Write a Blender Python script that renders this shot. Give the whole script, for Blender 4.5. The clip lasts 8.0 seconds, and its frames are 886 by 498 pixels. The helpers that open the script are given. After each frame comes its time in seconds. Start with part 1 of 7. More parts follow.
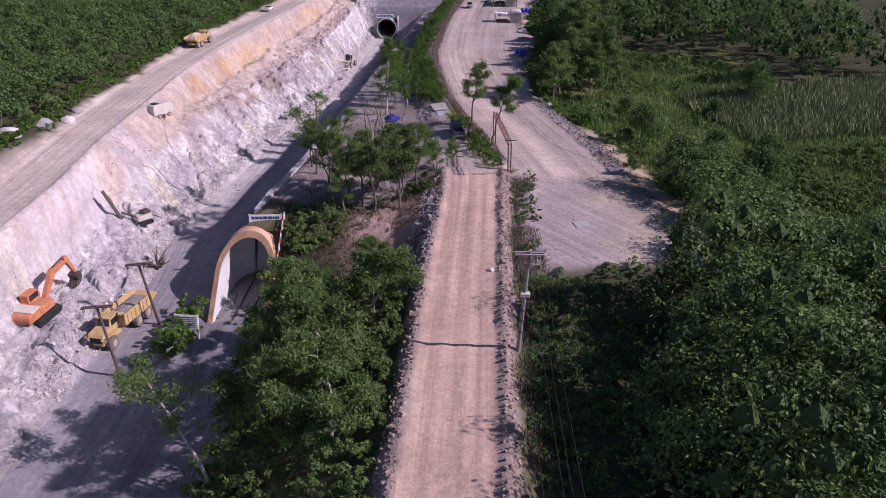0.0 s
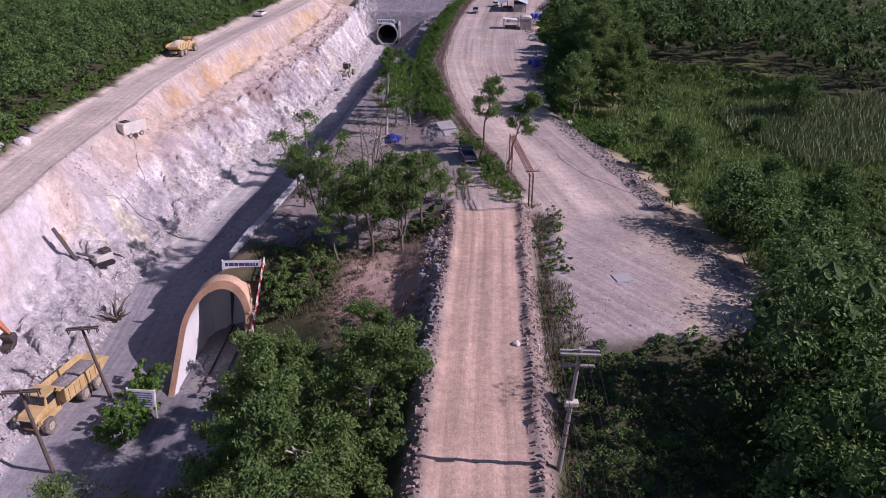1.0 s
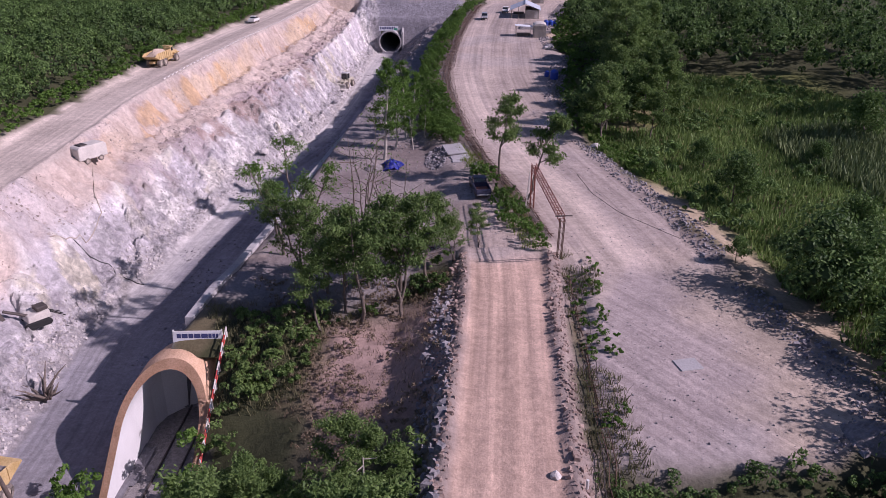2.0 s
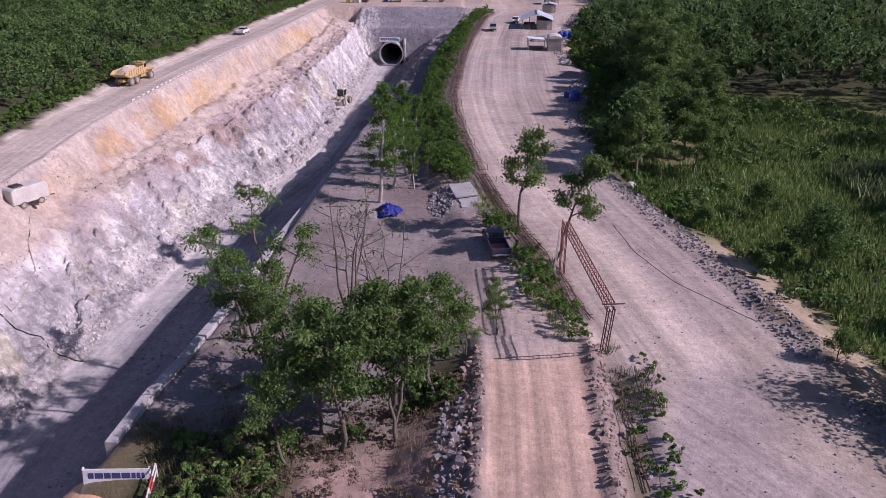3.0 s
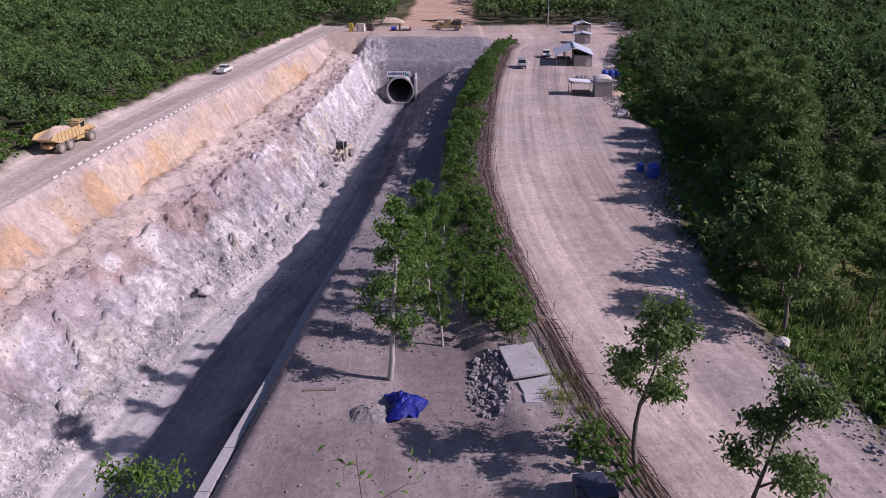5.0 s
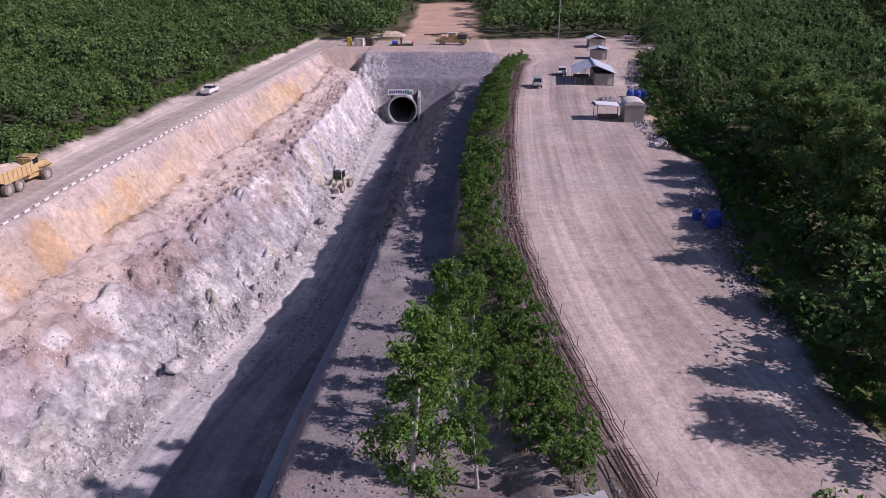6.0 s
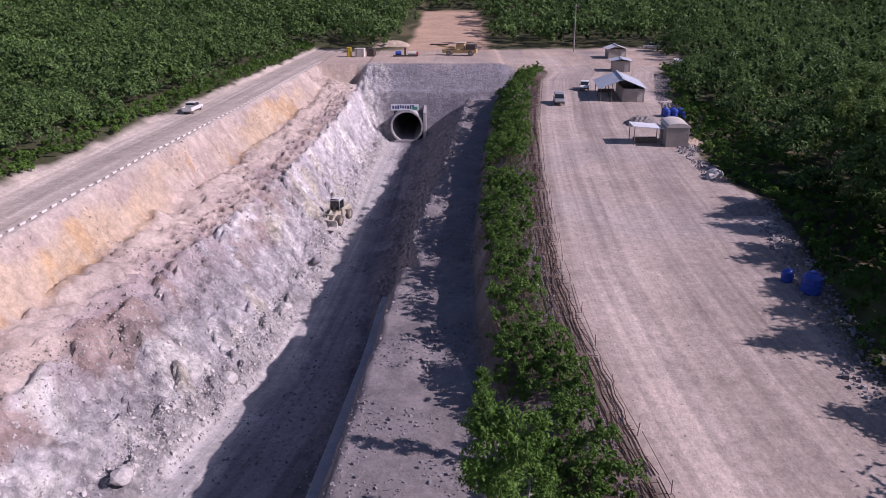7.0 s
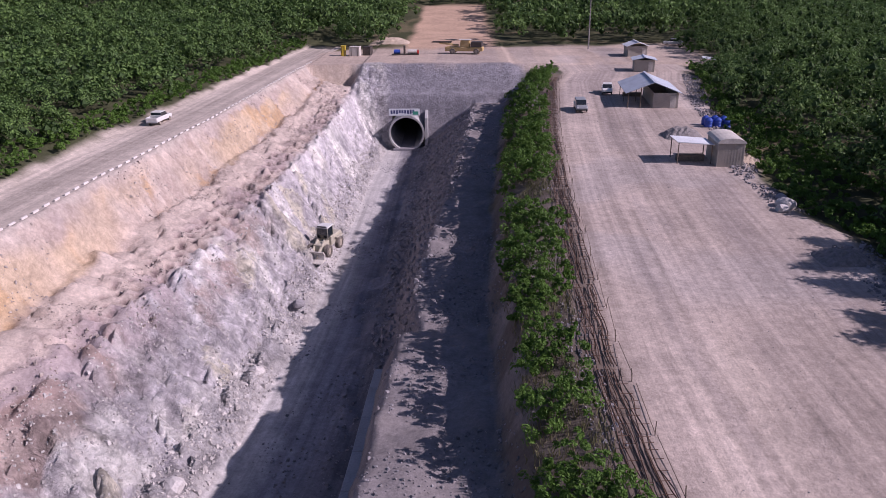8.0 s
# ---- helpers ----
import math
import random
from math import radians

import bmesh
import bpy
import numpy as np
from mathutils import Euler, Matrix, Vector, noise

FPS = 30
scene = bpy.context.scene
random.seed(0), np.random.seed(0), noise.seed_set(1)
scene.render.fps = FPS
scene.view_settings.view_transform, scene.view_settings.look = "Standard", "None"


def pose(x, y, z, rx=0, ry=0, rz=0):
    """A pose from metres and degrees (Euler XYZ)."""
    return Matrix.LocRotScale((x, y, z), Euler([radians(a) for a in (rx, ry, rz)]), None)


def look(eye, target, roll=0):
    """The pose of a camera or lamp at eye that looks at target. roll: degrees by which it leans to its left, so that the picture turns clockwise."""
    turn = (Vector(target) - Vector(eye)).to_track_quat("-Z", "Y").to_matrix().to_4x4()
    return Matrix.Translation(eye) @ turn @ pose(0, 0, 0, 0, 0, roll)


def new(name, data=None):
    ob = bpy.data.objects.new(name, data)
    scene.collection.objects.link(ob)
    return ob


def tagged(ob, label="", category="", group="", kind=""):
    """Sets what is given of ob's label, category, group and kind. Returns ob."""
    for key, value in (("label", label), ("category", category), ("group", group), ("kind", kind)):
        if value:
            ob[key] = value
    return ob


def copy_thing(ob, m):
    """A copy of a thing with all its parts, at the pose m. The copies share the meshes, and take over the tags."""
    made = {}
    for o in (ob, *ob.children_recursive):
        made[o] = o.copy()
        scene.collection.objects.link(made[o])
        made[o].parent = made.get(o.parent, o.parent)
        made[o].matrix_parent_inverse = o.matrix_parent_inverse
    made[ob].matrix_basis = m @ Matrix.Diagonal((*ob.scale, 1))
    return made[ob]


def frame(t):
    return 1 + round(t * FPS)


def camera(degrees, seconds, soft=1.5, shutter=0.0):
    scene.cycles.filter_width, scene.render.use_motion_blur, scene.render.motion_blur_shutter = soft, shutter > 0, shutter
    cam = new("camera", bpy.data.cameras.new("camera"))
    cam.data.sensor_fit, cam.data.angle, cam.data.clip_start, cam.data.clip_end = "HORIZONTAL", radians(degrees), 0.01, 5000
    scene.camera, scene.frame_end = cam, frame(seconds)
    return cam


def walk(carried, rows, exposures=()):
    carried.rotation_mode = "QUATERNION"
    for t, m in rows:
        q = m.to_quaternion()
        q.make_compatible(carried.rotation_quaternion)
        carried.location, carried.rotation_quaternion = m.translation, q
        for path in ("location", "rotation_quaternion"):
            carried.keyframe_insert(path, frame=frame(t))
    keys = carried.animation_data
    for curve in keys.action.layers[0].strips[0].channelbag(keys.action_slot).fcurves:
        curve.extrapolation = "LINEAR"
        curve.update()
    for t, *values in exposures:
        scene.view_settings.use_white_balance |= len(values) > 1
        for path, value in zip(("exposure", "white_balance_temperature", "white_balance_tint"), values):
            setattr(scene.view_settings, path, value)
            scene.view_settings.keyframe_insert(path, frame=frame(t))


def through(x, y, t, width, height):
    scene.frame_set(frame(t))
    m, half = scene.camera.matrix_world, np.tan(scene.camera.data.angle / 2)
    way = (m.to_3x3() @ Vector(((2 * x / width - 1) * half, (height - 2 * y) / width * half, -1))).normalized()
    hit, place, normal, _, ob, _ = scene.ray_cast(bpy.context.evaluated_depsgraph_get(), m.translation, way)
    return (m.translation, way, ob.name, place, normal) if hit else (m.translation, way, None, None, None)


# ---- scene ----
cam = camera(61.2, 8.0, soft=0.6)
PATH = [
    (0, (0.35, 0.87, 33.86), (0.339, 3.782, 32.534), -0.1),
    (0.5, (-0.24, 8.77, 33.16), (-0.251, 11.688, 31.834), -0.0),
    (1, (-0.76, 17.08, 32.27), (-0.773, 20.003, 30.957), 0.0),
    (2.5, (-1.49, 43.71, 29.41), (-1.530, 46.645, 28.133), -0.0),
    (3, (-1.88, 52.84, 29.07), (-1.925, 55.779, 27.808), -0.0),
    (3.5, (-2.52, 61.85, 28.88), (-2.578, 64.802, 27.634), -0.0),
    (4, (-3.32, 70.73, 28.83), (-3.389, 73.691, 27.608), -0.0),
    (4.5, (-4.35, 79.64, 28.79), (-4.421, 82.608, 27.578), -0.1),
    (5, (-5.51, 88.58, 28.73), (-5.581, 91.550, 27.536), -0.2),
    (6.5, (-9.24, 113.49, 27.70), (-9.299, 116.478, 26.566), -0.3),
    (7, (-10.29, 122.38, 27.12), (-10.352, 125.378, 25.995), -0.3),
    (7.5, (-10.95, 131.53, 26.54), (-11.006, 134.522, 25.410), -0.4),
    (8, (-11.25, 140.68, 26.05), (-11.318, 143.670, 24.906), -0.6),
]
walk(cam, [(t, look(eye, target, roll)) for t, eye, target, roll in PATH],
     exposures=[(0.0, -0.12, 6190, 40), (8.0, -0.16, 6190, 36)])

# ---------------------------------------------------------------- light
SUN_EL, SUN_AZ = 36.0, 102.0  # degrees up, degrees clockwise from +y
world = bpy.data.worlds.new("world")
scene.world = world
world.use_nodes = True
_wn = world.node_tree
_sky = _wn.nodes.new("ShaderNodeTexSky")
_sky.sky_type = "NISHITA"
_sky.sun_disc = False
_sky.sun_elevation, _sky.sun_rotation = radians(SUN_EL), radians(SUN_AZ)
_sky.air_density, _sky.dust_density, _sky.ozone_density = 1.0, 0.8, 3.0
_wn.links.new(_sky.outputs[0], _wn.nodes["Background"].inputs[0])
_wn.nodes["Background"].inputs[1].default_value = 0.07
_sd = Vector((math.sin(radians(SUN_AZ)) * math.cos(radians(SUN_EL)), math.cos(radians(SUN_AZ)) * math.cos(radians(SUN_EL)), math.sin(radians(SUN_EL))))
sun = new("sun", bpy.data.lights.new("sun", "SUN"))
sun.data.energy, sun.data.angle, sun.data.color = 4.7, radians(0.6), (1.0, 0.945, 0.88)
sun.matrix_world = look(_sd * 300, (0, 0, 0))


# ---------------------------------------------------------------- materials
def mat(name, base, rough=0.9, metal=0.0, var=0.25, scale=1.5, bump=0.3, tint=None, fine=8.0, spec=0.3, island=0.0):
    """Procedural surface: two scales of colour variation, bump, optional variation from island to island."""
    m = bpy.data.materials.new(name)
    m.use_nodes = True
    nt = m.node_tree
    n, l = nt.nodes, nt.links
    p = n["Principled BSDF"]
    p.inputs["Roughness"].default_value, p.inputs["Metallic"].default_value = rough, metal
    p.inputs["Specular IOR Level"].default_value = spec
    geo = n.new("ShaderNodeNewGeometry")
    big, small = n.new("ShaderNodeTexNoise"), n.new("ShaderNodeTexNoise")
    for node, s, d in ((big, scale, 5), (small, fine, 4)):
        node.inputs["Scale"].default_value, node.inputs["Detail"].default_value = s, d
        l.new(geo.outputs["Position"], node.inputs["Vector"])
    add = n.new("ShaderNodeMath")
    add.operation = "ADD"
    l.new(big.outputs["Fac"], add.inputs[0])
    l.new(small.outputs["Fac"], add.inputs[1])
    val = add.outputs[0]
    if island:
        mul = n.new("ShaderNodeMath")
        mul.operation = "MULTIPLY_ADD"
        mul.inputs[1].default_value = island
        l.new(geo.outputs["Random Per Island"], mul.inputs[0])
        l.new(val, mul.inputs[2])
        sub = n.new("ShaderNodeMath")
        sub.operation = "SUBTRACT"
        sub.inputs[1].default_value = island / 2
        l.new(mul.outputs[0], sub.inputs[0])
        val = sub.outputs[0]
    ramp = n.new("ShaderNodeMapRange")
    ramp.inputs["From Min"].default_value, ramp.inputs["From Max"].default_value = 0.6, 1.4
    l.new(val, ramp.inputs["Value"])
    mix = n.new("ShaderNodeMix")
    mix.data_type = "RGBA"
    lo = [max(0, c * (1 - var)) for c in base]
    hi = [min(1, c * (1 + var)) for c in (tint or base)]
    mix.inputs["A"].default_value, mix.inputs["B"].default_value = (*lo, 1), (*hi, 1)
    l.new(ramp.outputs[0], mix.inputs["Factor"])
    l.new(mix.outputs["Result"], p.inputs["Base Color"])
    if bump:
        b = n.new("ShaderNodeBump")
        b.inputs["Strength"].default_value, b.inputs["Distance"].default_value = bump, 0.1
        l.new(small.outputs["Fac"], b.inputs["Height"])
        l.new(b.outputs[0], p.inputs["Normal"])
    return m


def leaf_mat(name, dark, light, through=0.25):
    """Foliage: colour differs from leaf to leaf and in broad patches, some light shines through."""
    m = bpy.data.materials.new(name)
    m.use_nodes = True
    nt = m.node_tree
    n, l = nt.nodes, nt.links
    p = n["Principled BSDF"]
    p.inputs["Roughness"].default_value = 0.55
    p.inputs["Specular IOR Level"].default_value = 0.25
    geo = n.new("ShaderNodeNewGeometry")
    nz = n.new("ShaderNodeTexNoise")
    nz.inputs["Scale"].default_value, nz.inputs["Detail"].default_value, nz.inputs["Roughness"].default_value = 0.09, 5, 0.7
    l.new(geo.outputs["Position"], nz.inputs["Vector"])
    ad = n.new("ShaderNodeMath")
    ad.operation = "MULTIPLY_ADD"
    ad.inputs[1].default_value = 0.42
    l.new(geo.outputs["Random Per Island"], ad.inputs[0])
    l.new(nz.outputs["Fac"], ad.inputs[2])
    mr = n.new("ShaderNodeMapRange")
    mr.inputs["From Min"].default_value, mr.inputs["From Max"].default_value = 0.40, 0.98
    l.new(ad.outputs[0], mr.inputs["Value"])
    mix = n.new("ShaderNodeMix")
    mix.data_type = "RGBA"
    mix.inputs["A"].default_value, mix.inputs["B"].default_value = (*dark, 1), (*light, 1)
    l.new(mr.outputs[0], mix.inputs["Factor"])
    l.new(mix.outputs["Result"], p.inputs["Base Color"])
    tr = n.new("ShaderNodeBsdfTranslucent")
    l.new(mix.outputs["Result"], tr.inputs["Color"])
    ms = n.new("ShaderNodeMixShader")
    ms.inputs[0].default_value = through
    l.new(p.outputs[0], ms.inputs[1])
    l.new(tr.outputs[0], ms.inputs[2])
    l.new(ms.outputs[0], n["Material Output"].inputs["Surface"])
    return m


LEAF = leaf_mat("leaf_forest", (0.04, 0.09, 0.028), (0.18, 0.30, 0.085), 0.3)
LEAF_BRIGHT = leaf_mat("leaf_bright", (0.05, 0.12, 0.02), (0.14, 0.26, 0.05), 0.3)
LEAF_TREE = leaf_mat("leaf_tree", (0.06, 0.12, 0.035), (0.215, 0.325, 0.10), 0.4)
LEAF_DRY = leaf_mat("leaf_dry", (0.13, 0.10, 0.065), (0.30, 0.235, 0.165), 0.2)
GRASS = leaf_mat("grass_blade", (0.11, 0.165, 0.035), (0.30, 0.37, 0.10), 0.3)
GRASS_GREEN = leaf_mat("meadow_blade", (0.085, 0.155, 0.042), (0.24, 0.345, 0.11), 0.3)
GRASS_DULL = leaf_mat("weed_blade", (0.09, 0.10, 0.05), (0.22, 0.21, 0.11), 0.25)
CORN = leaf_mat("corn_leaf", (0.08, 0.13, 0.05), (0.22, 0.28, 0.13), 0.2)
# dark green for solid fillers that stand in for shade deep in the crowns
CORE = mat("crown_shade_core", (0.04, 0.075, 0.024), 0.9, var=0.4, scale=0.8, bump=0.6, fine=3.0)
BARK = mat("bark", (0.17, 0.14, 0.12), 0.95, var=0.35, scale=3, bump=0.6, fine=14)
BARK_PALE = mat("bark_pale", (0.42, 0.39, 0.35), 0.9, var=0.3, scale=3, bump=0.4, fine=14)
ROCK = mat("rock_rubble", (0.50, 0.47, 0.46), 0.92, var=0.35, scale=0.6, bump=0.6, fine=5, island=0.5)
ROCK_GREY = mat("rock_grey", (0.27, 0.255, 0.27), 0.92, var=0.4, scale=0.8, bump=0.6, fine=6, island=0.6)
ROCK_PINK = mat("rock_pink", (0.42, 0.36, 0.33), 0.95, var=0.35, scale=0.8, bump=0.6, fine=6, island=0.5)
ROCK_RED = mat("rock_red", (0.33, 0.25, 0.22), 0.95, var=0.4, scale=0.8, bump=0.6, fine=6, island=0.6)
CONCRETE = mat("concrete", (0.42, 0.41, 0.42), 0.85, var=0.22, scale=0.5, bump=0.2, fine=6)
SHOTCRETE = mat("shotcrete", (0.26, 0.25, 0.28), 0.9, var=0.25, scale=0.35, bump=0.5, fine=3)


# ---------------------------------------------------------------- mesh helpers
def np_mesh(name, verts, quads, material, smooth=False):
    """A mesh object from arrays of corners and of quads."""
    me = bpy.data.meshes.new(name)
    verts, quads = np.asarray(verts, np.float32), np.asarray(quads, np.int32)
    k = quads.shape[1]
    me.vertices.add(len(verts))
    me.vertices.foreach_set("co", verts.ravel())
    me.loops.add(quads.size)
    me.loops.foreach_set("vertex_index", quads.ravel())
    me.polygons.add(len(quads))
    me.polygons.foreach_set("loop_start", np.arange(0, quads.size, k, dtype=np.int32))
    me.polygons.foreach_set("use_smooth", np.full(len(quads), smooth, dtype=bool))
    me.update(calc_edges=True)
    me.materials.append(material)
    return new(name, me)


def unit(v):
    return v / np.maximum(np.linalg.norm(v, axis=-1, keepdims=True), 1e-6)


def leaves(rng, centre, outward, size, narrow=0.55, droop=0.0, stray=0.55):
    """Bent leaf blades (two triangles each as one quad) at the centres, facing roughly outward."""
    k = len(centre)
    nrm = unit(outward + rng.normal(0, stray, (k, 3)))
    a = unit(np.cross(nrm, rng.normal(0, 1, (k, 3))))
    b = np.cross(nrm, a)
    s = (size * rng.uniform(0.6, 1.3, k))[:, None]
    bend = nrm * s * 0.22
    v = np.stack([centre - a * s - bend, centre + b * s * narrow, centre + a * s - bend, centre - b * s * narrow], 1)
    if droop:
        v[:, 2, 2] -= droop * s[:, 0]
    return v.reshape(-1, 3), np.arange(k * 4).reshape(-1, 4)


def hash2(i, j, seed):
    h = np.sin(i * 127.1 + j * 311.7 + seed * 74.7) * 43758.5453
    return h - np.floor(h)


def vnoise(x, y, size, seed):
    """Smooth value noise, -1 to 1."""
    x, y = x / size, y / size
    i, j = np.floor(x), np.floor(y)
    fx, fy = x - i, y - j
    fx, fy = fx * fx * (3 - 2 * fx), fy * fy * (3 - 2 * fy)
    a, b = hash2(i, j, seed), hash2(i + 1, j, seed)
    c, d = hash2(i, j + 1, seed), hash2(i + 1, j + 1, seed)
    return 2 * (a + (b - a) * fx + (c - a) * fy + (a - b - c + d) * fx * fy) - 1


def fbm(x, y, size, seed, octaves=4):
    t, amp = 0, 1.0
    for o in range(octaves):
        t = t + amp * vnoise(x, y, size / 2 ** o, seed + o)
        amp *= 0.5
    return t


def facets(x, y, size, seed, lean=1.0):
    """Broken rock: each cell of a jittered grid is a tilted flat piece. Gives the height and a number for each piece."""
    x, y = x / size, y / size
    i0, j0 = np.floor(x), np.floor(y)
    best, high, which = np.full(x.shape, 9.0), np.zeros(x.shape), np.zeros(x.shape)
    for di in (-1, 0, 1):
        for dj in (-1, 0, 1):
            i, j = i0 + di, j0 + dj
            dx, dy = x - i - hash2(i, j, seed), y - j - hash2(i, j, seed + 1)
            d = dx * dx + dy * dy
            r = hash2(i, j, seed + 2)
            h = r - 0.5 + lean * (dx * (hash2(i, j, seed + 3) - 0.5) + dy * (hash2(i, j, seed + 4) - 0.5)) * 1.6
            near = d < best
            best, high, which = np.where(near, d, best), np.where(near, h, high), np.where(near, r, which)
    return high, which


def smooth01(a, b, v):
    u = np.clip((v - a) / (b - a), 0, 1)
    return u * u * (3 - 2 * u)


# ---------------------------------------------------------------- plan of the ground
def table(*pairs):
    ys, vs = [p[0] for p in pairs], [p[1] for p in pairs]
    return lambda y: np.interp(y, ys, vs)


GROUND_Z = table((0, 0), (120, 0), (145, 0.5), (182, 2.5), (232, 3.2), (300, 3.9), (400, 4.2), (470, 10), (620, 26), (900, 50), (2500, 120))
HAUL_L = table((40, -53), (93, -57.6), (129, -62.3), (190, -62.8), (243, -60.3), (306, -55.8), (362, -52.6), (420, -49))
HAUL_R = table((40, -47.5), (77, -49), (91, -50), (115, -53), (161, -55.5), (197, -53.9), (226, -52.4), (254, -50.0), (310, -47.4), (325, -46.3), (360, -44))
HAUL_Z = table((40, 1.5), (130, 1.8), (160, 2.4), (200, 3.1), (320, 3.9), (400, 4.2))
BENCH_Z = table((60, -1.8), (130, -1.8), (155, -2.0), (200, -1.9), (235, -1.8), (290, -0.6), (310, 1.5))
CREST_X = table((60, -47.5), (117, -47), (166, -45), (200, -41.5), (225, -38.5), (278, -36), (310, -35))
CREST_Z = table((60, -2.6), (117, -3.6), (166, -3.8), (225, -4.2), (278, -3.2), (310, -1.5))
TOE_X = table((50, -38.5), (75, -38.5), (88, -39), (104, -41), (164, -36.5), (190, -31.5), (209, -30), (234, -29), (272, -28.8), (310, -28))
FLOOR_Z = table((40, -10.5), (104, -11), (164, -11.7), (195, -13), (310, -13.3))
WALL_X = table((80, -26), (90, -25.2), (97, -23.8), (102, -22.7), (115, -21.3), (127, -20.7), (139, -20.1), (152, -19.7), (180, -18.2), (196, -18), (215, -20.5), (240, -20), (310, -18.3))
WALL_Z = table((80, -3.0), (93, -2.8), (99, -1.8), (126, -2.0), (152, -3.4), (178, -5.0), (196, -6.2), (200, -11))
BERM_L = table((80, -25), (91, -24.4), (97, -23), (103, -21), (115, -19.8), (139, -18.6), (165, -17.6), (190, -16.4), (202, -16), (243, -12.4), (274, -10), (310, -7.5))
BERM_Z = table((80, -2.9), (93, -2.7), (104, -1.3), (130, -0.7), (150, -0.8), (169, -1.4), (204, -3.0), (310, -3.2))
BANK_FOOT = table((90, -6), (130, -3), (150, -7), (170, -8.8), (204, -8.5), (240, -6.5), (274, -4.0), (310, -1))
REBAR_X = table((100, 9.8), (118.7, 6.9), (131, 3.9), (146, 1.3), (160, -0.6), (172, -1.5), (183, -1.9), (216, -0.1), (247, 2.4), (291, 7.6), (304, 11))
ROAD_L = table((0, -4.2), (37, -2.8), (67, -1.3), (95, 0.5), (101, 0.6))
ROAD_R = table((0, 2.2), (37, 3.8), (67, 5.5), (95, 7.3), (101, 7.9))
YARD_R = table((66, 12), (70, 22), (77, 28), (90, 26), (107, 24.5), (120, 22.5), (138, 19), (151, 16.5), (165, 17), (187, 20.5), (205, 23.5), (215, 22), (227, 22.5), (250, 27), (270, 30), (300, 37), (345, 44), (356, 20))
TUNNEL_X, PORTAL_Y = -24.2, 78.0  # near tunnel: axis, foot of its raked mouth
TUNNEL2_X, HEAD_Y = -22.8, 307.5  # far tunnel: axis, foot of the headwall


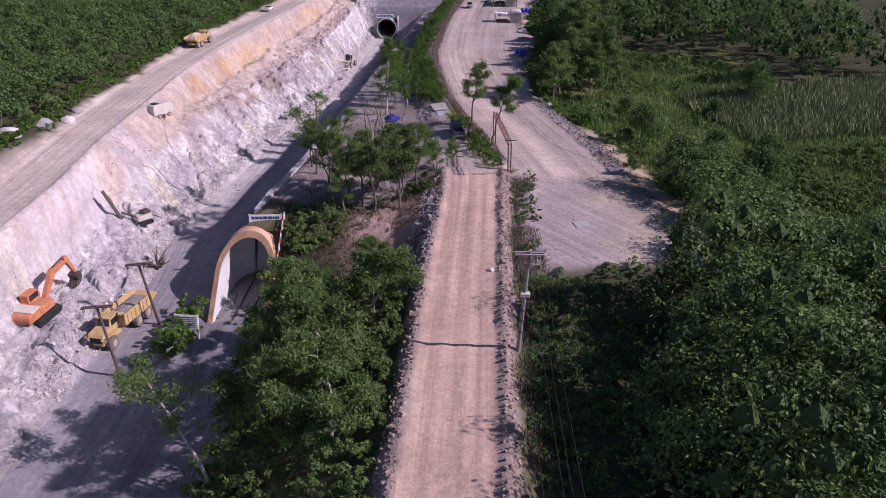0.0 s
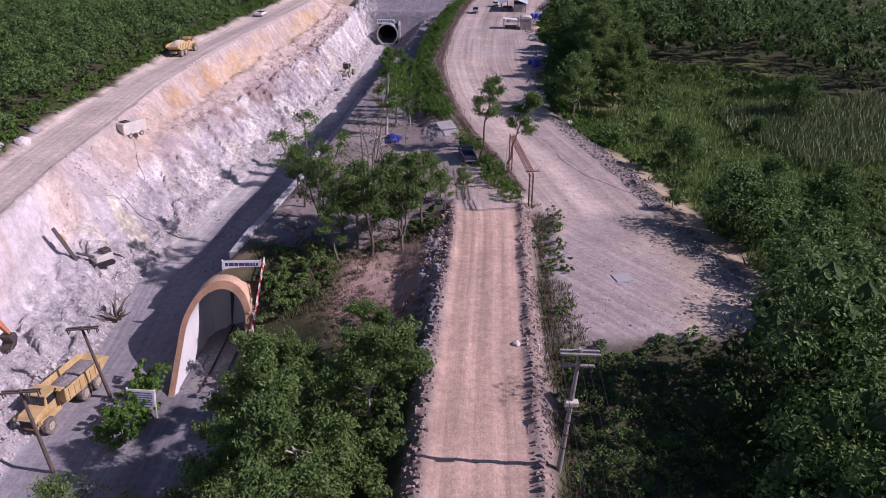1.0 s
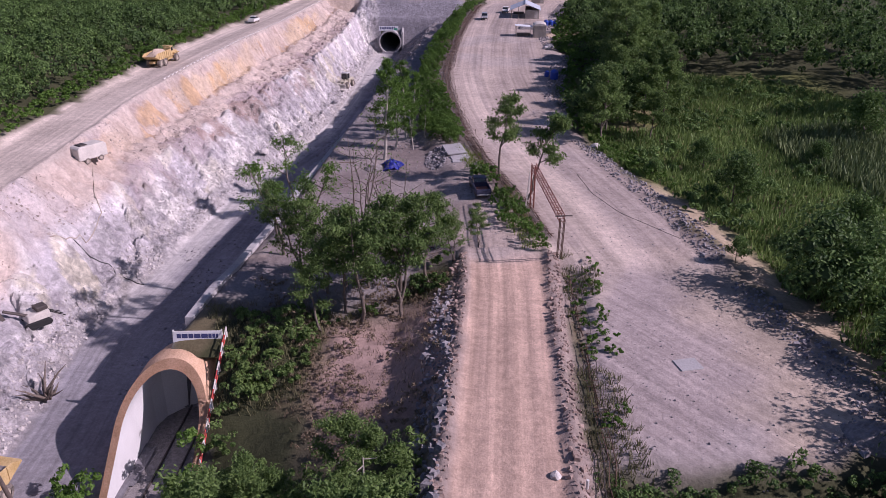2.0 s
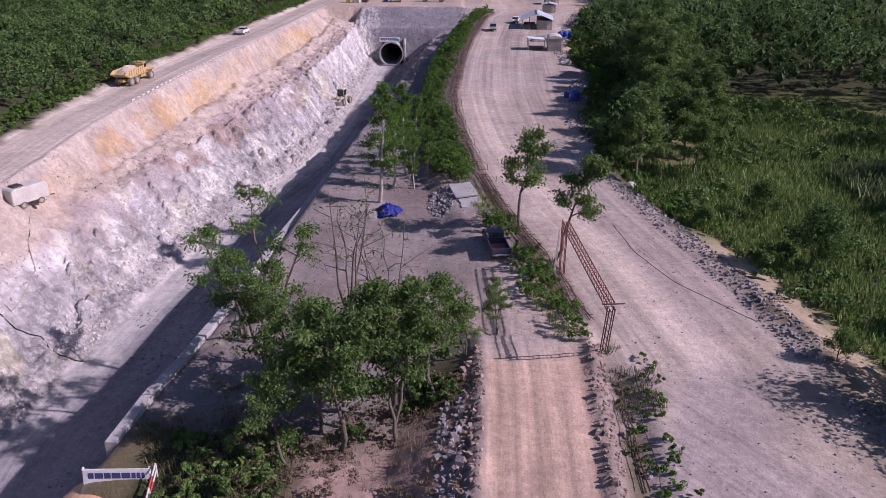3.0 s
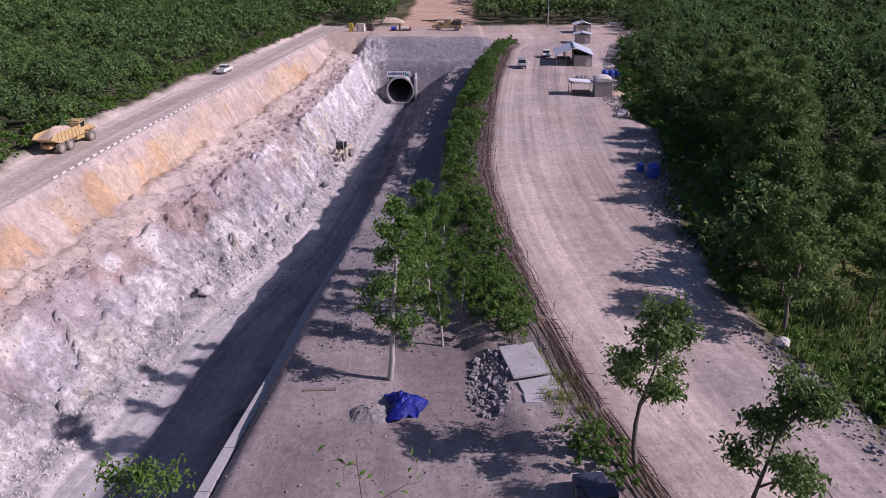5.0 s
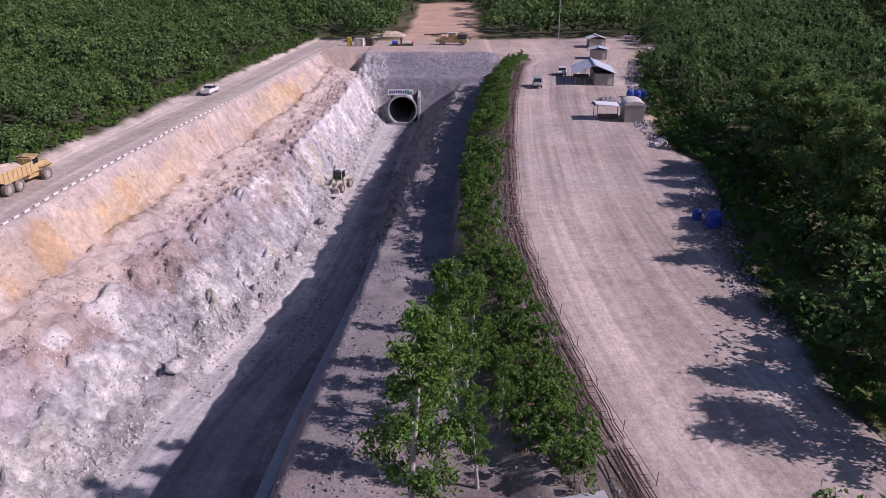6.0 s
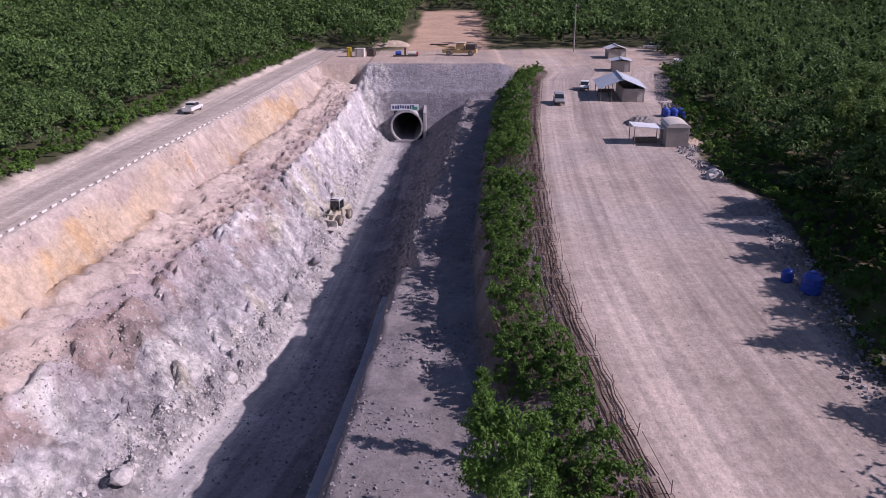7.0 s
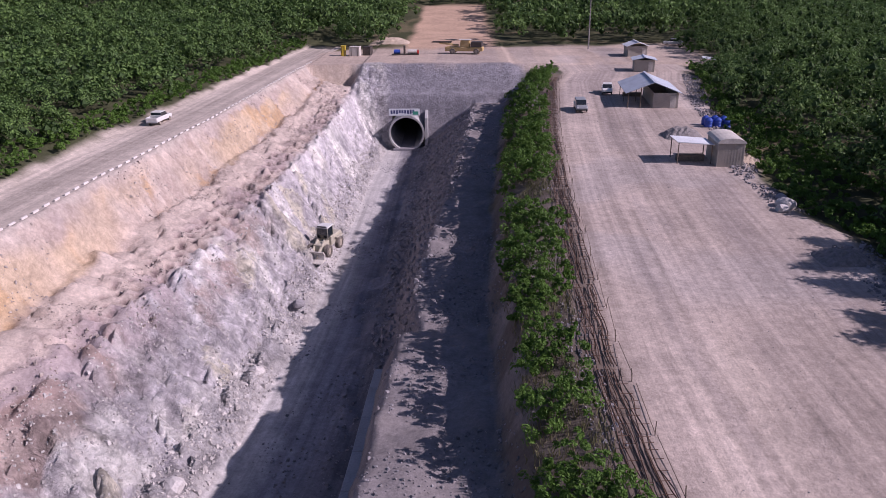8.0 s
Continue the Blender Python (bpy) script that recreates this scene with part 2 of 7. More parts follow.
def ground_height(X, Y):
    """Height of the ground over a grid: rows of Y, columns of X."""
    Z = np.zeros((len(Y), len(X)))
    for r, y in enumerate(Y):
        g, hl, hr, hz = GROUND_Z(y), HAUL_L(y), HAUL_R(y), HAUL_Z(y)
        fz, cx, cz, tx = FLOOR_Z(y), CREST_X(y), CREST_Z(y), TOE_X(y)
        left = [(-2500, hz + 150), (-500, hz + 45), (-200, hz + 16), (-110, hz + 6), (hl - 7, hz + 1.6), (hl - 1.2, hz + 0.7), (hl, hz), (hr, hz), (hr + 0.5, hz + 0.35), (hr + 1.1, hz - 0.3)]
        bx = hr + 4.2
        if cx > bx + 0.8:
            if y > 150:
                left += [(hr + 2.0, hz - 1.7), (bx - 0.3, BENCH_Z(y) + 0.25)]
            left += [(bx, BENCH_Z(y)), (cx, cz)]
        elif y > 112:
            left += [(cx + 0.4, cz)]
        else:
            b = np.clip((y - 88) / 20, 0, 1)
            left += [(hr + 1.9, -5.2 + 3.0 * b), (hr + 3.0, -7.2 + 3.0 * b), (hr + 7.2, -8.1 + 1.6 * b)]
        right_edge = YARD_R(y)
        zr = np.interp(y, [0, 62, 71], [-2.4, -2.4, g])
        rl, rr = ROAD_L(y), ROAD_R(y)
        far_right = [(right_edge, zr), (right_edge + 4, zr - 0.9), (right_edge + 30, zr - 0.6), (right_edge + 90, zr + 3), (500, g + 45), (2500, g + 150)]
        # beyond the near portal: open cutting, berm, bank, roads
        wx, bl = WALL_X(y), BERM_L(y)
        sl = 0.25 if y < 197 else 3.2
        far = left + [(tx - 2.2, fz + 1.7), (tx + 0.8, fz + 0.1), (wx - 0.3 - (0 if y < 197 else 1.5), fz), (wx + sl * 0.6, WALL_Z(y)), (max(bl, wx + sl + 0.4), BERM_Z(y)), (BANK_FOOT(y), BERM_Z(y) + 0.05)]
        if y < 104:
            far += [(rl - 3.2, -1.2), (rl - 1.0, -0.25), (rl - 0.5, 0.35), (rl + 0.15, 0), (rr - 0.15, 0), (rr + 0.6, 0.35), (rr + 1.3, -0.1)]
            far += [(rr + 2.4, -0.6 if y < 98 else 0.0), (rr + 4.0, min(zr, 0))]
        else:
            rb = REBAR_X(y)
            far += [(max(rb - 5.5, BANK_FOOT(y) + 1.5), g - 0.1 if y < 150 else g - 1.2), (max(rb - 2, BANK_FOOT(y) + 2.5), g), (rb + 1.2, g)]
        far += far_right
        z = np.interp(X, [p[0] for p in far], [p[1] for p in far])
        if y < 91.5:
            near = left + [(tx - 2.2, fz + 1.5), (tx + 0.8, fz), (-21.0, fz - 0.1), (-19.5, fz + 0.8), (-13, -6.2), (rl - 5.5, -3.2), (rl - 2.4, -1.6), (rl - 1.2, 0.0), (rl - 0.5, 0.4), (rl + 0.15, 0), (rr - 0.15, 0), (rr + 0.6, 0.4), (rr + 1.4, -0.2), (rr + 4.0, min(-1.0, zr) if y < 70 else zr)] + far_right
            zn = np.interp(X, [p[0] for p in near], [p[1] for p in near])
            w = np.clip((y - PORTAL_Y) / 11.5, 0, 1)
            z = zn * (1 - w) + z * w
        # headwall at the end of the cutting
        if y > HEAD_Y:
            inside = smooth01(-37, -33, X) * (1 - smooth01(0, 9, X))
            top = np.interp(y, [HEAD_Y, HEAD_Y + 2.4, HEAD_Y + 3.2, HEAD_Y + 9], [-13.3, -1.6, -1.2, 4.6])
            z = np.where(inside > 0, np.maximum(z, z * (1 - inside) + top * inside), z)
            if y > HEAD_Y + 9:
                flat = GROUND_Z(y) + 0.3
                z = np.where((X > -46) & (X < 60), np.maximum(z, flat), z)
        Z[r] = z
    return Z


def axis_steps(spans):
    out = []
    for a, b, s in spans:
        out.append(np.arange(a, b, s))
    return np.concatenate(out + [[spans[-1][1]]])


GX = axis_steps([(-2500, -500, 250), (-500, -200, 30), (-200, -70, 4), (-70, -58, 1.0), (-58, -46, 0.42), (-46, -28, 0.3), (-28, 12, 0.45), (12, 32, 0.7), (32, 80, 3), (80, 200, 10), (200, 500, 40), (500, 2500, 250)])
GY = axis_steps([(-1500, -200, 200), (-200, 20, 20), (20, 60, 1.0), (60, 250, 0.48), (250, 305, 0.7), (305, 318, 0.4), (318, 350, 1.2), (350, 480, 3), (480, 700, 12), (700, 3000, 150)])
GZ0 = ground_height(GX, GY)


def zone_masks(X, Y):
    """How far each place belongs to each kind of ground."""
    n1 = fbm(X, Y, 9, 3) * 1.1
    n2 = fbm(X, Y, 3.5, 8) * 0.6
    hl, hr, cx, tx = HAUL_L(Y), HAUL_R(Y), CREST_X(Y), TOE_X(Y)
    in_cut = smooth01(hr + 0.2, hr + 1.2, X) * (1 - smooth01(-1, 1, X - (tx + 0.6 + n2)))
    cut_end = 1 - smooth01(312, 318, Y)
    orange = in_cut * cut_end * (1 - smooth01(-1.5, 1.5, X - (hr + 6.8 + n1 * 1.2))) * smooth01(2.6, 4.4, X - hr + n2 + n1) * smooth01(120, 185, Y + n1 * 6) * smooth01(-0.7, 0.5, n1 + n2) * 0.7
    pink = in_cut * cut_end * (1 - smooth01(-2.0, 2.5, X - (cx + 1.2 + n1 * 1.5)))
    rock = in_cut * cut_end
    haul = smooth01(hl - 1.5 + n2, hl - 0.3 + n2, X) * (1 - smooth01(hr + 0.3, hr + 1.3, X))
    side = smooth01(-66, -58, X) * (1 - smooth01(102, 116, Y + n1 * 2)) * smooth01(60, 85, Y) * (1 - smooth01(-49, -47, X))
    haul = haul * (1 - smooth01(352, 360, Y))
    haul = np.maximum(haul, side * smooth01(-63, -60, X + n1))
    floor = smooth01(-0.8, 1.2, X - tx - n2) * (1 - smooth01(-0.3, 1.2, X - WALL_X(Y))) * (1 - smooth01(306, 309, Y))
    floor = np.where(Y < 82, smooth01(-0.8, 1.2, X - tx - n2) * (1 - smooth01(-21.5, -19.5, X + n2)), floor)
    foot, rb, yr = BANK_FOOT(Y), REBAR_X(Y), YARD_R(Y)
    berm = smooth01(-0.2, 0.8, X - WALL_X(Y)) * (1 - smooth01(-0.6, 1.2, X - foot - n2)) * smooth01(92, 99, Y + n1) * (1 - smooth01(306, 309, Y))
    mid = smooth01(-0.5, 0.8, X - WALL_X(Y)) * (1 - smooth01(-0.6, 0.6, X - (rb - 1.2 + n2))) * smooth01(100, 105, Y + n1) * (1 - smooth01(141, 147, Y + n1 * 1.5))
    road2 = smooth01(-0.6, 0.6, X - rb - n2 * 0.6) * (1 - smooth01(-1.0, 1.2, X - (yr + n1 + n2))) * smooth01(96, 101, Y) * (1 - smooth01(344, 350, Y))
    yard = smooth01(-0.5, 1.0, X - (ROAD_R(Y) + 2.6 + n2)) * (1 - smooth01(-1.2, 1.0, X - (yr + n1))) * smooth01(69.5, 72.5, Y + n2) * (1 - smooth01(100, 130, Y + (X - 14) * 2.2 + n1 * 3))
    strip = smooth01(-0.3, 0.3, X - ROAD_L(Y) + n2 * 0.3) * (1 - smooth01(-0.3, 0.3, X - ROAD_R(Y) + n2 * 0.3)) * (1 - smooth01(101, 106, Y))
    shoulder = smooth01(-2.2, -1.0, X - ROAD_L(Y) + n2) * (1 - smooth01(1.2, 2.4, X - ROAD_R(Y) + n2)) * (1 - smooth01(100, 104, Y))
    red = smooth01(-12.5, -9.5, X - ROAD_L(Y) + n1 * 1.5) * (1 - smooth01(-2.0, -1.0, X - ROAD_L(Y))) * smooth01(72, 80, Y + n1 * 2 + X * 0.4) * (1 - smooth01(92, 98, Y + n1 * 2))
    junction = smooth01(99, 103, Y + n2) * (1 - smooth01(110, 125, Y + n1)) * smooth01(-1.0, 1.5, X - 0.0 + n1) * (1 - smooth01(15, 22, X))
    plaza = smooth01(314, 317, Y) * (1 - smooth01(346, 352, Y + n1 * 2 - 0.12 * (X + 20))) * smooth01(-49, -45, X + n1) * (1 - smooth01(46, 52, X + n1))
    clearing = smooth01(-27, -24, X + n1) * (1 - smooth01(-3, 1, X + n1)) * smooth01(340, 350, Y) * (1 - smooth01(458, 466, Y))
    head = smooth01(HEAD_Y - 0.5, HEAD_Y + 0.3, Y) * (1 - smooth01(HEAD_Y + 8.6, HEAD_Y + 9.4, Y)) * smooth01(-35, -32, X) * (1 - smooth01(2, 6, X))
    return dict(orange=orange, pink=pink, rock=rock, haul=haul, floor=floor, berm=berm, mid=mid, road2=road2, yard=yard, strip=strip, shoulder=shoulder, red=red, junction=junction, plaza=plaza, clearing=clearing, head=head)


_XX, _YY = np.meshgrid(GX, GY)
MASK = zone_masks(_XX, _YY)
_bare = np.maximum.reduce([MASK[k] for k in MASK])
# relief: blocky broken rock on the faces, ruts and lumps elsewhere
_ridge = 1 - np.abs(fbm(_XX, _YY * 0.8, 5.5, 21, 4))
_lower = MASK["rock"] * smooth01(-1.5, 0.8, _XX - CREST_X(_YY)) * (1 - smooth01(-2.0, 0.5, _XX - TOE_X(_YY)))
_upper = MASK["rock"] * (1 - smooth01(-1.5, 0.8, _XX - CREST_X(_YY)))
_warp = fbm(_XX, _YY, 3.0, 27, 3)
_slant = _YY + _XX * 0.9 + _warp * 0.9
_block, _piece = facets(_XX * 0.75 + _warp * 0.5, _slant, 3.4, 23, 1.3)
_chip, _chip_piece = facets(_XX + _warp * 0.3, _YY + _XX * 0.5, 1.15, 29, 1.2)
GZ = GZ0 + _lower * ((_ridge - 0.55) * 1.1 + _block * 0.85 + _chip * 0.36 + fbm(_XX, _YY, 1.2, 31, 3) * 0.2)
_edge = 1 - np.abs(fbm(_XX * 0.5, _YY, 7.0, 45, 4))
_clod, _clod_piece = facets(_XX * 0.6 + _warp * 0.5, _YY + _warp * 0.6, 1.7, 47, 1.2)
GZ += _upper * (_clod * 0.5 + (_edge - 0.55) * 0.7 + fbm(_XX, _YY, 2.2, 51, 3) * 0.26 + (0.5 - np.abs(fbm(_XX * 0.35, _YY, 3.4, 55, 3))) * 0.55 * (1 - smooth01(150, 175, _YY)))
# rows of small pits dug above the crest
_across = (_XX - HAUL_R(_YY)) / np.maximum(CREST_X(_YY) - HAUL_R(_YY), 3.0)
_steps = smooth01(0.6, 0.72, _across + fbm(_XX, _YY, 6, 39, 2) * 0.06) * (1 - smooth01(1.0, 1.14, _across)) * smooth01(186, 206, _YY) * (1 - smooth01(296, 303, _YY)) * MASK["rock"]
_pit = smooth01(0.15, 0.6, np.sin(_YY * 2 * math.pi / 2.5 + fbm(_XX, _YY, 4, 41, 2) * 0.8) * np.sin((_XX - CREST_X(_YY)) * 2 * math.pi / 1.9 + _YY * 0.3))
GZ -= _steps * _pit * 0.5
# loose dirt, and a bank dug along below the haul road
GZ += _upper * (fbm(_XX, _YY, 0.95, 57, 3) * 0.2 - 0.5 * np.exp(-((_XX - HAUL_R(_YY) - 4.4 - fbm(_XX, _YY, 10, 181, 2) * 0.7) / 0.9) ** 2) * smooth01(125, 165, _YY))
# upright ribs down the steep face
GZ += _lower * smooth01(150, 185, _YY) * (1 - np.abs(fbm(_XX * 0.18, _YY + _XX * 0.4, 2.6, 37, 3))) * 0.9
_talus = np.exp(-((_XX - TOE_X(_YY) + 0.4) / 1.6) ** 2) * MASK["rock"]
GZ += _talus * np.abs(fbm(_XX, _YY, 1.3, 61, 3)) * 0.7
GZ += MASK["shoulder"] * (1 - MASK["strip"]) * fbm(_XX, _YY, 1.4, 71, 3) * 0.22
_rubble = np.maximum(MASK["berm"] * smooth01(150, 175, _YY), MASK["red"])
GZ += _rubble * fbm(_XX, _YY, 2.4, 81, 4) * 0.28
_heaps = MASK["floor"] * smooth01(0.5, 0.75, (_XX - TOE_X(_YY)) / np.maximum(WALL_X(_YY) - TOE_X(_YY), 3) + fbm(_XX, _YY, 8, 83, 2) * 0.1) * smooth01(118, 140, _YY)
GZ += _heaps * (np.abs(fbm(_XX, _YY, 2.2, 85, 4)) * 0.55)
GZ += MASK["head"] * (1 - smooth01(HEAD_Y + 2.0, HEAD_Y + 3.0, _YY)) * fbm(_XX, _YY, 2.6, 87, 4) * 0.35
_veg = 1 - np.clip(_bare, 0, 1)
GZ += _veg * smooth01(3, 12, np.abs(_XX - 4)) * fbm(_XX, _YY, 11, 91, 3) * 0.45
_drive = np.clip(MASK["haul"] + MASK["road2"] + MASK["yard"] + MASK["floor"] + MASK["plaza"] + MASK["junction"], 0, 1)
GZ += _drive * fbm(_XX, _YY, 5.0, 95, 4) * 0.07
_rut = np.sin((_XX - (ROAD_L(_YY) + ROAD_R(_YY)) / 2) * 2 * math.pi / 1.85)
GZ += MASK["strip"] * (_rut * 0.035 + fbm(_XX * 3, _YY * 0.5, 2.5, 99, 3) * 0.03)


def height_at(x, y):
    """Ground height at places, from the finished grid."""
    x, y = np.asarray(x, float), np.asarray(y, float)
    i = np.clip(np.searchsorted(GX, x) - 1, 0, len(GX) - 2)
    j = np.clip(np.searchsorted(GY, y) - 1, 0, len(GY) - 2)
    u, v = np.clip((x - GX[i]) / (GX[i + 1] - GX[i]), 0, 1), np.clip((y - GY[j]) / (GY[j + 1] - GY[j]), 0, 1)
    return GZ[j, i] * (1 - u) * (1 - v) + GZ[j, i + 1] * u * (1 - v) + GZ[j + 1, i] * (1 - u) * v + GZ[j + 1, i + 1] * u * v


def gz(x, y):
    return float(height_at(x, y))


def mask_at(name, x, y):
    i = np.clip(np.searchsorted(GX, x), 0, len(GX) - 1)
    j = np.clip(np.searchsorted(GY, y), 0, len(GY) - 1)
    return MASK[name][j, i]


def bare_at(x, y):
    i = np.clip(np.searchsorted(GX, x), 0, len(GX) - 1)
    j = np.clip(np.searchsorted(GY, y), 0, len(GY) - 1)
    return _bare[j, i]


def ground_material():
    """Earth, rock and gravel, mixed by where each kind of ground lies."""
    m = bpy.data.materials.new("ground_mixed")
    m.use_nodes = True
    n, l = m.node_tree.nodes, m.node_tree.links
    p = n["Principled BSDF"]
    p.inputs["Roughness"].default_value, p.inputs["Specular IOR Level"].default_value = 0.95, 0.15
    col = n.new("ShaderNodeVertexColor")
    col.layer_name = "soil"
    geo = n.new("ShaderNodeNewGeometry")
    prev = col.outputs["Color"]
    heights = []
    for size, detail, lo, hi in ((0.14, 6, 0.84, 1.14), (1.1, 8, 0.84, 1.14), (6.0, 5, 0.88, 1.12), (2.6, 7, 0.86, 1.14)):
        t = n.new("ShaderNodeTexNoise")
        t.inputs["Scale"].default_value, t.inputs["Detail"].default_value, t.inputs["Roughness"].default_value = size, detail, 0.62
        l.new(geo.outputs["Position"], t.inputs["Vector"])
        mr = n.new("ShaderNodeMapRange")
        mr.inputs["From Min"].default_value, mr.inputs["From Max"].default_value = 0.3, 0.7
        mr.inputs["To Min"].default_value, mr.inputs["To Max"].default_value = lo, hi
        l.new(t.outputs["Fac"], mr.inputs["Value"])
        vm = n.new("ShaderNodeVectorMath")
        vm.operation = "SCALE"
        l.new(prev, vm.inputs[0])
        l.new(mr.outputs[0], vm.inputs["Scale"])
        prev = vm.outputs[0]
        heights.append(t.outputs["Fac"])
    # wheel tracks drawn out along the roads, cracks and seams in the rock
    kind = n.new("ShaderNodeVertexColor")
    kind.layer_name = "kind"
    sep = n.new("ShaderNodeSeparateColor")
    l.new(kind.outputs["Color"], sep.inputs[0])
    sp = n.new("ShaderNodeSeparateXYZ")
    l.new(geo.outputs["Position"], sp.inputs[0])
    lane = n.new("ShaderNodeCombineXYZ")
    l.new(sep.outputs[2], lane.inputs[0])
    l.new(sp.outputs[1], lane.inputs[1])
    for stretch, detail, lo, hi, channel in (((1.5, 0.016, 0.0), 4, 0.83, 1.14, 0), ((0.16, 0.2, 0.25), 6, 0.82, 1.12, 1), ((0.5, 0.6, 0.5), 8, 0.8, 1.14, 1), ((0.9, 1.0, 1.0), 12, 0.66, 1.3, 1)):
        vs = n.new("ShaderNodeVectorMath")
        vs.operation = "MULTIPLY"
        vs.inputs[1].default_value = stretch
        l.new(lane.outputs[0] if channel == 0 else geo.outputs["Position"], vs.inputs[0])
        t = n.new("ShaderNodeTexNoise")
        t.inputs["Scale"].default_value, t.inputs["Detail"].default_value, t.inputs["Roughness"].default_value = 1.0, detail, 0.66
        if channel:
            t.inputs["Distortion"].default_value = 0.8
        l.new(vs.outputs[0], t.inputs["Vector"])
        mr = n.new("ShaderNodeMapRange")
        mr.inputs["From Min"].default_value, mr.inputs["From Max"].default_value = 0.34, 0.62
        mr.inputs["To Min"].default_value, mr.inputs["To Max"].default_value = lo, hi
        l.new(t.outputs["Fac"], mr.inputs["Value"])
        amt = n.new("ShaderNodeMix")
        amt.inputs["A"].default_value = 1.0
        l.new(sep.outputs[channel], amt.inputs["Factor"])
        l.new(mr.outputs[0], amt.inputs["B"])
        vm = n.new("ShaderNodeVectorMath")
        vm.operation = "SCALE"
        l.new(prev, vm.inputs[0])
        l.new(amt.outputs["Result"], vm.inputs["Scale"])
        prev = vm.outputs[0]
    l.new(prev, p.inputs["Base Color"])
    add = n.new("ShaderNodeMath")
    add.operation = "MULTIPLY_ADD"
    add.inputs[1].default_value = 0.35
    l.new(heights[2], add.inputs[0])
    l.new(heights[1], add.inputs[2])
    b = n.new("ShaderNodeBump")
    b.inputs["Strength"].default_value, b.inputs["Distance"].default_value = 0.55, 0.2
    l.new(add.outputs[0], b.inputs["Height"])
    crag = n.new("ShaderNodeTexNoise")
    crag.inputs["Scale"].default_value, crag.inputs["Detail"].default_value, crag.inputs["Roughness"].default_value = 0.75, 12, 0.72
    crag.inputs["Distortion"].default_value = 0.6
    l.new(geo.outputs["Position"], crag.inputs["Vector"])
    b2 = n.new("ShaderNodeBump")
    b2.inputs["Distance"].default_value = 0.95
    l.new(sep.outputs[1], b2.inputs["Strength"])
    l.new(crag.outputs["Fac"], b2.inputs["Height"])
    l.new(b.outputs[0], b2.inputs["Normal"])
    l.new(b2.outputs[0], p.inputs["Normal"])
    return m


def build_ground():
    ny, nx = GZ.shape
    verts = np.stack([_XX.ravel(), _YY.ravel(), GZ.ravel()], 1)
    idx = np.arange(nx * ny).reshape(ny, nx)
    quads = np.stack([idx[:-1, :-1], idx[:-1, 1:], idx[1:, 1:], idx[1:, :-1]], -1).reshape(-1, 4)
    c = verts[quads].mean(1)
    # openings of the two tunnels
    hole1 = (np.abs(c[:, 0] - TUNNEL_X) < 3.35) & (c[:, 1] > PORTAL_Y + 0.2) & (c[:, 1] < 91.5) & (c[:, 2] < -3.6) & (c[:, 2] > -10.9)
    r2 = np.hypot(c[:, 0] - TUNNEL2_X, c[:, 2] + 9.4)
    hole2 = (r2 < 4.0) & (c[:, 1] > HEAD_Y - 0.4) & (c[:, 1] < HEAD_Y + 3) & (c[:, 2] > -13.2)
    quads = quads[~(hole1 | hole2)]
    ob = np_mesh("ground", verts, quads, ground_material(), True)
    soil = np.zeros((ny, nx, 3))
    soil[:] = (0.07, 0.075, 0.04)
    grassy = (smooth01(1, 3, _XX - YARD_R(_YY)) * smooth01(92, 100, _YY) * (1 - smooth01(180, 190, _YY)) * (1 - smooth01(64, 70, _XX)))[..., None]
    soil = soil * (1 - grassy) + np.array((0.15, 0.165, 0.06)) * grassy
    tone = {
        "red": (0.37, 0.265, 0.235), "shoulder": (0.33, 0.265, 0.24), "strip": (0.475, 0.34, 0.275), "berm": (0.262, 0.236, 0.24), "mid": (0.235, 0.196, 0.19),
        "yard": (0.40, 0.34, 0.33), "junction": (0.46, 0.375, 0.335), "road2": (0.455, 0.378, 0.338), "rock": (0.54, 0.505, 0.51), "pink": (0.49, 0.40, 0.355),
        # floor tone is lowered to paint in the shadow lying over the cutting
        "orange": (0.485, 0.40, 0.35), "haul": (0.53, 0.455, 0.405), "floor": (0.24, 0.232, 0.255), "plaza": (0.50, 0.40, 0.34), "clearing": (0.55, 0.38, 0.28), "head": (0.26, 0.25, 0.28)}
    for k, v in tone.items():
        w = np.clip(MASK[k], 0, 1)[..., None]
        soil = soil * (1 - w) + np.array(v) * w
    # layers of the cut: weathered earth, an ochre seam, pale spoil, then broken grey rock with white faces
    def lay(w, colour):
        nonlocal soil
        w = np.clip(w, 0, 1)[..., None]
        soil = soil * (1 - w) + np.array(colour) * w
    rough, fine = fbm(_XX, _YY, 4.5, 211, 6), fbm(_XX, _YY, 1.6, 213, 4)
    wave = (_XX - HAUL_R(_YY)) / 11 + fbm(_XX, _YY, 10, 181, 4) * 0.06 + fine * 0.02
    north = smooth01(122, 160, _YY)
    lay(_upper * smooth01(-0.1, 0.5, rough), (0.44, 0.36, 0.335))
    lay(_upper * smooth01(0.7, 0.8, _clod_piece) * 0.5, (0.60, 0.51, 0.46))
    lay(_upper * (1 - smooth01(0.12, 0.2, _clod_piece)) * 0.45, (0.36, 0.28, 0.255))
    seam = smooth01(0.12, 0.2, wave) * (1 - smooth01(0.4, 0.46, wave)) * north * MASK["rock"]
    lay(seam * smooth01(-0.9, 0.5, fbm(_XX, _YY * 0.4, 6, 141, 5)), (0.55, 0.425, 0.315))
    lay(seam * smooth01(0.1, 0.5, rough) * 0.75, (0.52, 0.345, 0.20))
    lay(np.exp(-((wave - 0.43) / 0.035) ** 2) * north * MASK["rock"] * smooth01(-0.4, 0.3, rough) * 0.6, (0.34, 0.235, 0.165))
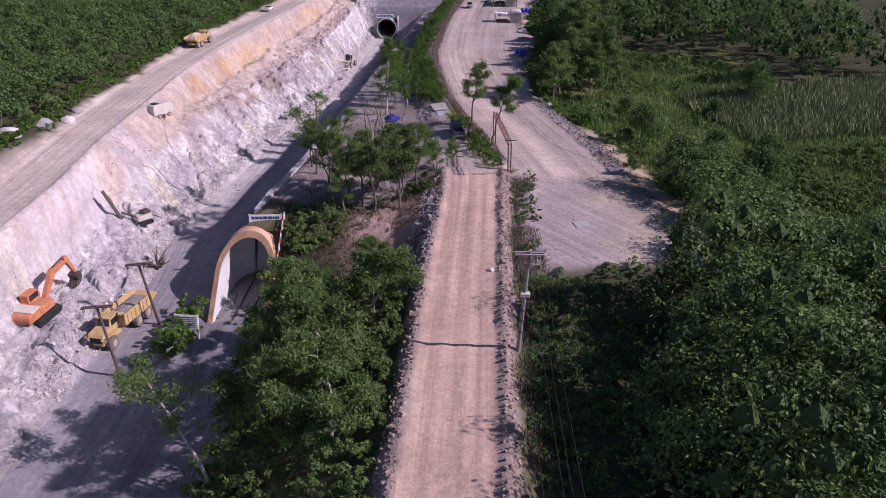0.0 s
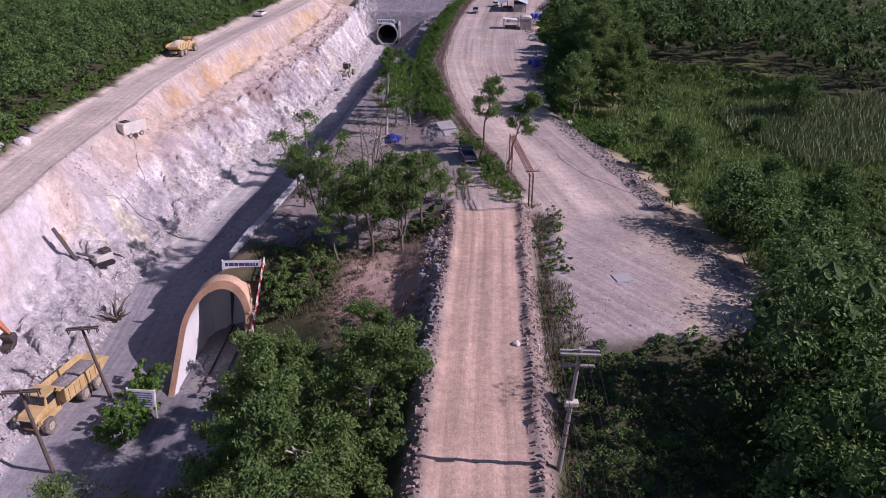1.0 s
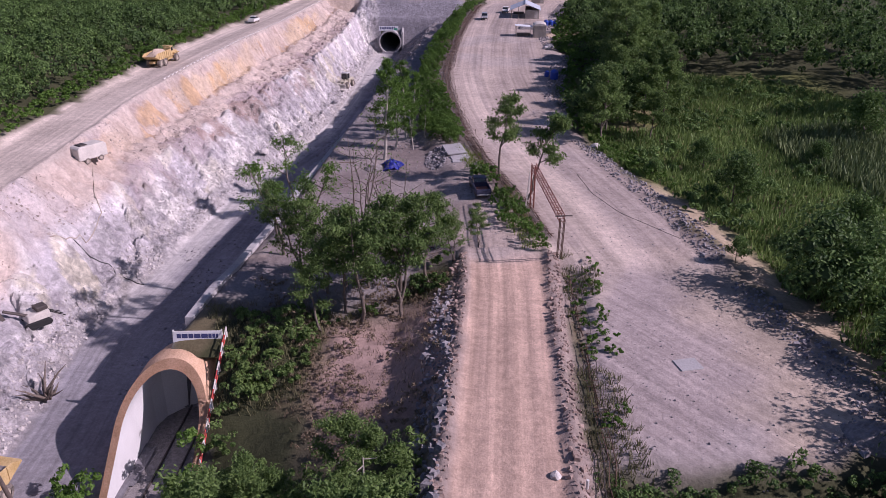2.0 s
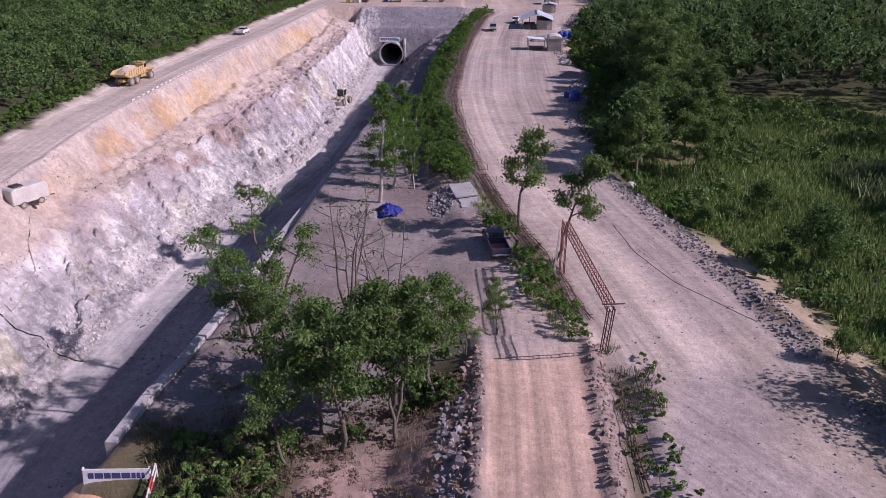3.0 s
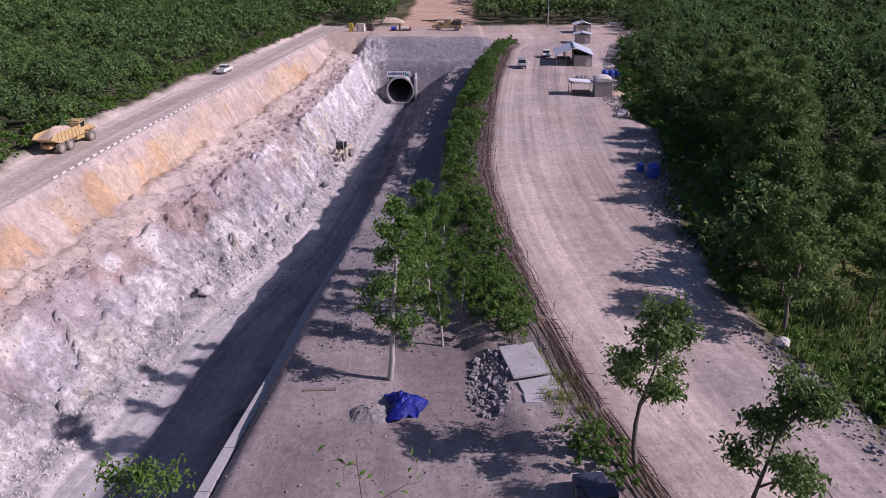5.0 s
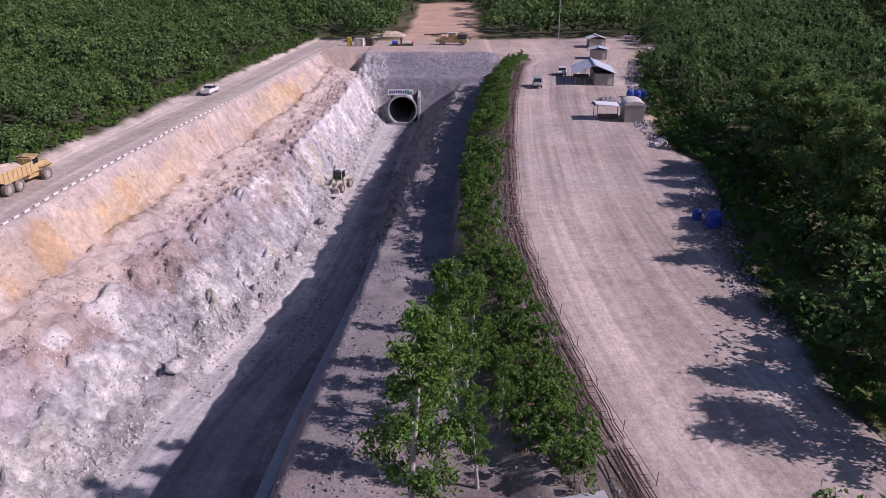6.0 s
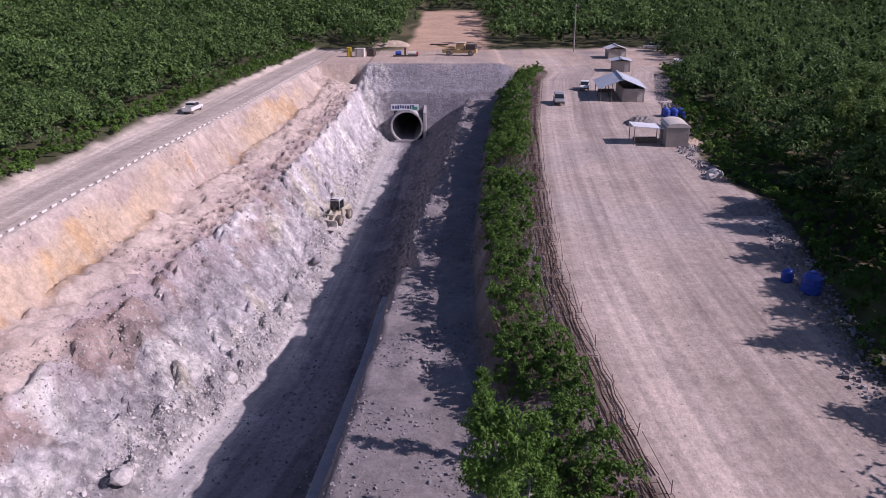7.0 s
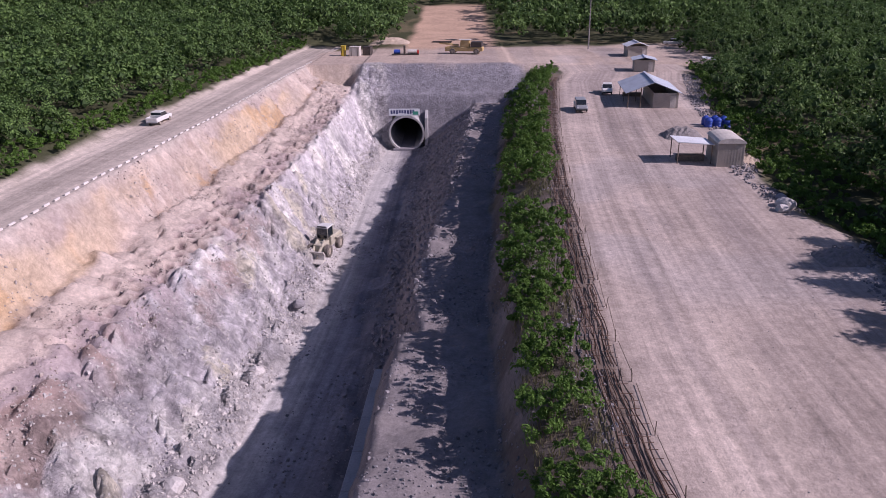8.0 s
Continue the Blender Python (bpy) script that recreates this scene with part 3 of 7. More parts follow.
    lay(smooth01(0.44, 0.5, wave) * (1 - smooth01(0.8, 0.95, wave)) * north * MASK["rock"] * 0.8, (0.56, 0.465, 0.41))
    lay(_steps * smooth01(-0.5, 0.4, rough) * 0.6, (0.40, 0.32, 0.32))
    # hollows of the pits coloured dark, shade put into the soil tone
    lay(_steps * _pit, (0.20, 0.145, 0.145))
    lay(_lower * 0.9, (0.54, 0.51, 0.54))
    lay(_lower * smooth01(0.38, 0.5, _piece) * smooth01(-0.9, 0.2, _warp), (0.76, 0.73, 0.71))
    lay(_lower * smooth01(0.8, 0.86, _piece), (0.62, 0.575, 0.49))
    lay(_lower * smooth01(0.8, 0.9, _chip_piece) * 0.6, (0.35, 0.32, 0.35))
    lay(_lower * (1 - smooth01(0.1, 0.2, _chip_piece)) * 0.6, (0.74, 0.71, 0.71))
    drop = (_XX - CREST_X(_YY)) / np.maximum(TOE_X(_YY) - CREST_X(_YY), 2)
    crown = smooth01(-0.35, -0.1, drop + rough * 0.12) * (1 - smooth01(0.2, 0.5, drop + rough * 0.2)) * smooth01(112, 135, _YY) * (1 - smooth01(215, 250, _YY)) * MASK["rock"]
    lay(crown * smooth01(-0.35, 0.25, rough) * 0.75, (0.38, 0.31, 0.32))
    lay(crown * smooth01(0.25, 0.55, fbm(_XX, _YY, 6, 215, 5)) * 0.75, (0.32, 0.225, 0.195))
    lay(MASK["rock"] * (1 - north) * smooth01(-0.1, 0.5, fbm(_XX, _YY, 7, 217, 5)) * (1 - smooth01(104, 122, _YY) * 0.4) * 0.7, (0.52, 0.49, 0.52))
    lay(smooth01(0.72, 0.85, drop + fine * 0.05) * MASK["rock"] * smooth01(120, 130, _YY) * 0.8, (0.44, 0.42, 0.435))
    # cutting floor: sunlit strip beside the toe painted pale, dark heaps along the wall
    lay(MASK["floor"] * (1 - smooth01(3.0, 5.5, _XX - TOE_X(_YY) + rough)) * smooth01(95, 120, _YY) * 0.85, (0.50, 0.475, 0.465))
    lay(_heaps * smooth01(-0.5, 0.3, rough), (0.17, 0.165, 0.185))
    # earth bank under the scrub
    earth = smooth01(-0.5, 0.8, _XX - BANK_FOOT(_YY)) * (1 - smooth01(-1.0, 0.3, _XX - REBAR_X(_YY))) * smooth01(138, 146, _YY) * (1 - smooth01(300, 306, _YY))
    lay(earth * 0.9, (0.17, 0.14, 0.125))
    lay(earth * smooth01(0.0, 0.5, rough) * 0.8, (0.28, 0.25, 0.24))
    pale = smooth01(0.2, 0.8, fbm(_XX, _YY, 14, 151, 3))[..., None] * np.clip(MASK["road2"] + MASK["yard"] + MASK["mid"], 0, 1)[..., None] * 0.5
    soil = soil * (1 - pale) + np.array((0.42, 0.375, 0.365)) * pale
    dry = smooth01(0.15, 0.7, fbm(_XX, _YY, 6, 161, 4))[..., None] * _veg[..., None] * ((np.abs(_XX) < 45) & ~((_XX > 8) & (_YY < 84)))[..., None] * 0.6
    soil = soil * (1 - dry) + np.array((0.20, 0.16, 0.10)) * dry
    spill = np.exp(-(((_XX - 16.0) / 3.2) ** 2 + ((_YY - 152.5) / 4.5) ** 2)) * smooth01(-0.4, 0.5, fbm(_XX, _YY, 4, 191, 4)) * 0.9
    soil = soil * (1 - spill[..., None]) + np.array((0.60, 0.59, 0.60)) * spill[..., None]
    # dusty grey and sandy patches over the worn ground
    along = _XX - np.where(_YY > 104, REBAR_X(_YY), 0.45 * _YY)
    worn = np.clip(MASK["road2"] + MASK["yard"] + MASK["mid"] + MASK["junction"] + MASK["plaza"], 0, 1)
    lay(worn * smooth01(0.1, 0.5, fbm(along, _YY * 0.12, 5, 221, 5)) * 0.45, (0.34, 0.29, 0.28))
    lay(worn * smooth01(0.15, 0.6, fbm(along, _YY * 0.1, 6, 227, 4)) * 0.45, (0.52, 0.435, 0.375))
    lay(MASK["yard"] * smooth01(17, 23, _XX + rough * 2) * 0.7, (0.50, 0.41, 0.32))
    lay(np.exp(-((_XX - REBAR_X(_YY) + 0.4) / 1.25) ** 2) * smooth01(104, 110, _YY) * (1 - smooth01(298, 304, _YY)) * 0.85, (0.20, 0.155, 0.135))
    # sandy slope beside the yard
    verge = smooth01(0.0, 1.5, _XX - YARD_R(_YY) + fine) * (1 - smooth01(3.5, 6.0, _XX - YARD_R(_YY) + rough)) * smooth01(70, 78, _YY) * (1 - smooth01(118, 130, _YY))
    lay(verge * 0.9, (0.47, 0.375, 0.275))
    # wheel tracks that follow each road
    for k, line, size in (("road2", REBAR_X, 1.2), ("haul", HAUL_R, 1.4), ("strip", ROAD_L, 0.9), ("floor", TOE_X, 1.5)):
        u = _XX - line(_YY)
        tr = vnoise(u, _YY * 0.03, size, 201) * 0.6 + vnoise(u, _YY * 0.012, size * 2.7, 207) * 0.8
        soil *= 1 + (0.26 * tr * MASK[k])[..., None]
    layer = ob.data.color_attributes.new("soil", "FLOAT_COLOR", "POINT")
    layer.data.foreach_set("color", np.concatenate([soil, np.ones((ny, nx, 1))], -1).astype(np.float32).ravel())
    layer = ob.data.color_attributes.new("kind", "FLOAT_COLOR", "POINT")
    drive = np.clip(_drive + MASK["strip"] + MASK["mid"] * 0.4, 0, 1) * (1 - MASK["plaza"] * 0.7)
    lane = _XX - np.where(MASK["road2"] > 0.3, REBAR_X(_YY), np.where(MASK["haul"] > 0.3, HAUL_R(_YY), np.where(MASK["floor"] > 0.3, TOE_X(_YY), np.where(MASK["yard"] > 0.3, -0.66 * _YY, np.where(_YY < 104, ROAD_L(_YY), 0.0)))))
    flat = np.stack([drive, np.clip(MASK["rock"] * (1 - MASK["haul"]) * (1 - MASK["pink"] * 0.68) + MASK["head"] * 0.5, 0, 1), lane, np.ones_like(_veg)], -1)
    layer.data.foreach_set("color", flat.astype(np.float32).ravel())
    tagged(ob, "bare earth, blasted rock cutting and grown ground", "ground", kind="structure")
    return ob


ground = build_ground()


# ---------------------------------------------------------------- woods
def wood_stuff(name, label, xs, ys, radius, tall, seed, lumps=10, per=20, leaf=0.42, material=None, core=True):
    """Many crowns as one mesh: each crown is a heap of leafy lumps with gaps between."""
    rng = np.random.default_rng(seed)
    k = len(xs)
    zs = height_at(xs, ys)
    R = radius * rng.lognormal(0, 0.28, k).clip(0.5, 1.7)
    T = tall * rng.lognormal(0, 0.34, k).clip(0.5, 1.55)
    ang, rad = rng.uniform(0, 2 * math.pi, (k, lumps)), np.sqrt(rng.uniform(0, 1, (k, lumps)))
    lift = np.sqrt(np.maximum(0, 1 - rad ** 2))
    lx = xs[:, None] + R[:, None] * rad * np.cos(ang)
    ly = ys[:, None] + R[:, None] * rad * np.sin(ang)
    lz = zs[:, None] + T[:, None] * (0.3 + 0.62 * lift * rng.uniform(0.75, 1.1, (k, lumps)))
    lr = R[:, None] * rng.uniform(0.24, 0.46, (k, lumps))
    c = np.stack([lx, ly, lz], -1).reshape(-1, 3)
    lr = lr.ravel()
    d = unit(rng.normal(0, 1, (len(c), per, 3)) + np.array((0, 0, 0.45)))
    pos = c[:, None, :] + d * (lr[:, None] * rng.uniform(0.72, 1.12, (len(c), per)))[..., None] * np.array((1, 1, 0.8))
    v, q = leaves(rng, pos.reshape(-1, 3), d.reshape(-1, 3) + np.array((0, 0, 0.3)), leaf, stray=0.4)
    ob = np_mesh(name, v, q, material or LEAF)
    # a dark octahedron in each lump, painted shade behind the leaves
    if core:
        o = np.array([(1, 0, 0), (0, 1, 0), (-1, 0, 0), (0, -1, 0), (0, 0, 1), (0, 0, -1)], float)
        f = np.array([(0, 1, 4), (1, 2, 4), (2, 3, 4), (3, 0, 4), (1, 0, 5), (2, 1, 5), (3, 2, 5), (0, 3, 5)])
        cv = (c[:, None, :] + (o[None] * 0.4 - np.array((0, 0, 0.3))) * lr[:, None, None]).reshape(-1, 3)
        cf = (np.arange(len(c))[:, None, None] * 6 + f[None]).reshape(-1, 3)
        inner = np_mesh(name + "_shade_core", cv, cf, CORE)
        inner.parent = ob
    tagged(ob, label, "woods", kind="stuff")
    return ob


def scatter(rng, box, step, keep):
    """Jittered grid of places in box (x0, y0, x1, y1) where keep(x, y) holds."""
    x0, y0, x1, y1 = box
    gx, gy = np.meshgrid(np.arange(x0, x1, step), np.arange(y0, y1, step))
    x = gx.ravel() + rng.uniform(-0.7, 0.7, gx.size) * step
    y = gy.ravel() + rng.uniform(-0.7, 0.7, gx.size) * step
    ok = keep(x, y)
    return x[ok], y[ok]


_r = np.random.default_rng(5)
seen = lambda x, y: np.abs(x + 2) < 0.64 * y + 16  # the woods near the works
left_wood = lambda x, y: (x < HAUL_L(y) - 3.0) & ((y > 118) | (x < -64.5)) & (bare_at(x, y) < 0.3) & seen(x, y)
xs, ys = scatter(_r, (-135, 80, -48, 250), 3.7, left_wood)
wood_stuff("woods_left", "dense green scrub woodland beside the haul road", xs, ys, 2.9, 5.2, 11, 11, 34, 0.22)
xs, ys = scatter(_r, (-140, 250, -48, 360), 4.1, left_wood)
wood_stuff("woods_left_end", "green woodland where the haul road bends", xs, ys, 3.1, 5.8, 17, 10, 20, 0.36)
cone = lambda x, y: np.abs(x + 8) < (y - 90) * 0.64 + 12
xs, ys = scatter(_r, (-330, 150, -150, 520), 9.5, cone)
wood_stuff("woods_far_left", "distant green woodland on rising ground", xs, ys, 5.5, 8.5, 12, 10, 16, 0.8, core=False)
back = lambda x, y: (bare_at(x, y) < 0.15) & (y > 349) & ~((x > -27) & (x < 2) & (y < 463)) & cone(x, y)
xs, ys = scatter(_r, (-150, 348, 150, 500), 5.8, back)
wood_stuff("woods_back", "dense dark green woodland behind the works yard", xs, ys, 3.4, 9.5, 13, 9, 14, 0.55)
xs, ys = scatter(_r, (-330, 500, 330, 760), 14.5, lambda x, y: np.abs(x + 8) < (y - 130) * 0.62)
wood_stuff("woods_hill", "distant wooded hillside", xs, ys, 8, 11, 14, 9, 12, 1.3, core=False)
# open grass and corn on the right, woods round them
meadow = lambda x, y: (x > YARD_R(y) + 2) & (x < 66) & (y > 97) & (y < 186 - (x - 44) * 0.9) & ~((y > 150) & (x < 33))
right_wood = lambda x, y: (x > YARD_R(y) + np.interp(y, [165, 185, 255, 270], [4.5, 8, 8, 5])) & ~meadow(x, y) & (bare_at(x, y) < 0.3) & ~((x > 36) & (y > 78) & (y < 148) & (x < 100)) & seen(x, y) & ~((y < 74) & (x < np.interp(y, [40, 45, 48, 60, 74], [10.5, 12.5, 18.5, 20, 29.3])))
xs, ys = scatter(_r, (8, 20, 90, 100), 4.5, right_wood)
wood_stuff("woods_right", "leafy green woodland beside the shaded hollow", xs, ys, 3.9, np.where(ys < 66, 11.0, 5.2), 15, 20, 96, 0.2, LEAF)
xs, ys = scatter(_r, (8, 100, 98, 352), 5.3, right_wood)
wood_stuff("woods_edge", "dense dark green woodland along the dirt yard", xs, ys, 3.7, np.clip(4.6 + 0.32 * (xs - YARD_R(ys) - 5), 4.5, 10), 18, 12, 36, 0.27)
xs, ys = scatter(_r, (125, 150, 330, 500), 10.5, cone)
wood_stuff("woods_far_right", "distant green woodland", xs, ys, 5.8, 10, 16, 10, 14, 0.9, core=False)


# ---------------------------------------------------------------- plants and loose stone
def bush_stuff(name, label, xs, ys, radius, tall, seed, material, lumps=4, per=26, leaf=0.19, category="bushes"):
    ob = wood_stuff(name, label, xs, ys, radius, tall, seed, lumps, per, leaf, material, core=False)
    return tagged(ob, category=category)


def grass_stuff(name, label, xs, ys, tall, seed, material, blades=6, wide=0.05, category="grass"):
    """Tufts of bent blades."""
    rng = np.random.default_rng(seed)
    k = len(xs) * blades
    x = np.repeat(xs, blades) + rng.normal(0, 0.18, k)
    y = np.repeat(ys, blades) + rng.normal(0, 0.18, k)
    z = height_at(x, y) - 0.03
    h = tall * rng.uniform(0.5, 1.25, k)
    a = rng.uniform(0, 2 * math.pi, k)
    side = np.stack([np.cos(a), np.sin(a), 0 * a], 1) * (wide * rng.uniform(0.7, 1.5, k))[:, None]
    b = rng.uniform(0, 2 * math.pi, k)
    lean = np.stack([np.cos(b), np.sin(b), 0 * b], 1) * (h * rng.uniform(0.15, 0.6, k))[:, None]
    base = np.stack([x, y, z], 1)
    tip = base + lean + np.stack([0 * h, 0 * h, h], 1)
    v = np.stack([base - side, base + side, tip + side * 0.3, tip - side * 0.3], 1).reshape(-1, 3)
    ob = np_mesh(name, v, np.arange(k * 4).reshape(-1, 4), material)
    return tagged(ob, label, category, kind="stuff")


def rubble_stuff(name, label, xs, ys, size, seed, material, sink=0.25):
    """Loose angular stones, each its own closed lump."""
    rng = np.random.default_rng(seed)
    k = len(xs)
    s = size * rng.lognormal(0, 0.4, k).clip(0.4, 2.4)
    o = np.array([(-1, -1, -1), (1, -1, -1), (1, 1, -1), (-1, 1, -1), (-0.7, -0.7, 1), (0.7, -0.7, 1), (0.7, 0.7, 1), (-0.7, 0.7, 1)], float) * 0.72
    v = o[None] * rng.uniform(0.6, 1.15, (k, 1, 3)) + rng.normal(0, 0.17, (k, 8, 3))
    a = rng.uniform(0, 2 * math.pi, k)
    ca, sa = np.cos(a)[:, None], np.sin(a)[:, None]
    v = np.stack([v[..., 0] * ca - v[..., 1] * sa, v[..., 0] * sa + v[..., 1] * ca, v[..., 2] * 0.75], -1)
    z = height_at(xs, ys)
    c = np.stack([xs, ys, z + s * (0.5 - sink)], 1)
    v = c[:, None, :] + v * s[:, None, None]
    f = np.array([(3, 2, 1, 0), (4, 5, 6, 7), (0, 1, 5, 4), (1, 2, 6, 5), (2, 3, 7, 6), (3, 0, 4, 7)])
    q = (np.arange(k)[:, None, None] * 8 + f[None]).reshape(-1, 4)
    ob = np_mesh(name, v.reshape(-1, 3), q, material)
    return tagged(ob, label, "stones", kind="stuff")


def tubes(paths):
    """Tapered six-sided tubes along paths of (points, radii)."""
    V, F, off, n = [], [], 0, 6
    ring = np.stack([np.cos(np.arange(n) * 2 * math.pi / n), np.sin(np.arange(n) * 2 * math.pi / n)], 1)
    for pts, rad in paths:
        pts = np.asarray(pts, float)
        d = unit(np.gradient(pts, axis=0))
        a = unit(np.cross(d, np.array((0.31, 0.2, 0.93)) + 0 * d))
        b = np.cross(d, a)
        r = np.asarray(rad, float)[:, None, None]
        v = pts[:, None, :] + r * (ring[None, :, :1] * a[:, None, :] + ring[None, :, 1:] * b[:, None, :])
        m = len(pts)
        i = np.arange(m * n).reshape(m, n)
        nx = np.roll(i, -1, 1)
        F.append(off + np.stack([i[:-1], nx[:-1], nx[1:], i[1:]], -1).reshape(-1, 4))
        V.append(v.reshape(-1, 3))
        off += m * n
    return np.concatenate(V), np.concatenate(F)


def make_tree(name, label, seed, height, spread, leaf_n, leaf, leafm, barkm, limbs=9, first=0.35, lean=(0, 0), stems=1, cluster=0.16, flat=0.8):
    """A tree: wiggling tapered stems with limbs and twigs, and clumps of small leaves along the outer limbs."""
    rng = np.random.default_rng(seed)
    root = new(name)
    root.empty_display_size = 0.2
    paths, ends = [], []
    for s in range(stems):
        t = np.linspace(0, 1, 8)[:, None]
        out = rng.normal(0, 0.16 if stems > 1 else 0.05, 2) * height + np.array(lean)
        wob = np.cumsum(rng.normal(0, 0.018 * height, (8, 2)), 0) * (t > 0)
        hh = height * (1 if s == 0 else rng.uniform(0.7, 0.95))
        trunk = np.concatenate([out * t ** 1.3 + wob, hh * t], 1)
        r0 = height * 0.016 / math.sqrt(stems) + 0.03
        paths.append((trunk, r0 * (1 - 0.85 * t[:, 0])))
        for k in range(limbs):
            u = first + (1 - first) * (k + rng.uniform(0.2, 0.8)) / limbs
            i = min(int(u * 7), 6)
            p0 = trunk[i] + (trunk[i + 1] - trunk[i]) * (u * 7 - i)
            a = k * 2.4 + rng.uniform(-0.6, 0.6) + s
            length = spread * (1.15 - 0.75 * (u - first) / (1 - first)) * rng.uniform(0.6, 1.1)
            rise = rng.uniform(0.35, 0.9)
            w = np.linspace(0, 1, 5)[:, None]
            d = np.array((math.cos(a), math.sin(a), rise))
            limb = p0 + d * length * w + np.cumsum(rng.normal(0, 0.05 * length, (5, 3)), 0) * (w > 0) + np.array((0, 0, -0.12 * length)) * w ** 2
            paths.append((limb, r0 * 0.5 * (1 - u * 0.6) * (1 - 0.85 * w[:, 0]) + 0.008))
            ends += [limb[2], limb[3], limb[4], (limb[1] + limb[2]) / 2, (limb[3] + limb[4]) / 2]
            for b in range(2):
                q0 = limb[2 + b]
                d2 = d * 0.4 + rng.normal(0, 0.55, 3)
                tw = q0 + d2 * length * 0.45 * np.linspace(0, 1, 4)[:, None]
                paths.append((tw, np.linspace(r0 * 0.16, 0.006, 4)))
                ends += [tw[1], tw[2], tw[3]]
        ends += [trunk[-1], trunk[-2]]
    v, f = tubes(paths)
    trunk_ob = np_mesh("trunk", v, f, barkm, True)
    trunk_ob.parent = root
    if leaf_n:
        ends = np.array(ends)
        pick = rng.integers(0, len(ends), leaf_n)
        d = unit(rng.normal(0, 1, (leaf_n, 3)))
        pos = ends[pick] + rng.normal(0, 1, (leaf_n, 3)) * cluster * spread * np.array((1, 1, flat))
        v, q = leaves(rng, pos, d * 0.6 + np.array((0, 0, 0.8)), leaf, 0.42, 0.5)
        crown = np_mesh("crown", v, q, leafm)
        crown.parent = root
    tagged(root, label, "tree")
    return root


def plant(proto, x, y, size=1.0, turn=0.0, sink=0.15, group=""):
    m = pose(x, y, gz(x, y) - sink, 0, 0, turn) @ Matrix.Diagonal((size, size, size, 1))
    ob = copy_thing(proto, pose(0, 0, 0))
    ob.matrix_basis = m
    return tagged(ob, group=group)


def place(ob, x, y, turn=0.0, sink=0.15, size=1.0):
    ob.matrix_basis = pose(x, y, gz(x, y) - sink, 0, 0, turn) @ Matrix.Diagonal((size, size, size, 1))
    return ob


_r = np.random.default_rng(9)
# big feathery trees in the hollow beside the raised road
broad = place(make_tree("tree", "tall leafy tree with pale forked limbs beside the raised road", 101, 10.5, 4.9, 12500, 0.2, LEAF_TREE, BARK_PALE, 13, 0.3, cluster=0.085, flat=0.55), -10.5, 55)
for x, y, s, a in ((-6.3, 62.5, 0.78, 80), (-14.5, 63, 0.9, 200), (-8.5, 47.5, 0.85, 300), (-13.2, 70.0, 0.62, 20), (-15.5, 54, 0.85, 150), (-6.5, 70.5, 0.55, 250)):
    plant(broad, x, y, s, a, group="leafy trees in the hollow")
tagged(broad, group="leafy trees in the hollow")
thin = place(make_tree("tree", "sparse leaning tree with a pale bare stem over the cutting", 102, 9.0, 3.8, 2600, 0.17, LEAF_TREE, BARK_PALE, 9, 0.4, (-7.5, 4.5), cluster=0.11, flat=0.5), -18.5, 48)
plant(thin, -24.5, 58, 0.62, 30)
# slender trees on the ground between the portal and the junction
slim = place(make_tree("tree", "slender dark tree with a thin trunk and open crown", 103, 11.0, 3.7, 5000, 0.175, LEAF_TREE, BARK, 10, 0.38, cluster=0.1, flat=0.6), -9.2, 93)
slim2 = place(make_tree("tree", "slender tree with drooping leaf clumps on thin stems", 104, 10.5, 3.4, 4400, 0.175, LEAF_TREE, BARK, 8, 0.42, (0.8, 0.5), 2, cluster=0.1, flat=0.6), -5.6, 93.5, 40)
for proto, x, y, s, a in ((slim2, -12.8, 97.5, 0.95, 120), (slim, -3.2, 97.5, 0.8, 200), (slim2, -9.0, 98.5, 0.8, 10), (slim, -12.5, 91.5, 0.65, 300), (slim2, -1.0, 101.5, 0.5, 160), (slim2, 1.6, 104.5, 0.42, 90), (slim, -6.5, 96.0, 0.95, 45), (slim2, -10.8, 94.5, 0.9, 260), (slim2, -16.2, 101.5, 0.85, 170)):
    plant(proto, x, y, s, a, group="slender trees above the portal")
tagged(slim, group="slender trees above the portal"), tagged(slim2, group="slender trees above the portal")
bare = place(make_tree("tree", "nearly leafless many-stemmed tree with dark thin branches", 105, 12.5, 3.0, 160, 0.17, LEAF_BRIGHT, BARK, 5, 0.4, (0.5, 1.0), 5), -10.5, 108.5)
plant(bare, -7.0, 106.5, 0.85, 130)
lone = place(make_tree("tree", "thin half-bare tree leaning over the cutting edge", 106, 9.5, 2.6, 1100, 0.16, LEAF_BRIGHT, BARK, 6, 0.5, (-2.0, 3.0), cluster=0.12), -18.6, 112)
plant(lone, -18.4, 104.5, 1.0, 60), plant(lone, -19.5, 107.5, 0.8, 170), plant(lone, -16.0, 108.0, 0.9, 250)
# two young trees beside the steel frame
young = place(make_tree("tree", "young roadside tree with a thin bent trunk", 107, 10.0, 2.9, 3600, 0.19, LEAF_TREE, BARK, 9, 0.4, (1.0, 0.8), cluster=0.12, flat=0.7), 5.0, 125)
young2 = place(make_tree("tree", "young leaning roadside tree with clumped leaves", 108, 9.4, 2.8, 3400, 0.19, LEAF_TREE, BARK, 8, 0.42, (1.8, 1.0), cluster=0.12, flat=0.7), 7.6, 117.6)
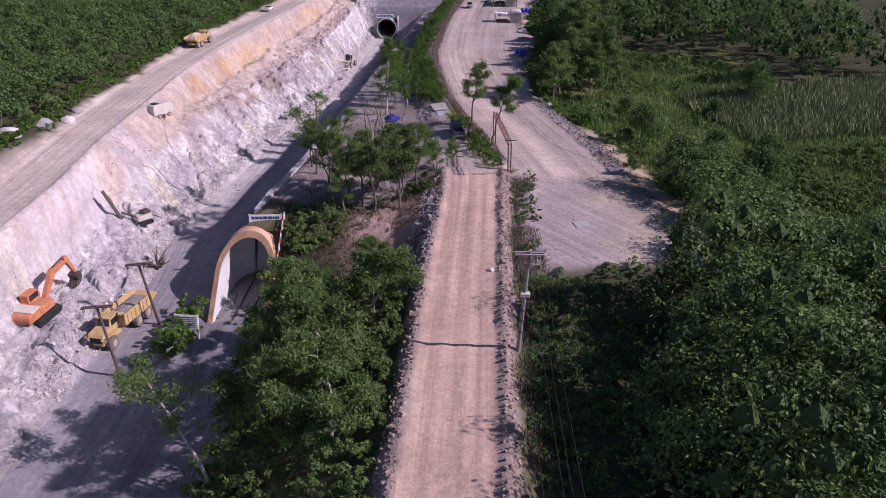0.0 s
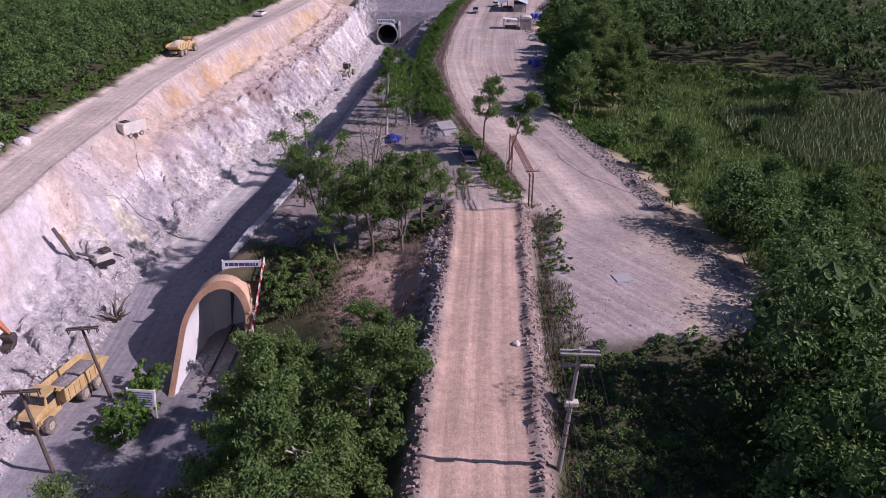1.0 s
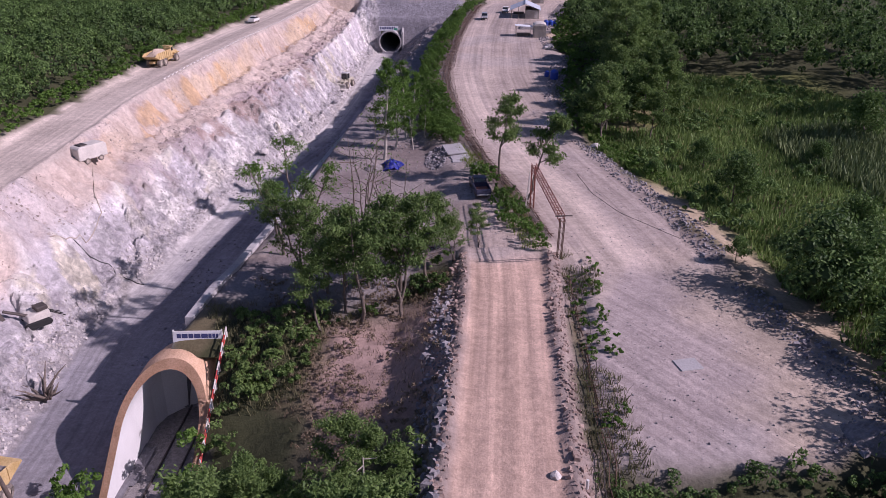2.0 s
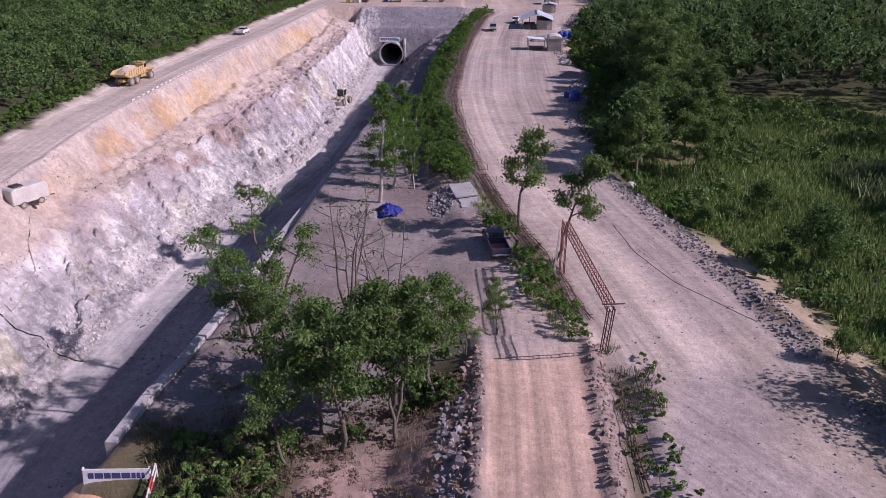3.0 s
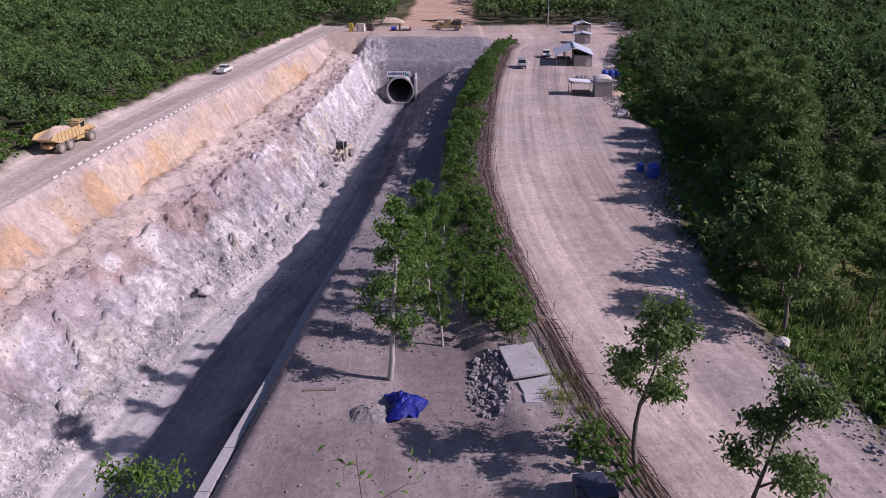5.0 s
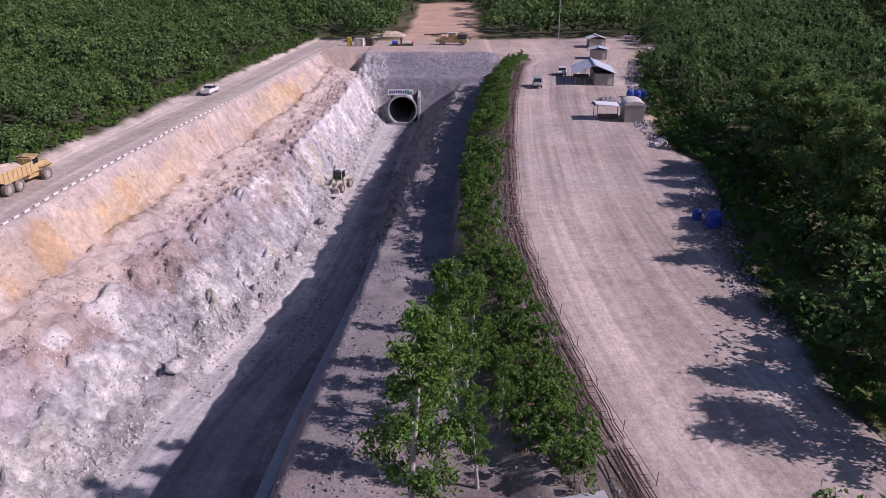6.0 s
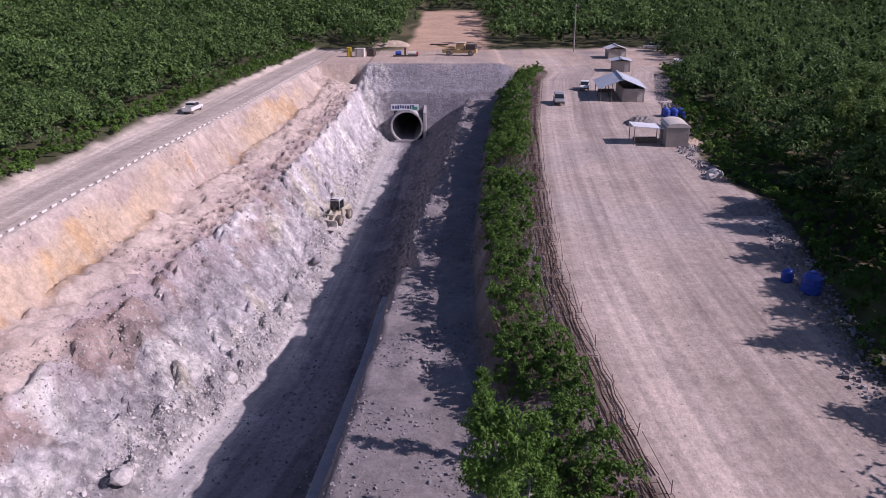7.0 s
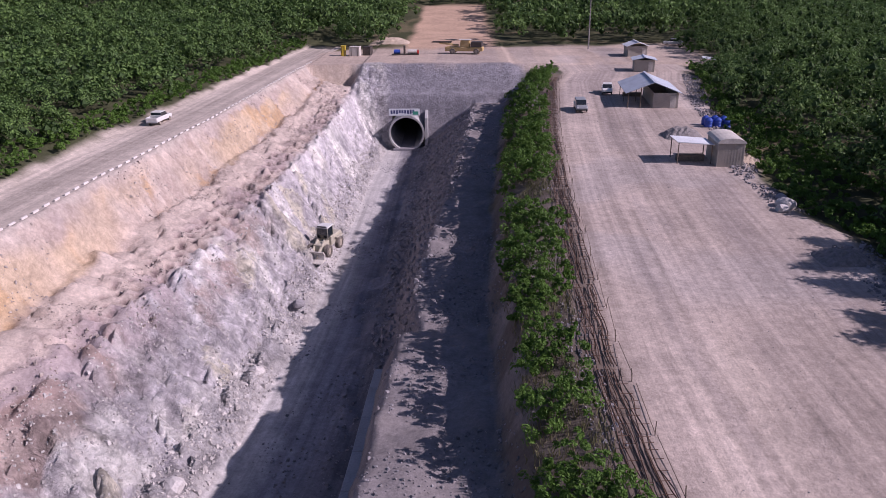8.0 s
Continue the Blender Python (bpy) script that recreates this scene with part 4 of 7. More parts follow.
# trees along the bank
tall = place(make_tree("tree", "tall pale-stemmed tree beside the blue tarpaulin", 109, 13.5, 2.3, 4600, 0.18, LEAF_BRIGHT, BARK_PALE, 16, 0.25, (0.3, 0.6), 1, cluster=0.13), -10.6, 136)
for x, y, s, a in ((-8.2, 147, 0.85, 90), (-8.6, 155, 0.6, 200), (-6.8, 141, 0.5, 140), (-9.4, 142, 0.75, 30), (-7.4, 151, 0.7, 310), (-5.2, 146, 0.45, 250), (-9.0, 161, 0.45, 20)):
    plant(tall, x, y, s, a, group="trees along the bank")
# trees at the edge of the woods and in the meadow on the right
oak = place(make_tree("tree", "dark green broad tree at the woodland edge", 110, 12.5, 4.6, 6800, 0.26, LEAF_TREE, BARK, 14, 0.2, cluster=0.11, flat=0.6), 28.5, 168)
for x, y, s, a in ((31.5, 173, 1.05, 40), (30.5, 179, 0.8, 90), (28, 160, 0.8, 190), (32.5, 184, 1.0, 250), (31.5, 191, 0.9, 300), (34, 164, 0.9, 20), (29.5, 152, 0.75, 130), (33.5, 156, 0.85, 70), (29, 146, 0.55, 280), (37.0, 199, 0.9, 140), (34, 195, 1.0, 10), (38, 209, 0.8, 80), (34, 178, 1.0, 220), (37, 190, 1.0, 320), (22.5, 153, 0.55, 60), (21.0, 143.5, 0.85, 35), (22.8, 149, 0.75, 170), (40, 205, 0.9, 200), (36, 214, 0.9, 30), (43, 222, 0.95, 90)):
    plant(oak, x, y, s, a, group="dark trees at the woodland edge")
tagged(oak, group="dark trees at the woodland edge")
round_tree = place(make_tree("tree", "bright green leafy tree standing in the meadow", 111, 6.5, 2.6, 4200, 0.2, LEAF, BARK, 9, 0.2, cluster=0.2), 31.5, 117)
for x, y, s, a in ((36.0, 96, 0.95, 30), (39, 104, 0.9, 90), (32.5, 131.5, 0.7, 200), (58, 141, 1.1, 300), (33.5, 91, 1.0, 150), (44, 99, 1.0, 10), (41, 92, 1.05, 250), (26.0, 100, 0.4, 20), (25, 128, 0.4, 77), (48, 132, 0.6, 45)):
    plant(round_tree, x, y, s, a, group="leafy trees round the meadow")
tagged(round_tree, group="leafy trees round the meadow")
dead = place(make_tree("tree", "bare grey dead tree beside the haul road", 112, 8.0, 2.0, 0, 0.2, LEAF, BARK_PALE, 5, 0.35), -62.5, 103)
plant(dead, -64.5, 97, 0.85, 120, group="dead trees beside the haul road"), plant(dead, -67.5, 112, 0.95, 240, group="dead trees beside the haul road")
tagged(dead, group="dead trees beside the haul road")

# bushes and ground cover
veg = lambda x, y: bare_at(x, y) < 0.45
bank = lambda x, y: (x > BANK_FOOT(y) + 1.2) & (x < REBAR_X(y) - 1.4) & (y > 141 + np.sin(x * 1.3) * 2)
lush = lambda x, y: bank(x, y) & (fbm(x, y, 6, 303, 3) > np.interp(y, [140, 158, 167, 173, 190, 206], [-1.5, -1.0, -0.3, 0.3, 0.4, 0.15]))
xs, ys = scatter(_r, (-10, 139, 12, 200), 0.7, lush)
bush_stuff("bank_bushes", "bright green bushes on the bank beside the dirt road", xs, ys, 0.62, 1.9, 201, LEAF_BRIGHT, 5, 34, 0.115)
xs, ys = scatter(_r, (-10, 186, 12, 303), 1.0, lambda x, y: bank(x, y) & (fbm(x, y, 7, 301, 3) > np.interp(y, [190, 215, 240], [0.45, 0.1, -0.25])))
bush_stuff("bank_scrub", "green scrub along the bank above the berm", xs, ys, 0.8, 2.0, 202, LEAF_BRIGHT, 5, 28, 0.15)
xs, ys = scatter(_r, (-10, 139, 12, 260), 0.45, lambda x, y: bank(x, y) & (fbm(x, y, 3, 305, 2) > -0.3))
grass_stuff("bank_weeds", "dry and green weeds on the earth bank", xs, ys, 0.5, 236, GRASS_DULL, 5, 0.028)
xs, ys = scatter(_r, (-9, 139, 8, 240), 0.4, lambda x, y: (x > REBAR_X(y) - 2.6) & (x < REBAR_X(y) - 0.6) & (fbm(x, y, 4, 307, 3) > -0.1))
rubble_stuff("bank_stones", "pale grey stones along the top of the bank", xs, ys, 0.09, 237, ROCK_GREY)
xs, ys = scatter(_r, (-2, 103, 9, 128), 0.8, lambda x, y: (np.abs(x - REBAR_X(y) + 2.4) < 1.7) & (fbm(x, y, 5, 309, 2) > -0.25) & (np.abs(y - 121) + np.abs(x - 2.2) > 4))
bush_stuff("junction_bushes", "green weedy bushes round the steel bars", xs, ys, 0.6, 1.2, 238, LEAF_BRIGHT, 4, 30, 0.11)
xs, ys = scatter(_r, (-22, 34, -3, 88), 1.25, lambda x, y: veg(x, y) & (x < ROAD_L(y) - 2.2) & (mask_at("red", x, y) < 0.3) & ~((y > 76) & (x < -19.5)) & ((y < 74) | (x < -14) & (fbm(x, y, 5, 313, 2) > -0.1)))
bush_stuff("slope_bushes", "green bushes covering the embankment slope", xs, ys, 0.95, 1.9, 203, LEAF_TREE, 4, 34, 0.15)
xs, ys = scatter(_r, (-33, 60, -20.5, 82), 0.9, lambda x, y: ((x < -28.2) & (x > -31.5) & (y > 69) & (y < 80)) | ((x > -21.8) & (y > 72)))
bush_stuff("portal_bushes", "green bushes beside the tunnel mouth", xs, ys, 0.8, 2.0, 204, LEAF_BRIGHT, 4, 30, 0.19)
xs, ys = scatter(_r, (-25, 85.5, -1.5, 108), 1.0, lambda x, y: veg(x, y) & (x < ROAD_L(y) - 1.6) & (fbm(x, y, 5, 311, 2) > 0.0) & (y - 91 > -(x + 20) * 2 - 3))
bush_stuff("plateau_scrub", "green and dry scrub above the portal", xs, ys, 0.6, 0.9, 205, LEAF_TREE, 4, 22, 0.17)
xs, ys = scatter(_r, (5, 30, 28, 71), 1.15, lambda x, y: veg(x, y) & (x > ROAD_R(y) + 2.4))
bush_stuff("hollow_scrub", "low green undergrowth in the shaded hollow", xs, ys, 0.85, 0.6, 206, LEAF, 4, 24, 0.12)
xs, ys = scatter(_r, (3, 36, 14, 102), 0.5, lambda x, y: (x > ROAD_R(y) + 1.5) & (x < ROAD_R(y) + 5.0) & (fbm(x, y, 4, 321, 2) > -0.15))
grass_stuff("verge_scrub", "dry and green weeds on the road verge", xs, ys, 0.5, 207, GRASS_DULL, 10, 0.028)
xs, ys = scatter(_r, (3, 40, 14, 100), 1.1, lambda x, y: (x > ROAD_R(y) + 2.0) & (x < ROAD_R(y) + 5.2) & (fbm(x, y, 5, 323, 2) > 0.3))
bush_stuff("verge_bushes", "low green bushes along the road verge", xs, ys, 0.4, 0.5, 240, LEAF_BRIGHT, 4, 26, 0.1)
xs, ys = scatter(_r, (-24, 84, -3, 100), 0.5, lambda x, y: veg(x, y) & (y - 91 > -(x + 20) * 2 - 3) | (x > -20) & (x < -12) & veg(x, y))
grass_stuff("portal_grass", "dry and green grass above the tunnel mouth", xs, ys, 0.55, 241, GRASS_DULL, 8, 0.03)
xs, ys = scatter(_r, (-4, 104, 12, 140), 0.7, lambda x, y: (np.abs(x - REBAR_X(y) + 1.9) < 1.3) & (fbm(x, y, 4, 331, 2) > -0.1))
grass_stuff("track_weeds", "yellow-green weeds beside the steel lattice bars", xs, ys, 0.6, 208, GRASS, 14, 0.028)
xs, ys = scatter(_r, (-72, 90, -44, 360), 1.5, lambda x, y: (x > HAUL_L(y) - 5.0) & ((y > 116) | (x < -61)) & (x < HAUL_L(y) - 0.8))
bush_stuff("haul_scrub", "green scrub at the edge of the haul road", xs, ys, 0.8, 1.5, 209, LEAF_BRIGHT, 4, 22, 0.22)
xs, ys = scatter(_r, (12, 72, 62, 350), 1.5, lambda x, y: (x > YARD_R(y) + np.interp(y, [118, 132], [5.0, 1.0])) & (x < YARD_R(y) + np.interp(y, [165, 185, 255, 270], [4.6, 12, 12, 5])) & veg(x, y))
bush_stuff("yard_scrub", "green scrub along the edge of the dirt yard", xs, ys, 0.75, 1.3, 210, LEAF_BRIGHT, 4, 24, 0.2)
xs, ys = scatter(_r, (20, 76, 70, 190), 0.62, lambda x, y: (x > YARD_R(y) + np.interp(y, [118, 132], [4.6, 1.2]) + fbm(x, y, 5, 353, 2)) & veg(x, y) & (meadow(x, y) | (y < 150)))
grass_stuff("meadow_grass", "tall yellow-green meadow grass", xs, ys, 0.85, 211, GRASS_GREEN, 6, 0.08)
xs, ys = scatter(_r, (38, 80, 72, 112), 1.25, lambda x, y: (fbm(x, y, 8, 341, 2) > -0.35))
bush_stuff("meadow_shrubs", "low green and olive shrubs in the meadow", xs, ys, 0.8, 1.2, 212, LEAF_TREE, 4, 22, 0.22)
xs, ys = scatter(_r, (22, 98, 62, 180), 2.6, lambda x, y: meadow(x, y) & (fbm(x, y, 9, 351, 2) > 0.15))
bush_stuff("meadow_bushes", "scattered green bushes in the meadow", xs, ys, 1.1, 1.6, 213, LEAF, 5, 26, 0.22)
# corn in rows
gx, gy = np.meshgrid(np.arange(46, 100, 0.55), np.arange(112, 142, 1.05))
keep = (gx.ravel() + (gy.ravel() - 112) * 0.15 > 49)
xs, ys = gx.ravel()[keep] + _r.normal(0, 0.12, keep.sum()), gy.ravel()[keep] + gx.ravel()[keep] * 0.08 + _r.normal(0, 0.1, keep.sum())
grass_stuff("corn_field", "rows of grey-green corn plants", xs, ys, 1.9, 214, CORN, 6, 0.13, "corn")
# loose stone
xs, ys = scatter(_r, (-45, 60, -26, 306), 0.42, lambda x, y: (np.abs(x - TOE_X(y) + 1.2) < 1.9) & (fbm(x, y, 6, 361, 2) > -0.35))
rubble_stuff("toe_rubble", "pale broken rock along the foot of the cut face", xs, ys, 0.15, 221, ROCK)
xs, ys = scatter(_r, (-52, 66, -28, 308), 0.5, lambda x, y: (x > CREST_X(y)) & (x < TOE_X(y)) & (fbm(x, y, 5, 365, 3) > -0.2))
rubble_stuff("face_rubble", "pale broken stones lying on the rock slope", xs, ys, 0.1, 222, ROCK)
xs, ys = scatter(_r, (-8, 25, 12, 102), 0.34, lambda x, y: ((np.abs(x - ROAD_L(y) + 1.0) < 0.75) | (np.abs(x - ROAD_R(y) - 0.75) < 0.6)))
rubble_stuff("windrow_stones", "reddish grey stones heaped along both road edges", xs, ys, 0.13, 223, ROCK_RED)
xs, ys = scatter(_r, (-22, 98, -2, 306), 0.42, lambda x, y: (x > WALL_X(y) + 1) & (x < BANK_FOOT(y) + 1) & (fbm(x, y, 5, 371, 3) > 0.0) & (y > 140))
rubble_stuff("berm_stones", "grey gravel and stones scattered on the berm", xs, ys, 0.085, 224, ROCK_GREY)
xs, ys = scatter(_r, (-22, 196, -6, 306), 0.6, lambda x, y: (x > WALL_X(y) - 0.5) & (x < BERM_L(y) + 0.8))
rubble_stuff("slope_stones", "dark grey rubble on the side of the berm", xs, ys, 0.2, 225, ROCK_GREY)
xs, ys = scatter(_r, (12, 72, 52, 300), 0.4, lambda x, y: (np.abs(x - YARD_R(y) + 0.2) < 1.7) & (fbm(x, y, 7, 381, 2) > -0.2))
rubble_stuff("yard_edge_stones", "grey stones heaped along the yard edge", xs, ys, 0.13, 226, ROCK_GREY, 0.15)
xs, ys = scatter(_r, (-20, 104, 8, 146), 0.8, lambda x, y: (x > WALL_X(y) + 1) & (x < REBAR_X(y) - 2))
rubble_stuff("mid_gravel", "small grey stones scattered over bare earth", xs, ys, 0.06, 227, ROCK_GREY)
xs, ys = scatter(_r, (-5.5, 130.5, -1.0, 140.5), 0.3, lambda x, y: (np.hypot((x + 3.3) / 1.6, (y - 135) / 4.2) < 1))
rubble_stuff("slab_rubble", "grey rubble heaped beside the concrete slab", xs, ys, 0.15, 228, ROCK_GREY, 0.0)
xs, ys = scatter(_r, (-8, 68, -1, 96), 0.42, lambda x, y: (x > ROAD_L(y) - 3.2) & (x < ROAD_L(y) - 0.8))
rubble_stuff("embankment_stones", "dark grey stones tipped down the embankment", xs, ys, 0.2, 229, ROCK_GREY)
xs, ys = scatter(_r, (7, 66, 30, 130), 1.0, lambda x, y: (x < YARD_R(y)) & (x > ROAD_R(y) + 2.5))
rubble_stuff("yard_gravel", "small stones scattered over the grey yard", xs, ys, 0.05, 230, ROCK_GREY)
xs, ys = scatter(_r, (-40, 66, -18, 306), 0.65, lambda x, y: (x > TOE_X(y)) & (x < WALL_X(y) - 0.5) & (y > 92) & (fbm(x, y, 6, 373, 3) > 0.5 - 1.0 * (x - TOE_X(y)) / (WALL_X(y) - TOE_X(y))))
rubble_stuff("floor_gravel", "grey stones scattered on the cutting floor", xs, ys, 0.1, 231, ROCK_GREY)
xs, ys = scatter(_r, (-20, 64, -1, 100), 0.9, lambda x, y: ((mask_at("red", x, y) > 0.3) | ((y > 86) & (x < ROAD_L(y) - 1.5))) & (fbm(x, y, 4, 391, 2) > 0.05))
bush_stuff("dry_brush", "dry brown brushwood on the red slope", xs, ys, 0.6, 0.4, 232, LEAF_DRY, 3, 16, 0.1)
xs, ys = scatter(_r, (-21, 72, -1, 100), 0.72, lambda x, y: (x < ROAD_L(y) - 1.8) & (fbm(x, y, 5, 395, 3) > -0.2) & ~((y < 90) & (x < -19)))
grass_stuff("dry_twigs", "dry grass and twigs on the cleared red slope", xs, ys, 0.45, 239, LEAF_DRY, 5, 0.022)
xs, ys = scatter(_r, (-52, 150, -32, 300), 0.42, lambda x, y: (np.abs(x - CREST_X(y) + 1.2) < 2.6 + fbm(x, y, 6, 401, 2)) & (fbm(x, y, 4, 405, 3) > -0.1))
rubble_stuff("crest_rubble", "brown and grey broken rock along the crest of the cut", xs, ys, 0.085, 233, ROCK_PINK, 0.1)
xs, ys = scatter(_r, (-58, 100, -36, 308), 0.5, lambda x, y: (x > HAUL_R(y) + 0.8) & (x < CREST_X(y)) & (fbm(x, y, 5, 411, 3) > 0.15))
rubble_stuff("bench_rubble", "pinkish loose stones scattered on the upper bench", xs, ys, 0.09, 234, ROCK_PINK, 0.1)
xs, ys = scatter(_r, (-4, 100, 34, 300), 1.3, lambda x, y: (x > REBAR_X(y) + 0.8) & (x < YARD_R(y)) & (fbm(x, y, 8, 421, 3) > 0.15))
rubble_stuff("road_pebbles", "loose pebbles scattered on the dirt road", xs, ys, 0.028, 235, ROCK_GREY)


# ---------------------------------------------------------------- building kit
STEEL = mat("dark_steel", (0.10, 0.085, 0.08), 0.6, 0.5, 0.4, 3, 0.2, spec=0.4)
RUST = mat("rusty_bar", (0.14, 0.085, 0.065), 0.8, 0.2, 0.45, 3, 0.3)
RED_STEEL = mat("red_oxide_steel", (0.23, 0.085, 0.065), 0.65, 0.1, 0.35, 3, 0.2)
YELLOW = mat("worn_yellow_paint", (0.50, 0.33, 0.11), 0.65, 0.0, 0.25, 1.2, 0.2, (0.54, 0.40, 0.22), spec=0.4)
ORANGE = mat("orange_paint", (0.52, 0.16, 0.06), 0.65, 0.0, 0.25, 1.2, 0.15, (0.56, 0.26, 0.15), spec=0.3)
TYRE = mat("dusty_tyre", (0.085, 0.078, 0.075), 0.95, 0.0, 0.5, 2, 0.4, (0.22, 0.19, 0.17))
DUST = mat("dusty_rim", (0.42, 0.36, 0.30), 0.85, 0.0, 0.3, 3, 0.2)
GLASS = mat("dark_glass", (0.02, 0.025, 0.03), 0.08, 0.0, 0.2, 2, 0.0, spec=0.8)
WHITE = mat("white_paint", (0.72, 0.71, 0.70), 0.4, 0.0, 0.12, 1.5, 0.05, spec=0.5)
WHITE_DUSTY = mat("dusty_white_metal", (0.60, 0.56, 0.52), 0.7, 0.0, 0.2, 1.0, 0.2)
SILVER = mat("silver_grey_paint", (0.40, 0.41, 0.43), 0.35, 0.3, 0.12, 1.5, 0.05, spec=0.5)
NAVY = mat("dark_blue_paint", (0.05, 0.055, 0.10), 0.45, 0.0, 0.3, 1.5, 0.1, spec=0.5)
BED_RED = mat("faded_red_boards", (0.30, 0.13, 0.10), 0.8, 0.0, 0.35, 2, 0.3)
BLACK = mat("black_rubber", (0.025, 0.025, 0.027), 0.8, 0.0, 0.3, 3, 0.2)
BLUE = mat("blue_plastic_sheet", (0.03, 0.05, 0.42), 0.45, 0.0, 0.35, 1.5, 0.3, spec=0.4)
BLUE_TANK = mat("blue_plastic", (0.04, 0.09, 0.42), 0.4, 0.0, 0.2, 1.5, 0.05, spec=0.4)
TIN = mat("weathered_roof_sheet", (0.50, 0.55, 0.63), 0.5, 0.0, 0.2, 0.6, 0.1, spec=0.5)
TIN_PALE = mat("pale_roof_sheet", (0.66, 0.69, 0.74), 0.55, 0.0, 0.18, 0.6, 0.1, spec=0.5)
PANEL = mat("beige_wall_panel", (0.42, 0.38, 0.34), 0.75, 0.0, 0.2, 0.8, 0.1)
WOOD = mat("grey_wood", (0.20, 0.16, 0.13), 0.9, 0.0, 0.35, 2.5, 0.4)
POLE_C = mat("weathered_pole", (0.30, 0.28, 0.28), 0.85, 0.0, 0.25, 2, 0.3)
POLE_D = mat("dark_wood_pole", (0.13, 0.10, 0.09), 0.9, 0.0, 0.35, 2.5, 0.4)
PORTAL = mat("orange_stained_concrete", (0.60, 0.36, 0.22), 0.9, 0.0, 0.22, 0.6, 0.3, (0.66, 0.45, 0.32))
LINING = mat("white_tunnel_lining", (0.66, 0.66, 0.67), 0.75, 0.0, 0.12, 0.5, 0.1)
BANNER = mat("white_banner", (0.68, 0.70, 0.74), 0.7, 0.0, 0.1, 1.0, 0.1)
INK = mat("dark_blue_ink", (0.05, 0.06, 0.16), 0.7, 0.0, 0.2, 2, 0.0)
GREEN_INK = mat("green_ink", (0.05, 0.30, 0.22), 0.7, 0.0, 0.2, 2, 0.0)
RED_PAINT = mat("red_paint", (0.50, 0.06, 0.05), 0.6, 0.0, 0.2, 2, 0.1)
SAND = mat("sand_load", (0.50, 0.40, 0.32), 0.95, 0.0, 0.25, 1.2, 0.6)
SPOIL = mat("rock_load", (0.25, 0.23, 0.23), 0.95, 0.0, 0.4, 2.0, 0.8, fine=5)
YELLOW_BRIGHT = mat("yellow_box_paint", (0.62, 0.45, 0.05), 0.55, 0.0, 0.15, 1.5, 0.1)
FENCE_W = mat("chalky_white_paint", (0.66, 0.62, 0.60), 0.85, 0.0, 0.15, 2, 0.2)


def part(name, bm, material, parent, label=""):
    me = bpy.data.meshes.new(name)
    bm.normal_update()
    bm.to_mesh(me)
    bm.free()
    me.materials.append(material)
    ob = new(name, me)
    ob.parent = parent
    return tagged(ob, label)


def thing(name, label, category, m=None, group=""):
    root = new(name)
    root.empty_display_size = 0.3
    if m is not None:
        root.matrix_basis = m
    return tagged(root, label, category, group)


def box(bm, x0, x1, y0, y1, z0, z1, bevel=0.04, taper=0.0, m=None):
    """A bevelled block; taper draws in its top."""
    r = bmesh.ops.create_cube(bm, size=1)
    vs = r["verts"]
    for v in vs:
        k = 1 - taper if v.co.z > 0 else 1
        v.co = Vector(((x0 + x1) / 2 + v.co.x * (x1 - x0) * k, (y0 + y1) / 2 + v.co.y * (y1 - y0) * k, (z0 + z1) / 2 + v.co.z * (z1 - z0)))
    if m is not None:
        bmesh.ops.transform(bm, matrix=m, verts=vs)
    if bevel:
        es = list({e for v in vs for e in v.link_edges})
        bmesh.ops.bevel(bm, geom=es, offset=bevel, segments=1, affect="EDGES")
    return bm


def prism(bm, profile, x0, x1, bevel=0.04):
    """A side outline of (y, z) points drawn out from x0 to x1."""
    a = [bm.verts.new((x0, y, z)) for y, z in profile]
    b = [bm.verts.new((x1, y, z)) for y, z in profile]
    n = len(profile)
    fs = [bm.faces.new(a), bm.faces.new(b[::-1])]
    for i in range(n):
        fs.append(bm.faces.new((a[i], b[i], b[(i + 1) % n], a[(i + 1) % n])[::-1]))
    bmesh.ops.recalc_face_normals(bm, faces=fs)
    if bevel:
        es = list({e for f in fs for e in f.edges})
        bmesh.ops.bevel(bm, geom=es, offset=bevel, segments=1, affect="EDGES")
    return bm


def rod(bm, p0, p1, r, r2=None, seg=8):
    p0, p1 = Vector(p0), Vector(p1)
    d = p1 - p0
    m = Matrix.Translation((p0 + p1) / 2) @ d.to_track_quat("Z", "Y").to_matrix().to_4x4()
    bmesh.ops.create_cone(bm, cap_ends=True, segments=seg, radius1=r, radius2=r if r2 is None else r2, depth=d.length, matrix=m)
    return bm


def B():
    return bmesh.new()


def wheel(parent, x, y, r, w, rim=DUST):
    """A tyre with rounded shoulders and a dished rim, axle along x."""
    bm = B()
    prof = [(-w / 2, r * 0.55), (-w / 2, r * 0.9), (-w * 0.36, r), (w * 0.36, r), (w / 2, r * 0.9), (w / 2, r * 0.55)]
    n = 18
    rings = [[bm.verts.new((px, pr * math.cos(2 * math.pi * k / n), pr * math.sin(2 * math.pi * k / n))) for k in range(n)] for px, pr in prof]
    for a, b in zip(rings, rings[1:]):
        for k in range(n):
            bm.faces.new((a[k], a[(k + 1) % n], b[(k + 1) % n], b[k]))
    bmesh.ops.recalc_face_normals(bm, faces=bm.faces[:])
    t = part("tyre", bm, TYRE, parent)
    t.matrix_basis = pose(x, y, r)
    bm = B()
    rod(bm, (-w * 0.4, 0, 0), (w * 0.4, 0, 0), r * 0.57, seg=14)
    rod(bm, (-w * 0.47, 0, 0), (w * 0.47, 0, 0), r * 0.2, seg=8)
    part("rim", bm, rim, t)
    return t


